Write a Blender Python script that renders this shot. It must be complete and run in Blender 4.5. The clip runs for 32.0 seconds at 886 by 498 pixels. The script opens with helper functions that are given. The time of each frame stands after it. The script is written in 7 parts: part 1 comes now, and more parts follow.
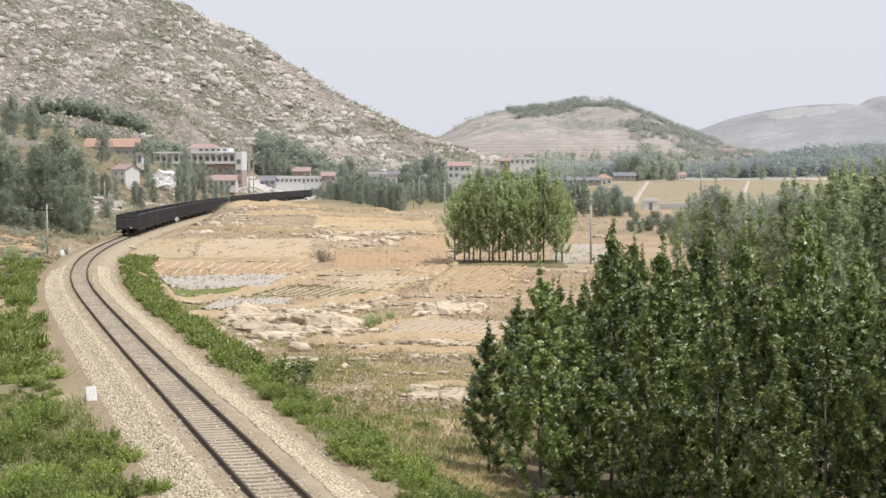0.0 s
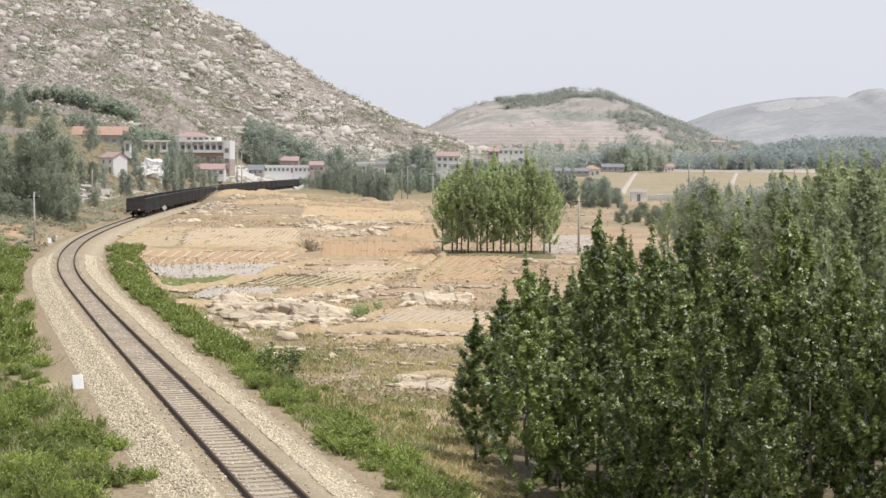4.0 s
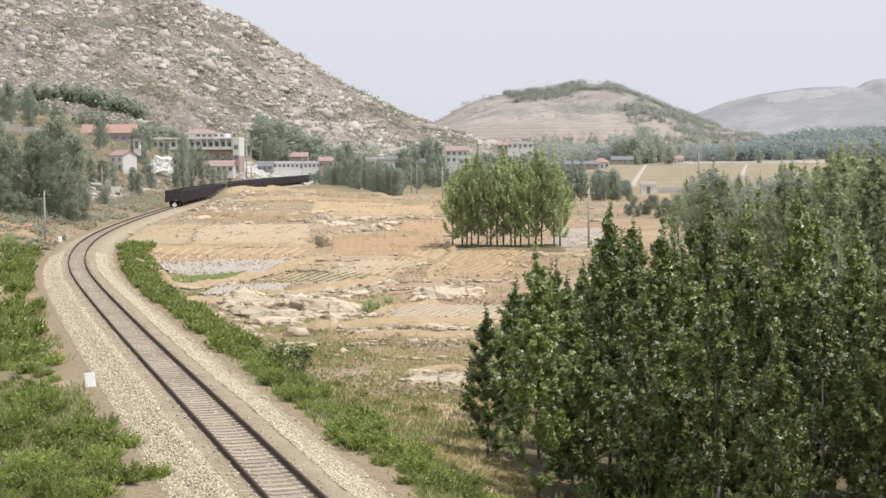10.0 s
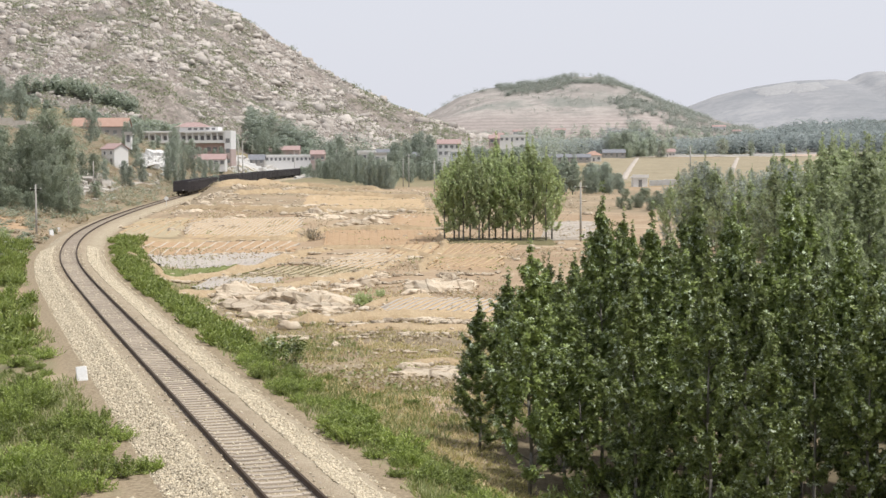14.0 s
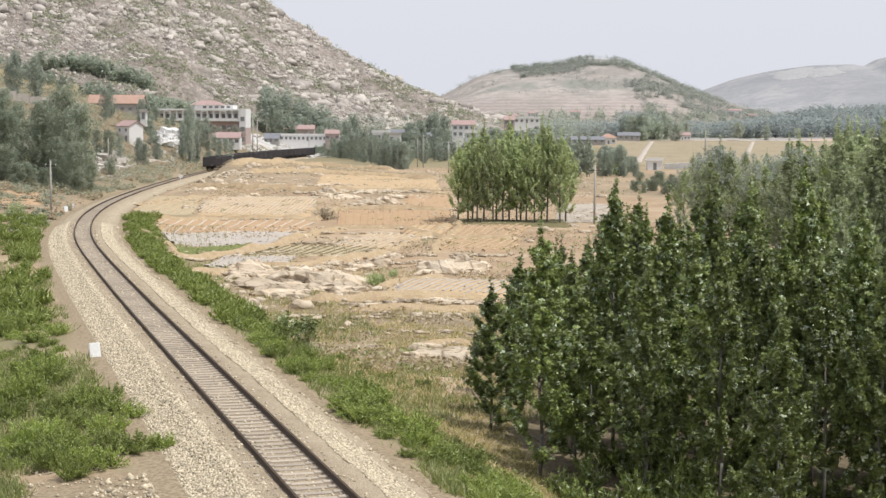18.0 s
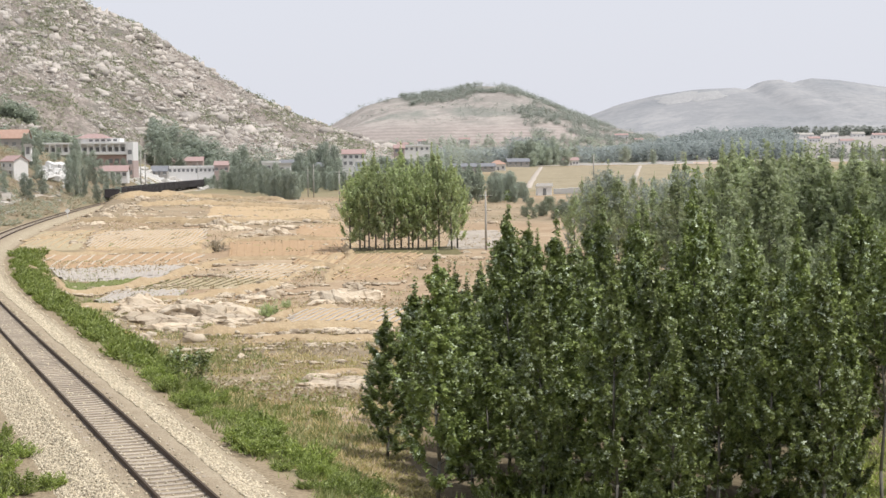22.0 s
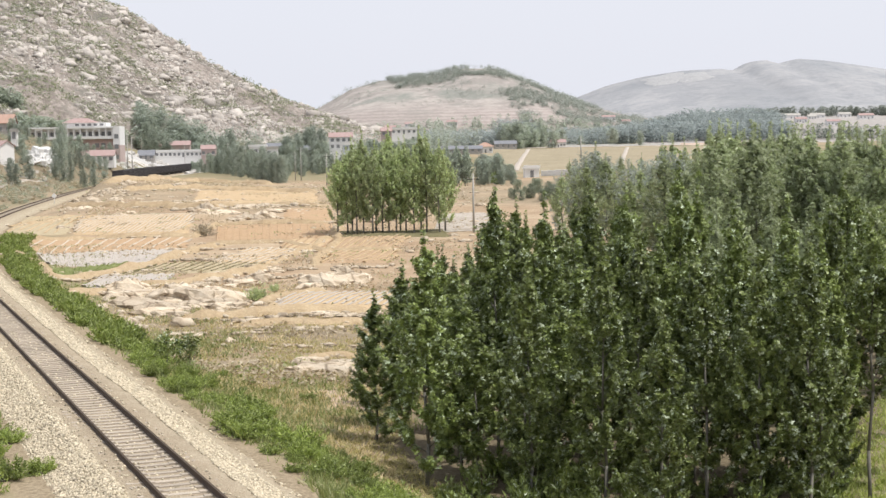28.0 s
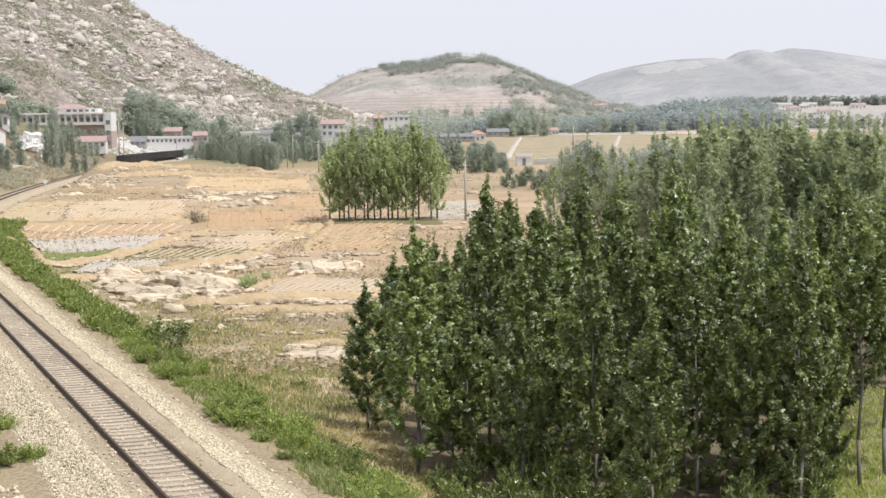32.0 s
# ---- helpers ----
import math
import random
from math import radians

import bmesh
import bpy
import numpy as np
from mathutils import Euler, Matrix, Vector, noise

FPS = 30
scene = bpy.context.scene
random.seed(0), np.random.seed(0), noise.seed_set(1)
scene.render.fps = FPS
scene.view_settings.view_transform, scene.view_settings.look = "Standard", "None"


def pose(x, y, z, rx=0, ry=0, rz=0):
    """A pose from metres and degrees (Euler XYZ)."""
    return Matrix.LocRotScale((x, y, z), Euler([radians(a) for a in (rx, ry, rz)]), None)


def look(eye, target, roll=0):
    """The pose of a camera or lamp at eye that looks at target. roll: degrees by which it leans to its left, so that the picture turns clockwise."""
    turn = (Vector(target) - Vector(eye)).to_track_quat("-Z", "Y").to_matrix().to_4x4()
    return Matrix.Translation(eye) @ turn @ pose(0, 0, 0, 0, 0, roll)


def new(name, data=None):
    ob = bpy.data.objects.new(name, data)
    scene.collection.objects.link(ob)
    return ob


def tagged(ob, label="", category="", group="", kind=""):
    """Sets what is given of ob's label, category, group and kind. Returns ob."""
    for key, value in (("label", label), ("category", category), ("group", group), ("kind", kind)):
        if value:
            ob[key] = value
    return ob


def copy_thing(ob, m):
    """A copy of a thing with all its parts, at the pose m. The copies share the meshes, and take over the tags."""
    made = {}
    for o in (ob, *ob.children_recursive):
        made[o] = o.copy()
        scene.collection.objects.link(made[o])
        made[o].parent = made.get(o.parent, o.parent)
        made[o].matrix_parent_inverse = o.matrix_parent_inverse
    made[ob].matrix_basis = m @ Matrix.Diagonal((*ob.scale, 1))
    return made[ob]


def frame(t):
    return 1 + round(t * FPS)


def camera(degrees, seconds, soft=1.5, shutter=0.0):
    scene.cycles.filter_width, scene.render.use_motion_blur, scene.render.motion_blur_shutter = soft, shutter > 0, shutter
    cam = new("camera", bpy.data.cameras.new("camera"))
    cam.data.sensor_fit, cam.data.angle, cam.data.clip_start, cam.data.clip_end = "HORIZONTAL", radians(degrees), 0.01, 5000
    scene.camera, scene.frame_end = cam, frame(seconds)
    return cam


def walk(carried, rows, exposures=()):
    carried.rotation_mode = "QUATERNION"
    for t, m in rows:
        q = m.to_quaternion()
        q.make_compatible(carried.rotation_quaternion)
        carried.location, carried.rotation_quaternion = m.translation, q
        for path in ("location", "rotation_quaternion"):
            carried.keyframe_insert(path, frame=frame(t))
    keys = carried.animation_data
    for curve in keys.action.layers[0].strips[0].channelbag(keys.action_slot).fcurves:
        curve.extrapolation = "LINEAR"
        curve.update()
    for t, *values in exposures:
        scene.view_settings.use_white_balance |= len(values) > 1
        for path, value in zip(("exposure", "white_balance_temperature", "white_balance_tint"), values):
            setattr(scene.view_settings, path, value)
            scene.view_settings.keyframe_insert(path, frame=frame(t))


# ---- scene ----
EYE = (0.0, 0.0, 9.2)
# seconds, yaw, pitch, roll: a camera held by someone standing still
PATH = [
    (0, 0.00, -2.70, 0.00), (0.5, 0.09, -2.76, 0.10), (1, 0.11, -2.87, 0.22), (1.5, 0.09, -2.87, 0.22), (2, 0.11, -2.77, 0.08),
    (2.5, -0.10, -3.08, -0.05), (4.5, -0.47, -3.04, -0.35), (5, -0.42, -2.97, -0.13), (5.5, -0.23, -3.64, 0.15), (6, -0.07, -3.77, 0.40),
    (6.5, -0.05, -3.71, 0.44), (7, -0.23, -3.95, 0.33), (7.5, -0.09, -3.65, 0.15), (8, 0.01, -3.50, 0.27), (8.5, -0.04, -3.60, 0.54),
    (9, 0.08, -3.56, 0.46), (9.5, -0.09, -3.47, 0.47), (10, -0.09, -3.27, 0.26), (10.5, -0.24, -3.13, 0.38), (11, 0.08, -3.40, 0.46),
    (11.5, 0.04, -3.14, 0.74), (12, -0.43, -3.35, 0.69), (12.5, -0.43, -3.30, 0.35), (13, -0.26, -3.43, 0.29), (13.5, -0.52, -3.55, 0.34),
    (14, -0.39, -3.52, 0.30), (14.5, -0.46, -3.54, 0.31), (15, -0.40, -3.74, 0.34), (15.5, -0.03, -3.80, 0.10), (17.5, 0.14, -3.37, 0.13),
    (18, 0.15, -4.23, -0.35), (18.5, -0.20, -4.53, -0.58), (19, -0.39, -4.61, -0.64), (19.5, -0.69, -4.81, -0.47), (20, -1.14, -4.27, -0.28),
    (20.5, -1.94, -3.97, 0.02), (21, -2.37, -3.51, -0.03), (21.5, -3.43, -3.42, 0.43), (22, -3.91, -3.19, 0.68), (22.5, -4.25, -2.96, 0.74),
    (23, -4.35, -3.15, 0.85), (23.5, -4.66, -3.20, 1.11), (24, -4.81, -3.44, 1.21), (24.5, -4.75, -3.47, 1.21), (25, -4.81, -3.65, 1.29),
    (25.5, -4.63, -3.53, 1.13), (27.5, -4.52, -3.73, 1.02), (28, -4.38, -3.84, 1.00), (28.5, -4.59, -3.95, 1.13), (29, -4.68, -4.11, 1.19),
    (29.5, -4.61, -4.25, 1.36), (30, -4.70, -4.10, 1.41), (30.5, -4.68, -4.04, 1.30), (31, -4.84, -4.28, 1.10), (31.5, -4.70, -4.31, 0.84),
    (32, -4.67, -4.30, 0.72),
]
cam = camera(32.0, 32.0, soft=1.5)
walk(cam, [(t, pose(*EYE, 90 + p, r, w)) for t, w, p, r in PATH], exposures=[(0, 0.0), (20, 0.0), (26, 0.1), (32, 0.15)])

# ---- light ----
SUN_EL, SUN_AZ = 64.0, 111.0      # height, and turn from straight ahead towards the right
world = bpy.data.worlds.new("hazy_sky")
scene.world = world
world.use_nodes = True
wn = world.node_tree
wbg = wn.nodes["Background"]
sky = wn.nodes.new("ShaderNodeTexSky")
sky.sky_type = "NISHITA"
sky.sun_disc = False
sky.sun_elevation, sky.sun_rotation = radians(SUN_EL), radians(SUN_AZ)
sky.air_density, sky.dust_density, sky.ozone_density = 1.0, 6.0, 1.0
haze = wn.nodes.new("ShaderNodeMixRGB")
haze.inputs[0].default_value = 0.85
haze.inputs[2].default_value = (8.38, 8.57, 9.4, 1)
wn.links.new(sky.outputs[0], haze.inputs[1])
wn.links.new(haze.outputs[0], wbg.inputs[0])
wbg.inputs[1].default_value = 0.1
sun = new("sun", bpy.data.lights.new("sun", "SUN"))
sun.data.energy, sun.data.angle, sun.data.color = 3.5, radians(2.5), (1.0, 0.955, 0.89)
sun_dir = Vector((math.sin(radians(SUN_AZ)) * math.cos(radians(SUN_EL)), math.cos(radians(SUN_AZ)) * math.cos(radians(SUN_EL)), math.sin(radians(SUN_EL))))
sun.matrix_world = look(sun_dir * 400, (0, 0, 0))


# ---- materials ----
TONE = 0.81


class Nodes:
    """A short way to write a node material."""

    def __init__(self, name, rough=0.8, metal=0.0, spec=0.3):
        self.m = bpy.data.materials.new(name)
        self.m.use_nodes = True
        self.t = self.m.node_tree
        self.b = self.t.nodes["Principled BSDF"]
        self.b.inputs["Roughness"].default_value = rough
        self.b.inputs["Metallic"].default_value = metal
        self.b.inputs["Specular IOR Level"].default_value = spec

    def add(self, kind, blend_type="", attribute_name="", operation=""):
        n = self.t.nodes.new(kind)
        if blend_type:
            n.blend_type = blend_type
        if attribute_name:
            n.attribute_name = attribute_name
        if operation:
            n.operation = operation
        return n

    def put(self, a, b):
        self.t.links.new(a, b)

    def where(self, space="Object"):
        if space == "World":
            return self.add("ShaderNodeNewGeometry").outputs["Position"]
        return self.add("ShaderNodeTexCoord").outputs["Object"]

    def noise(self, scale, detail=4.0, rough=0.6, space="Object", stretch=None):
        n = self.add("ShaderNodeTexNoise")
        n.inputs["Scale"].default_value, n.inputs["Detail"].default_value, n.inputs["Roughness"].default_value = scale, detail, rough
        co = self.where(space)
        if stretch:
            mp = self.add("ShaderNodeMapping")
            mp.inputs["Scale"].default_value = stretch
            self.put(co, mp.inputs["Vector"])
            co = mp.outputs[0]
        self.put(co, n.inputs["Vector"])
        return n.outputs["Fac"]

    def add_noise_vec(self, scale):
        n = self.add("ShaderNodeTexNoise")
        n.inputs["Scale"].default_value = scale
        self.put(self.where("World"), n.inputs["Vector"])
        return n.outputs["Color"]

    def ramp(self, fac, stops):
        r = self.add("ShaderNodeValToRGB")
        e = r.color_ramp.elements
        while len(e) < len(stops):
            e.new(0.5)
        for x, (p, c) in zip(e, stops):
            x.position = p
            x.color = (*c, 1) if len(c) == 3 else c
        self.put(fac, r.inputs[0])
        return r.outputs[0]

    def mix(self, fac, a, b, mode="MIX"):
        n = self.add("ShaderNodeMixRGB", blend_type=mode)
        for sock, v in zip(n.inputs, (fac, a, b)):
            if isinstance(v, bpy.types.NodeSocket):
                self.put(v, sock)
            elif isinstance(v, (int, float)):
                sock.default_value = v
            else:
                sock.default_value = (*v, 1)
        return n.outputs[0]

    def vary(self, col, amount=0.25, island=False):
        """Lighter and darker from piece to piece."""
        if island:
            r = self.add("ShaderNodeNewGeometry").outputs["Random Per Island"]
        else:
            r = self.add("ShaderNodeObjectInfo").outputs["Random"]
        h = self.add("ShaderNodeHueSaturation")
        mr = self.add("ShaderNodeMapRange")
        mr.inputs[3].default_value, mr.inputs[4].default_value = 1 - amount, 1 + amount
        self.put(r, mr.inputs[0])
        self.put(mr.outputs[0], h.inputs["Value"])
        self.put(col, h.inputs["Color"])
        return h.outputs[0]

    def done(self, col, bump=None, strength=0.5, dist=0.02):
        """Links colour and relief. All tones are scaled by one factor that suits the sun."""
        if isinstance(col, bpy.types.NodeSocket):
            col = self.mix(1.0, col, (TONE, TONE, TONE), "MULTIPLY")
        else:
            col = tuple(c * TONE for c in col)
        self.tone = col
        if isinstance(col, bpy.types.NodeSocket):
            self.put(col, self.b.inputs["Base Color"])
        else:
            self.b.inputs["Base Color"].default_value = (*col, 1)
        if bump is not None:
            n = self.add("ShaderNodeBump")
            n.inputs["Strength"].default_value, n.inputs["Distance"].default_value = strength, dist
            self.put(bump, n.inputs["Height"])
            self.put(n.outputs[0], self.b.inputs["Normal"])
        return self.m


def plain(name, a, b, scale=3.0, rough=0.8, metal=0.0, bump=0.3, dist=0.02, vary=0.0, spec=0.3, c=None, space="Object"):
    """Two or three tones of one surface, coarse and fine, with a fine relief."""
    k = Nodes(name, rough, metal, spec)
    f1 = k.noise(scale, 6, 0.65, space)
    f2 = k.noise(scale * 9, 3, 0.6, space)
    col = k.ramp(f1, [(0.3, a), (0.7, b)])
    col = k.mix(0.35, col, k.ramp(f2, [(0.3, tuple(x * 0.6 for x in a)), (0.7, c or tuple(min(1, x * 1.25) for x in b))]))
    if vary:
        col = k.vary(col, vary)
    return k.done(col, f2, bump, dist)


def leafy(name, dark, light, pale, share=0.12, glow=0.9, warm=0.75, gloss=(0.5, 0.35), tree=0.16):
    """Foliage: every leaf its own green, some with the pale underside turned out."""
    k = Nodes(name, gloss[0], 0, gloss[1])
    r = k.add("ShaderNodeNewGeometry").outputs["Random Per Island"]
    col = k.ramp(r, [(0.0, dark), (0.55, light), (1 - share - 0.01, light), (1 - share, pale)])
    patch = k.noise(0.35, 3, 0.6, "World")
    col = k.mix(k.ramp(patch, [(0.35, (0, 0, 0)), (0.65, (1, 1, 1))]), col, k.mix(0.5, col, light), "MIX")
    col = k.vary(col, tree)
    m = k.done(col)
    tr = k.add("ShaderNodeBsdfTranslucent")
    thin = k.mix(1.0, k.tone, (glow, glow * (1 + (1 - warm) * 0.2), glow * warm), "MULTIPLY")
    k.put(thin, tr.inputs[0])
    mx = k.add("ShaderNodeAddShader")
    k.put(k.b.outputs[0], mx.inputs[0])
    k.put(tr.outputs[0], mx.inputs[1])
    k.put(mx.outputs[0], k.t.nodes["Material Output"].inputs["Surface"])
    return m


def granite():
    """Weathered tan granite with dark joints."""
    k = Nodes("weathered_granite", 0.9, 0, 0.2)
    n1, n2 = k.noise(0.9, 6, 0.7, "World"), k.noise(9, 4, 0.7, "World")
    col = k.ramp(n1, [(0.3, (0.50, 0.385, 0.265)), (0.52, (0.76, 0.64, 0.485)), (0.75, (0.9, 0.81, 0.66))])
    col = k.mix(0.25, col, k.ramp(n2, [(0.3, (0.34, 0.27, 0.19)), (0.7, (0.8, 0.72, 0.6))]))
    v = k.add("ShaderNodeTexVoronoi")
    v.feature = "DISTANCE_TO_EDGE"
    v.inputs["Scale"].default_value = 0.5
    warp = k.mix(0.9, k.where("World"), k.add_noise_vec(0.8), "ADD")
    k.put(warp, v.inputs["Vector"])
    crack = k.ramp(v.outputs["Distance"], [(0.012, (0.65, 0.65, 0.65)), (0.055, (0, 0, 0))])
    col = k.mix(crack, col, (0.20, 0.15, 0.10))
    col = k.vary(col, 0.2)
    return k.done(col, n2, 0.8, 0.08)


M = {}
M["leaf_poplar"] = leafy("poplar_leaves", (0.033, 0.052, 0.014), (0.222, 0.276, 0.08), (0.6, 0.68, 0.52), 0.11, 0.18, 0.5, (0.42, 0.38), 0.26)
M["leaf_light"] = leafy("light_leaves", (0.15, 0.178, 0.11), (0.29, 0.325, 0.2), (0.44, 0.47, 0.36), 0.10, 0.8)
M["leaf_clump"] = leafy("clump_leaves", (0.165, 0.195, 0.112), (0.33, 0.37, 0.215), (0.42, 0.46, 0.3), 0.08, 0.9)
# leaf_valley: greyed and paled, so the distance haze sits in the colour
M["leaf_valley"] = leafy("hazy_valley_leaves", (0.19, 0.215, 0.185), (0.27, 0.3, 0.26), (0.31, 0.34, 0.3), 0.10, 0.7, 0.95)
M["leaf_shrub"] = leafy("shrub_leaves", (0.055, 0.078, 0.02), (0.236, 0.284, 0.082), (0.4, 0.45, 0.19), 0.14, 0.55, 0.55, (0.5, 0.35), 0.3)
# next four: aerial haze mixed into the greens as grey and blue
M["leaf_far"] = leafy("hazed_village_leaves", (0.175, 0.2, 0.172), (0.24, 0.27, 0.228), (0.27, 0.3, 0.255), 0.10, 0.85, 0.92)
M["leaf_haze"] = leafy("hazed_wood_leaves", (0.195, 0.222, 0.218), (0.215, 0.243, 0.24), (0.22, 0.25, 0.246), 0.12, 0.85, 0.98)
M["leaf_crest"] = leafy("hazed_crest_leaves", (0.17, 0.19, 0.168), (0.245, 0.268, 0.237), (0.29, 0.31, 0.275), 0.12, 0.7, 0.95)
M["leaf_pine"] = leafy("hazed_hillside_leaves", (0.235, 0.262, 0.225), (0.315, 0.348, 0.295), (0.34, 0.372, 0.315), 0.06, 0.8, 0.9)
M["leaf_near"] = leafy("lineside_tree_leaves", (0.118, 0.14, 0.106), (0.2, 0.225, 0.17), (0.26, 0.285, 0.22), 0.10, 0.85, 0.9)
M["straw"] = leafy("dry_grass", (0.36, 0.28, 0.165), (0.56, 0.45, 0.28), (0.64, 0.54, 0.37), 0.2, 0.6)
M["grass"] = leafy("green_grass", (0.115, 0.143, 0.052), (0.215, 0.24, 0.092), (0.38, 0.37, 0.2), 0.2, 0.6)
M["bark"] = plain("poplar_bark", (0.13, 0.12, 0.10), (0.27, 0.26, 0.22), 2.0, 0.9)
M["rail"] = plain("rusty_rail", (0.055, 0.038, 0.026), (0.11, 0.076, 0.052), 4, 0.75, 0.0)
M["sleeper"] = plain("dusty_concrete_sleeper", (0.41, 0.345, 0.27), (0.55, 0.48, 0.395), 2.5, 0.9, vary=0.14)
M["granite"] = granite()
# sooty black, lifted slightly towards blue-grey to carry the haze before the train
M["wagon"] = plain("sooty_wagon_paint", (0.055, 0.052, 0.058), (0.105, 0.096, 0.1), 1.2, 0.6, vary=0.15)
M["coal"] = plain("coal", (0.015, 0.014, 0.014), (0.06, 0.05, 0.045), 1.5, 0.8, bump=1, dist=0.2)
M["iron"] = plain("dirty_iron", (0.02, 0.018, 0.016), (0.06, 0.05, 0.045), 3, 0.6, 0.3)


# ---- small builders ----
def mesh_of(name, verts, faces, material, smooth=False):
    me = bpy.data.meshes.new(name)
    me.from_pydata([tuple(v) for v in verts], [], [tuple(f) for f in faces])
    me.materials.append(material)
    if smooth:
        me.polygons.foreach_set("use_smooth", [True] * len(me.polygons))
    me.update()
    return me


def quads(name, pts, material):
    """A mesh of loose pieces with k corners each; pts has the shape (n, k, 3)."""
    pts = np.asarray(pts, dtype=np.float32)
    n, k = pts.shape[:2]
    me = bpy.data.meshes.new(name)
    me.vertices.add(n * k)
    me.vertices.foreach_set("co", pts.ravel())
    me.loops.add(n * k)
    me.loops.foreach_set("vertex_index", np.arange(n * k, dtype=np.int32))
    me.polygons.add(n)
    me.polygons.foreach_set("loop_start", np.arange(0, n * k, k, dtype=np.int32))
    me.polygons.foreach_set("loop_total", np.full(n, k, dtype=np.int32))
    me.materials.append(material)
    me.update(calc_edges=True)
    return me


def thing(name, label, category, data=None, group="", kind=""):
    return tagged(new(name, data), label, category, group, kind)


def part(name, data, parent, label="", at=None):
    ob = new(name, data)
    ob.parent = parent
    if at is not None:
        ob.matrix_basis = at
    if label:
        tagged(ob, label)
    return ob


def from_bm(name, bm, material, smooth=False):
    me = bpy.data.meshes.new(name)
    if smooth:
        for f in bm.faces:
            f.smooth = True
    bm.to_mesh(me)
    bm.free()
    me.materials.append(material)
    return me


def add_box(bm, x0, x1, y0, y1, z0, z1, bevel=0.0):
    v = [bm.verts.new((x, y, z)) for z in (z0, z1) for y in (y0, y1) for x in (x0, x1)]
    fs = [bm.faces.new([v[i] for i in q]) for q in ((0, 2, 3, 1), (4, 5, 7, 6), (0, 1, 5, 4), (2, 6, 7, 3), (0, 4, 6, 2), (1, 3, 7, 5))]
    if bevel:
        es = list({e for f in fs for e in f.edges})
        bmesh.ops.bevel(bm, geom=es, offset=bevel, segments=1, affect="EDGES")
    return v


def box(name, x0, x1, y0, y1, z0, z1, material, bevel=0.0):
    bm = bmesh.new()
    add_box(bm, x0, x1, y0, y1, z0, z1, bevel)
    return from_bm(name, bm, material)


def add_tube(bm, a, b, r0, r1, n=7):
    """A tapered round bar from a to b."""
    a, b = Vector(a), Vector(b)
    q = (b - a).to_track_quat("Z", "Y").to_matrix()
    rings = []
    for c, r in ((a, r0), (b, r1)):
        rings.append([bm.verts.new(c + q @ Vector((r * math.cos(2 * math.pi * i / n), r * math.sin(2 * math.pi * i / n), 0))) for i in range(n)])
    for i in range(n):
        bm.faces.new((rings[0][i], rings[0][(i + 1) % n], rings[1][(i + 1) % n], rings[1][i]))
    bm.faces.new(rings[1])
    bm.faces.new(rings[0][::-1])


rng = np.random.default_rng(7)
LAT = np.random.default_rng(3).random((256, 256))


def vnoise(x, y):
    """Smooth lattice noise from 0 to 1."""
    x, y = np.asarray(x, float), np.asarray(y, float)
    i, j = np.floor(x).astype(int), np.floor(y).astype(int)
    u, v = x - i, y - j
    u, v = u * u * (3 - 2 * u), v * v * (3 - 2 * v)
    g = lambda a, b: LAT[a % 256, b % 256]
    return (g(i, j) * (1 - u) + g(i + 1, j) * u) * (1 - v) + (g(i, j + 1) * (1 - u) + g(i + 1, j + 1) * u) * v


def fbm(x, y, octaves=4):
    s, a, t = 0, 1, 0
    for k in range(octaves):
        s = s + a * vnoise(x * 2 ** k + 17 * k, y * 2 ** k + 31 * k)
        t += a
        a *= 0.5
    return s / t


def step(a, b, x):
    t = np.clip((np.asarray(x, float) - a) / (b - a), 0, 1)
    return t * t * (3 - 2 * t)


# ---- the railway line ----
TRACK = [(-120, 44.7), (0, 8.9), (44, -4.6), (64.5, -10.9), (86.7, -17.7), (105.7, -23.4), (134, -31.5), (154, -36.3), (180, -41.3), (210, -45.6), (240, -48.9),
         (290, -53.2), (345, -57.0), (400, -59.8), (455, -61.4), (490, -62.0), (585, -60.8), (762, -53.0), (1000, -36), (1400, 5)]
ty_n, tx_n = np.array(TRACK, float).T


def spline(xs, ys, q):
    """A natural cubic through the nodes."""
    n = len(xs)
    h = np.diff(xs)
    a = np.zeros((n, n))
    r = np.zeros(n)
    a[0, 0] = a[-1, -1] = 1
    for i in range(1, n - 1):
        a[i, i - 1], a[i, i], a[i, i + 1] = h[i - 1], 2 * (h[i - 1] + h[i]), h[i]
        r[i] = 6 * ((ys[i + 1] - ys[i]) / h[i] - (ys[i] - ys[i - 1]) / h[i - 1])
    m = np.linalg.solve(a, r)
    k = np.clip(np.searchsorted(xs, q) - 1, 0, n - 2)
    d0, d1, hk = q - xs[k], xs[k + 1] - q, h[k]
    return m[k] * d1 ** 3 / (6 * hk) + m[k + 1] * d0 ** 3 / (6 * hk) + (ys[k] / hk - m[k] * hk / 6) * d1 + (ys[k + 1] / hk - m[k + 1] * hk / 6) * d0


TY = np.linspace(-120, 1400, 1521)
TX = spline(ty_n, tx_n, TY)
for _ in range(30):      # ease the curve
    TX[1:-1] = 0.25 * TX[:-2] + 0.5 * TX[1:-1] + 0.25 * TX[2:]
TS = np.r_[0, np.cumsum(np.hypot(np.diff(TX), np.diff(TY)))]
SLOPE = np.gradient(TX, TY)


def track_at(s):
    """Place on the line at arc length s, and the turn of a thing that faces along it."""
    y = np.interp(s, TS, TY)
    return np.interp(y, TY, TX), y, -np.arctan(np.interp(y, TY, SLOPE))


def arc(y):
    return float(np.interp(y, TY, TS))


def beside(x, y):
    """Distance from the line's middle, to its right."""
    return (x - np.interp(y, TY, TX)) / np.sqrt(1 + np.interp(y, TY, SLOPE) ** 2)


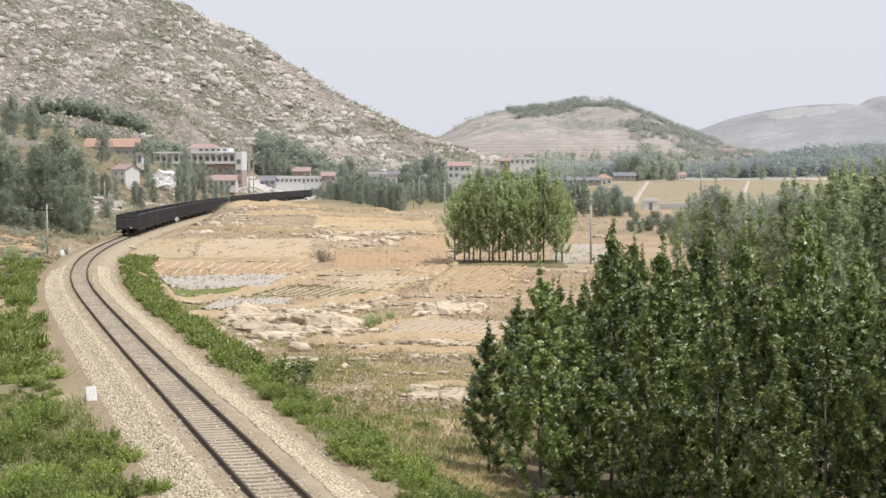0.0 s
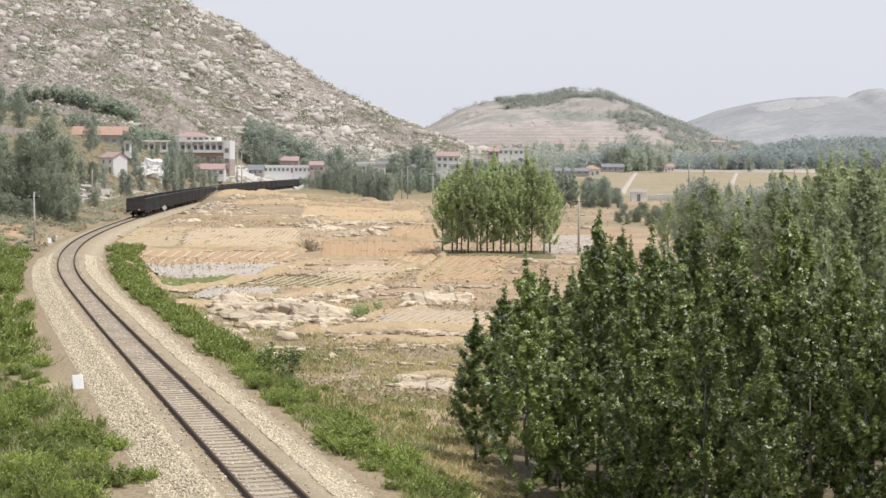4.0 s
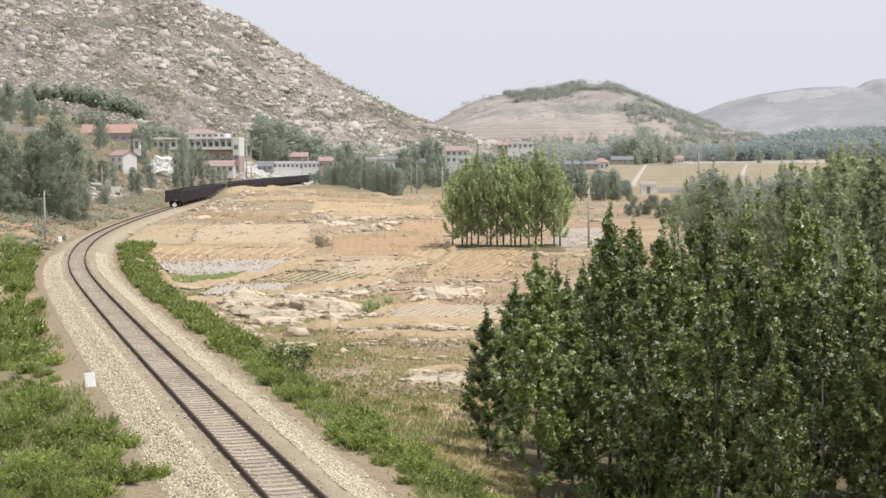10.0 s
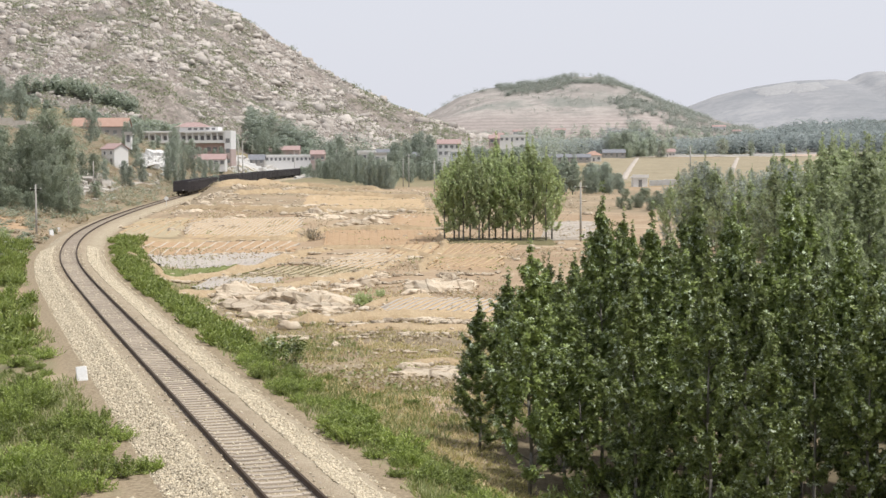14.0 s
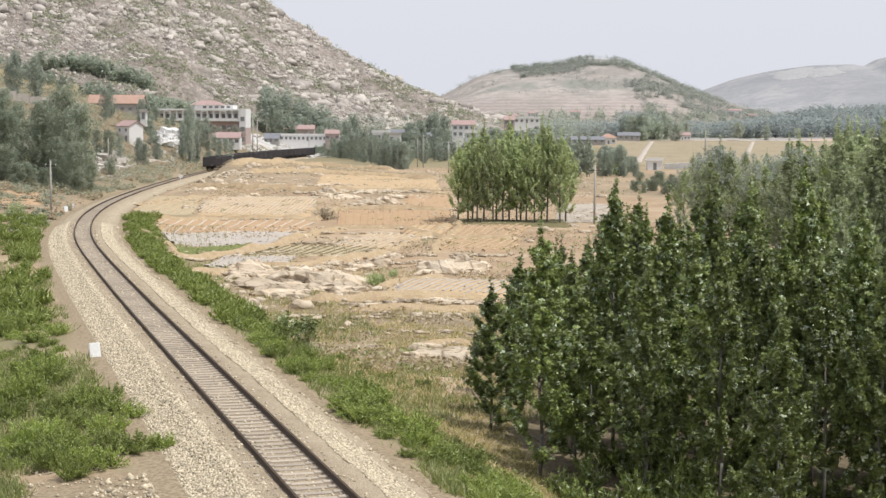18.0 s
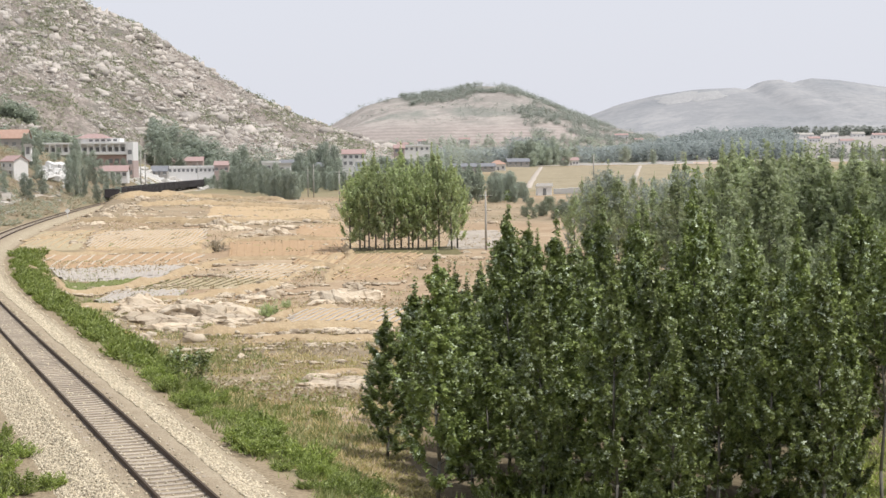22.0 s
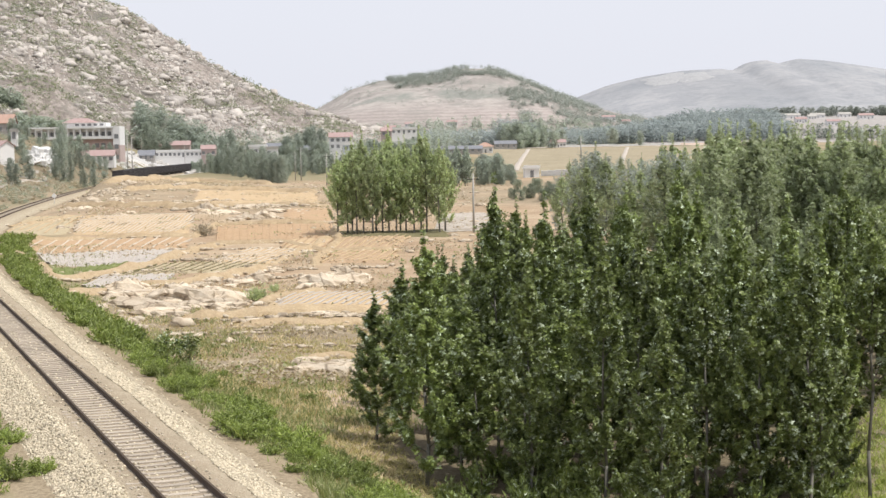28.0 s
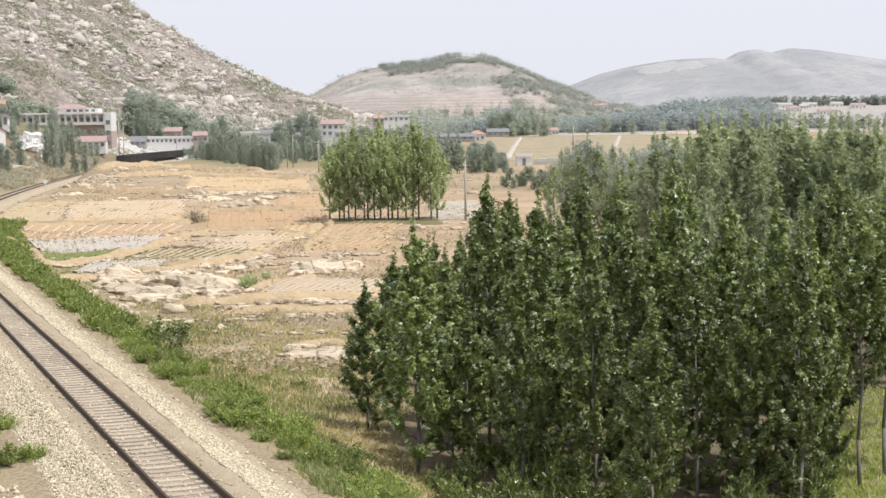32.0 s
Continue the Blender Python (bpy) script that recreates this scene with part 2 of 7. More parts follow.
# ---- ground ----
def ground_z(x, y):
    x, y = np.asarray(x, float), np.asarray(y, float)
    c = beside(x, y)
    right = np.interp(y, [0, 50, 90, 160, 230, 330, 420, 600, 5000], [-2.8, -2.8, -2.4, -1.6, -0.5, 0.6, 0.3, 0, 0])
    right = right + 2.7 * np.exp(-((x + 44) / 20) ** 2 - ((y - 335) / 42) ** 2)
    right = right - 0.7 * step(-2, 8, x) * (1 - step(120, 170, y))
    right = right + np.interp(y, [0, 480, 560, 900, 1400, 5000], [0, 0, 1.4, 6.0, 8.5, 8.5]) * step(20, 62, x)
    right = right + 24 * step(0.17, 0.25, x / np.maximum(y, 1)) * step(1000, 1600, y)
    right = right + (fbm(x / 14, y / 14, 2) - 0.5) * 1.0 * step(55, 90, y) * (1 - step(900, 2000, y))
    left = np.interp(y, [0, 60, 140, 200, 250, 330, 450, 600, 800, 1200], [-1.3, -1.2, -1.0, 0.0, 2.8, 6.0, 7.0, 4.5, 4.5, 6]) * np.where(y > 170, step(-5, -28, c), 1)
    left = left + np.clip(-x - 75, 0, 160) * 0.27 * step(230, 480, y)
    left = left + (fbm(x / 9 + 40, y / 9, 2) - 0.5) * 1.2 * step(-4, -14, c)
    z = np.where(c > 0, right, left)
    edge = np.where(c > 0, step(3.6, 11, c), step(-3.2, -9, c))
    bed = -0.68
    z = bed * (1 - edge) + z * edge
    return np.where(y > 1400, np.minimum(z, 34), z)


def gz(x, y):
    return float(ground_z(x, y))


def ground_material():
    k = Nodes("dry_fields", 0.95, 0, 0.15)
    n1 = k.noise(0.05, 5, 0.6, "World")
    n2 = k.noise(0.5, 6, 0.7, "World", (0.45, 1.0, 1.0))
    n3 = k.noise(7.0, 4, 0.7, "World")
    straw = k.ramp(n2, [(0.25, (0.31, 0.218, 0.142)), (0.5, (0.495, 0.37, 0.248)), (0.75, (0.64, 0.525, 0.392))])
    soil = k.ramp(n2, [(0.3, (0.31, 0.205, 0.13)), (0.7, (0.50, 0.36, 0.235))])
    col = k.mix(k.ramp(n1, [(0.42, (0, 0, 0)), (0.58, (1, 1, 1))]), straw, soil)
    at = k.add("ShaderNodeAttribute", attribute_name="cover")
    sep = k.add("ShaderNodeSeparateColor")
    k.put(at.outputs["Color"], sep.inputs[0])
    green = k.ramp(n2, [(0.3, (0.10, 0.12, 0.05)), (0.7, (0.22, 0.225, 0.11))])
    rough = k.mix(0.5, n2, n3)
    wet = k.add("ShaderNodeMath", operation="MULTIPLY")
    k.put(sep.outputs[0], wet.inputs[0])
    k.put(k.ramp(rough, [(0.38, (0.15, 0.15, 0.15)), (0.56, (1, 1, 1))]), wet.inputs[1])
    col = k.mix(wet.outputs[0], col, green)
    dirt = k.ramp(n3, [(0.3, (0.22, 0.168, 0.108)), (0.7, (0.37, 0.295, 0.2))])
    col = k.mix(sep.outputs[1], col, dirt)
    scrub = k.ramp(n2, [(0.3, (0.21, 0.165, 0.11)), (0.7, (0.37, 0.295, 0.2))])
    col = k.mix(sep.outputs[2], col, scrub)
    # dark brown: painted canopy shade in the grove, scrub on the village slope
    lit = k.add("ShaderNodeAttribute", attribute_name="shade_scrub")
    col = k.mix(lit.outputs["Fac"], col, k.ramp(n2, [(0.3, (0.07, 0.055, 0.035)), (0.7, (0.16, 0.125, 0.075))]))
    col = k.mix(0.22, col, k.ramp(n3, [(0.3, (0.12, 0.09, 0.05)), (0.7, (0.8, 0.7, 0.5))]))
    return k.done(col, n3, 0.6, 0.06)


def build_ground():
    front = np.radians(np.linspace(-22, 24, 260))
    back = np.radians(np.linspace(26, 336, 63))[1:-1]
    ang = np.r_[front, back]
    rad = np.r_[0.0, 4.0, 9.0, 15.0, 20.0, 24.0, np.geomspace(27, 1500, 260), np.geomspace(1600, 4800, 14)]
    a, r = np.meshgrid(ang, rad[1:])
    x, y = np.sin(a) * r, np.cos(a) * r
    z = ground_z(x, y)
    na, nr = len(ang), len(rad) - 1
    v = np.c_[x.ravel(), y.ravel(), z.ravel()]
    v = np.r_[v, [[0, 0, gz(0, 0)]]]
    i, j = np.meshgrid(np.arange(nr - 1), np.arange(na), indexing="ij")
    jj = (j + 1) % na
    q = np.stack([i * na + j, i * na + jj, (i + 1) * na + jj, (i + 1) * na + j], -1).reshape(-1, 4)
    faces = q.tolist() + [(len(v) - 1, k, (k + 1) % na)[::-1] for k in range(na)]
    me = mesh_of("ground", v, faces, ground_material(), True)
    c = beside(v[:, 0], v[:, 1])
    d = v[:, 1]
    X = v[:, 0]
    patch = fbm(X / 6, d / 6)
    green = np.where(c < 0, step(-3.6, -4.4, c) * (1 - step(158, 174, d)) * step(0.42, 0.62, patch),
                     step(3.6, 4.4, c) * (1 - step(8, 15, c)) * (1 - step(190, 230, d)) * 0.8)
    green = np.maximum(green, step(4, 10, X) * (1 - step(60, 110, d)) * step(0.3, 0.6, patch) * 0.7)
    green = np.maximum(green, 0.5 * step(6, 9, c) * (1 - step(74, 98, d)) * (1 - step(2, 5, X)) * step(0.3, 0.6, patch))
    green = np.maximum(green, step(16.5, 18, X) * (1 - step(70, 110, d)))
    green = np.maximum(green, 0.75 * np.exp(-((d - 84 - X * 0.2) / 5) ** 2) * step(5, 9, c) * step(0.2, 0.6, patch))
    green = np.maximum(green, np.where(c < 0, 0.95 * step(200, 260, d), step(380, 460, d)) * step(0.2, 0.45, fbm(X / 40, d / 40)))
    dirt = np.clip((1 - step(3.6, 4.6, np.abs(c))) * (d > -50), 0, 1)
    dirt = np.maximum(dirt, step(-10, -8.5, c) * (c < 0) * (1 - step(43, 46, d)) * step(30, 35, d))
    scrub = np.exp(-((d - 101) / 15) ** 2) * step(6, 12, c) * 1.3 + step(160, 180, d) * (1 - step(560, 640, d)) * step(-3, -8, c)
    scrub = scrub + 0.7 * step(228, 246, d) * (1 - step(345, 370, d)) * step(4, 7, c)
    scrub = np.clip(scrub * np.where(c < 0, 0.8 + 0.2 * step(0.25, 0.6, fbm(X / 7 + 9, d / 7)), step(0.25, 0.6, fbm(X / 7 + 9, d / 7)) * 1.2), 0, 1)
    # grove floor: canopy shade and fallen leaves painted as one dark brown
    shade_scrub = step(1.0, 3.5, X - 1.8 - np.abs(d - 62) * 0.2 + 2) * (1 - step(100, 112, d)) * step(44, 48, d) * (1 - step(17, 18.5, X) * (1 - step(62, 66, d))) * step(0.12, 0.4, patch)
    # village slope: the same brown for its darker scrub
    shade_scrub = np.maximum(shade_scrub, 0.6 * step(185, 225, d) * (1 - step(560, 640, d)) * step(-7, -12, c) * (0.6 + 0.4 * patch))
    lt = me.color_attributes.new("shade_scrub", "FLOAT_COLOR", "POINT")
    lt.data.foreach_set("color", np.repeat(shade_scrub, 4).astype(np.float32))
    at = me.color_attributes.new("cover", "FLOAT_COLOR", "POINT")
    at.data.foreach_set("color", np.c_[green, dirt, scrub, np.ones(len(v))].astype(np.float32).ravel())
    thing("ground", "dry straw-coloured terraced farmland with green banks", "ground", me, kind="structure")


build_ground()


# ---- hills ----
M["leaf_dry"] = leafy("dusty_scrub_leaves", (0.125, 0.135, 0.105), (0.19, 0.198, 0.152), (0.25, 0.25, 0.2), 0.12)

def rock_points(n, r, rough=0.65):
    """Loose angular stones of radius about one: n times twelve corners."""
    g = (1 + 5 ** 0.5) / 2
    base = np.array([(-1, g, 0), (1, g, 0), (-1, -g, 0), (1, -g, 0), (0, -1, g), (0, 1, g), (0, -1, -g), (0, 1, -g), (g, 0, -1), (g, 0, 1), (-g, 0, -1), (-g, 0, 1)])
    base /= np.linalg.norm(base[0])
    p = base[None] * (1 + (r.random((n, 12, 1)) - 0.5) * rough)
    a = r.random(n) * 6.283
    c, s = np.cos(a)[:, None], np.sin(a)[:, None]
    return np.stack([p[..., 0] * c - p[..., 1] * s, p[..., 0] * s + p[..., 1] * c, p[..., 2]], -1)


ICO = np.array([(0, 11, 5), (0, 5, 1), (0, 1, 7), (0, 7, 10), (0, 10, 11), (1, 5, 9), (5, 11, 4), (11, 10, 2), (10, 7, 6), (7, 1, 8),
                (3, 9, 4), (3, 4, 2), (3, 2, 6), (3, 6, 8), (3, 8, 9), (4, 9, 5), (2, 4, 11), (6, 2, 10), (8, 6, 7), (9, 8, 1)])


def tris(name, v, f, material, smooth=False):
    me = bpy.data.meshes.new(name)
    v, f = np.asarray(v, np.float32), np.asarray(f, np.int32)
    me.vertices.add(len(v))
    me.vertices.foreach_set("co", v.ravel())
    me.loops.add(f.size)
    me.loops.foreach_set("vertex_index", f.ravel())
    me.polygons.add(len(f))
    me.polygons.foreach_set("loop_start", np.arange(0, f.size, 3, dtype=np.int32))
    me.polygons.foreach_set("loop_total", np.full(len(f), 3, dtype=np.int32))
    me.materials.append(material)
    me.update(calc_edges=True)
    if smooth:
        me.polygons.foreach_set("use_smooth", [True] * len(f))
    return me


OCTA = np.array([(0, 1, 2), (1, 3, 2), (3, 4, 2), (4, 0, 2), (1, 0, 5), (3, 1, 5), (4, 3, 5), (0, 4, 5)])


def chips(name, xyz, size, material, r):
    """Small eight-sided stones in one mesh."""
    n = len(xyz)
    base = np.array([(1, 0, 0), (0, 1, 0), (0, 0, 0.8), (-1, 0, 0), (0, -1, 0), (0, 0, -0.8)], float)
    p = base[None] * (0.7 + 0.6 * r.random((n, 6, 1)))
    a = r.random((n, 1)) * 6.283
    x, y = p[..., 0] * np.cos(a) - p[..., 1] * np.sin(a), p[..., 0] * np.sin(a) + p[..., 1] * np.cos(a)
    t = r.normal(size=(n, 1)) * 0.5
    p = np.stack([x, y * np.cos(t) - p[..., 2] * np.sin(t), y * np.sin(t) + p[..., 2] * np.cos(t)], -1) * np.asarray(size)[:, None, None] + np.asarray(xyz)[:, None, :]
    return tris(name, p.reshape(-1, 3), (OCTA[None] + (np.arange(n) * 6)[:, None, None]).reshape(-1, 3), material)


def stones(name, xyz, size, material, r, flat=0.6, sink=0.3, rough=0.65):
    """Many loose stones in one mesh."""
    n = len(xyz)
    p = rock_points(n, r, rough) * np.asarray(size)[:, None, None]
    p = p * np.stack([0.8 + r.random(n) * 0.9, 0.75 + r.random(n) * 0.4, flat * (0.7 + r.random(n) * 0.6)], -1)[:, None, :]
    p = p + np.asarray(xyz)[:, None, :]
    p[..., 2] += (np.asarray(size) * flat * (1 - sink * 2))[:, None] * 0.5
    f = (ICO[None] + (np.arange(n) * 12)[:, None, None]).reshape(-1, 3)
    return tris(name, p.reshape(-1, 3), f, material)


def leaf_pieces(pos, size, r, up=0.6, face=None):
    n = len(pos)
    nrm = r.normal(size=(n, 3))
    nrm[:, 2] += up * np.sign(nrm[:, 2])
    if face is not None:
        nrm = nrm * 0.32 + face
    nrm /= np.linalg.norm(nrm, axis=1, keepdims=True)
    u = np.cross(nrm, r.normal(size=(n, 3)))
    u /= np.linalg.norm(u, axis=1, keepdims=True)
    v = np.cross(nrm, u)
    s = (np.asarray(size) * (0.7 + 0.6 * r.random(n)))[:, None]
    return np.stack([pos - u * s * 0.6 - v * s * 0.8, pos - u * s * 0.6 + v * s * 0.8, pos + u * s * 1.1], 1)


def hill_fn(nodes, ridge_y, front, back, power, amp, scale):
    xs = np.array([p[0] for p in nodes], float)
    zs = np.array([p[1] for p in nodes], float)

    def f(x, y):
        top = np.interp(x, xs, zs)
        fx = np.interp(x, [p[0] for p in front], [p[1] for p in front])
        s = np.clip((y - fx) / (ridge_y - fx), 0, 1) ** power
        e = np.clip((back - y) / (back - ridge_y), 0, 1)
        n = (fbm(x / scale, y / scale, 5) - 0.5) * amp * np.clip(top / 40, 0, 1)
        rise = np.clip(s * 4, 0, 1) * (1 - 0.75 * step(0.75, 1.0, s))
        return -4 + (top + 4) * np.minimum(s, e) + n * rise
    return f


def hill_mesh(name, fn, x0, x1, nx, y0, y1, ny, material):
    x, y = np.meshgrid(np.linspace(x0, x1, nx), np.linspace(y0, y1, ny))
    v = np.c_[x.ravel(), y.ravel(), fn(x, y).ravel()]
    i, j = np.meshgrid(np.arange(ny - 1), np.arange(nx - 1), indexing="ij")
    q = np.stack([i * nx + j, i * nx + j + 1, (i + 1) * nx + j + 1, (i + 1) * nx + j], -1).reshape(-1, 4)
    return mesh_of(name, v, q.tolist(), material, True)


def hill_material(name, rock, soil, green, rs, gs, terraces=None):
    k = Nodes(name, 0.95, 0, 0.1)
    n1 = k.noise(rs, 6, 0.7, "World")
    n2 = k.noise(gs, 5, 0.6, "World")
    n3 = k.noise(rs * 6, 3, 0.7, "World")
    col = k.mix(k.ramp(n1, [(0.44, (0, 0, 0)), (0.56, (1, 1, 1))]), soil, rock)
    col = k.mix(k.ramp(n2, [(0.5, (0, 0, 0)), (0.62, (1, 1, 1))]), col, green)
    if terraces:
        w = k.add("ShaderNodeTexWave")
        w.bands_direction = "Z"
        w.inputs["Scale"].default_value, w.inputs["Distortion"].default_value, w.inputs["Detail"].default_value = 0.09, 4.0, 4.0
        k.put(k.where("World"), w.inputs["Vector"])
        z = k.add("ShaderNodeSeparateXYZ")
        k.put(k.where("World"), z.inputs[0])
        low = k.add("ShaderNodeMapRange")
        low.inputs[1].default_value, low.inputs[2].default_value, low.inputs[3].default_value, low.inputs[4].default_value = 40, 58, 0.75, 0
        k.put(z.outputs[2], low.inputs[0])
        col = k.mix(low.outputs[0], col, k.ramp(w.outputs["Fac"], [(0.2, terraces[0]), (0.8, terraces[1])]))
    col = k.mix(0.3, col, k.ramp(n3, [(0.3, tuple(c * 0.55 for c in soil)), (0.7, rock)]))
    big = k.noise(rs * 0.08, 4, 0.6, "World")
    col = k.mix(k.ramp(big, [(0.4, (0.45, 0.45, 0.45)), (0.6, (0, 0, 0))]), col, tuple(c * 0.75 for c in soil))
    return k.done(col, n3, 0.6, 1.0)


HILL_A = hill_fn([(-646.71, 152.06), (-493.1, 136.7), (-397.09, 170.49), (-339.49, 174.33), (-301.08, 165.5),
                  (-262.68, 153.21), (-224.28, 139.77), (-189.71, 128.25), (-170.51, 122.49), (-160.91, 113.66),
                  (-132.11, 103.67), (-109.07, 88.7), (-91.78, 79.09), (-74.5, 67.57), (-55.3, 56.05),
                  (-32.26, 43.76), (-6.91, 34.55), (25.35, 23.41), (63.75, 11.89), (102.15, -1.55)],
                 1050, [(-400, 600), (-150, 620), (-80, 760), (0, 860), (100, 950)], 1500, 1.05, 14, 45)
HILL_BASE = HILL_A


def HILL_A(x, y):
    """The rocky hill with its broken, ledged surface."""
    z = HILL_BASE(x, y)
    a, b = fbm(x / 13 + 3, y / 20, 3), fbm(x / 5 + 9, y / 8, 2)
    return z + ((1 - np.abs(2 * a - 1)) * 4.2 - 3.1 + (np.abs(2 * b - 1)) * 1.5) * step(14, 26, z) * (1 - 0.6 * step(1010, 1045, y))


HILL_B = hill_fn([(-93.12, -4), (-30.58, 46.73), (-6.25, 57.15), (31.97, 78.69), (66.71, 89.81), (122.31, 95.37),
                  (170.95, 104.4), (209.17, 103.01), (247.39, 87.73), (282.14, 71.74), (309.93, 60.62),
                  (379.43, 41.86), (483.66, 24.49), (567.05, -4)],
                 1900, [(-100, 1350), (400, 1400)], 2500, 0.85, 14, 90)
HILL_C = hill_fn([(144.25, -4), (392.96, 63.92), (548.4, 107.44), (629.23, 137.28), (703.84, 154.69), (790.89, 167.13),
                  (877.94, 170.86), (909.03, 165.89), (946.33, 185.78), (983.64, 188.27), (1008.51, 179.56),
                  (1052.03, 190.76), (1114.21, 185.78), (1251.0, 165.89), (1449.97, 142.26), (1885.21, 98.73), (2382.62, -4)],
                 3400, [(100, 2500), (1500, 2600)], 4300, 0.9, 16, 220)

M["hill_a"] = hill_material("granite_hillside", (0.54, 0.482, 0.432), (0.275, 0.238, 0.212), (0.21, 0.208, 0.178), 0.3, 0.04)
# both farther hills have haze in their tones: paler, the far one bluish
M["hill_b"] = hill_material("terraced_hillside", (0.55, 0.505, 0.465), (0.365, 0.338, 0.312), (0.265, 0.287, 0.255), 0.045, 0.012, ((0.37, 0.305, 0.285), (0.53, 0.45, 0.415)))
M["hill_c"] = hill_material("hazed_far_hillside", (0.50, 0.50, 0.508), (0.37, 0.383, 0.403), (0.30, 0.322, 0.348), 0.012, 0.006)
M["boulder"] = (lambda k: k.done(k.vary(k.mix(0.5, k.ramp(k.noise(0.5, 5, 0.7, "World"), [(0.3, (0.39, 0.355, 0.325)), (0.7, (0.68, 0.63, 0.585))]), k.ramp(k.noise(4, 3, 0.7, "World"), [(0.3, (0.36, 0.323, 0.29)), (0.7, (0.78, 0.73, 0.665))])), 0.22, True), k.noise(3, 4, 0.7, "World"), 0.7, 0.15))(Nodes("hill_boulders", 0.95, 0, 0.15))


def build_hills():
    hill = thing("rocky_hill", "steep grey hill strewn with pale granite boulders", "hill", hill_mesh("rocky_hill", HILL_A, -430, 130, 420, 600, 1150, 300, M["hill_a"]), kind="structure")
    r = np.random.default_rng(11)
    n = 160000
    x, y = r.uniform(-420, 60, n), r.uniform(640, 1065, n)
    z = HILL_A(x, y)
    dens = fbm(x / 20, y / 28, 4) + 0.25 * fbm(x / 70 + 5, y / 90, 2)
    keep = (z > 12) & (dens > 0.43 + 0.34 * r.random(n)) & (np.abs(x / y) < 0.36)
    x, y, z = x[keep], y[keep], z[keep]
    size = np.clip(r.lognormal(-0.75, 0.6, len(x)), 0.3, 3.0)
    size = np.where(r.random(len(x)) < 0.008, r.uniform(2.2, 3.8, len(x)), size)
    size = size * np.clip(np.interp(y, [640, 740, 860], [0.5, 0.65, 1.0]), 0.5, 1)
    big = size > 1.25
    tagged(part("hill_boulders", stones("hill_boulders", np.c_[x, y, z][big], size[big], M["boulder"], r, 0.9, 0.6, 1.25), hill), "pale weathered granite boulders", kind="stuff")
    tagged(part("hill_stones", chips("hill_stones", np.c_[x, y, z][~big], size[~big] * 1.2, M["boulder"], r), hill), "small pale granite stones", kind="stuff")
    n = 60000
    x, y = r.uniform(-420, 60, n), r.uniform(640, 1060, n)
    z = HILL_A(x, y)
    keep = (z > 10) & (fbm(x / 18 + 50, y / 26, 4) > 0.36 + 0.26 * r.random(n))
    c = np.c_[x, y, z][keep]
    pos = (c[:, None, :] + r.normal(size=(len(c), 7, 3)) * (1.0, 1.0, 0.4) + (0, 0, 0.5)).reshape(-1, 3)
    x = r.uniform(-330, -30, 60)
    y = r.uniform(1035, 1055, 60)
    q = np.c_[x, y, HILL_A(x, y)]
    pos = np.concatenate([pos, (q[:, None, :] + r.normal(size=(60, 26, 3)) * (1.3, 1.0, 0.9) + (0, 0, 1.4)).reshape(-1, 3)])
    tagged(part("hill_scrub", quads("hill_scrub", leaf_pieces(pos, np.full(len(pos), 0.5), r), M["leaf_dry"]), hill), "low grey-green scrub", kind="stuff")
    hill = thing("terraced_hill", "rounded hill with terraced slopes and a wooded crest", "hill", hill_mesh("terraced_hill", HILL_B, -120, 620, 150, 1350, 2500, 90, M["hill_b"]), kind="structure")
    n = 7000
    x, y = r.uniform(0, 460, n), r.uniform(1500, 1905, n)
    z = HILL_B(x, y)
    crest = (y > 1800) & (x > 78) & (x < 225) & (fbm(x / 26, y / 30, 3) > 0.38)
    keep = crest | ((y > 1860) & (x > 0) & (r.random(n) < 0.07)) | ((x > 195) & (fbm(x / 38, y / 45, 3) > 0.47) & (r.random(n) < 0.7)) | ((x > 310) & (y < 1780) & (r.random(n) < 0.6))
    c = np.c_[x, y, z][keep]
    pos = (c[:, None, :] + r.normal(size=(len(c), 64, 3)) * (2.0, 2.0, 1.6) + (0, 0, 2.0)).reshape(-1, 3)
    n = 2600
    x, y = r.uniform(-10, 460, n), r.uniform(1520, 1900, n)
    z = HILL_B(x, y)
    q = np.c_[x, y, z][(z > 50 + 14 * r.random(n)) & (fbm(x / 40 + 9, y / 40, 3) > 0.52)]
    pos = np.concatenate([pos, (q[:, None, :] + r.normal(size=(len(q), 12, 3)) * (1.5, 1.5, 0.8) + (0, 0, 1.0)).reshape(-1, 3)])
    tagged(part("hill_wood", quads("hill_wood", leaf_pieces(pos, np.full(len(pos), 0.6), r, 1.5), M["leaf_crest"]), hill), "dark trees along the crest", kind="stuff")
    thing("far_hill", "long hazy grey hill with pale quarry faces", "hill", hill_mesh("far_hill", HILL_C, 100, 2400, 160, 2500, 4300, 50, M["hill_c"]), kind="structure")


build_hills()


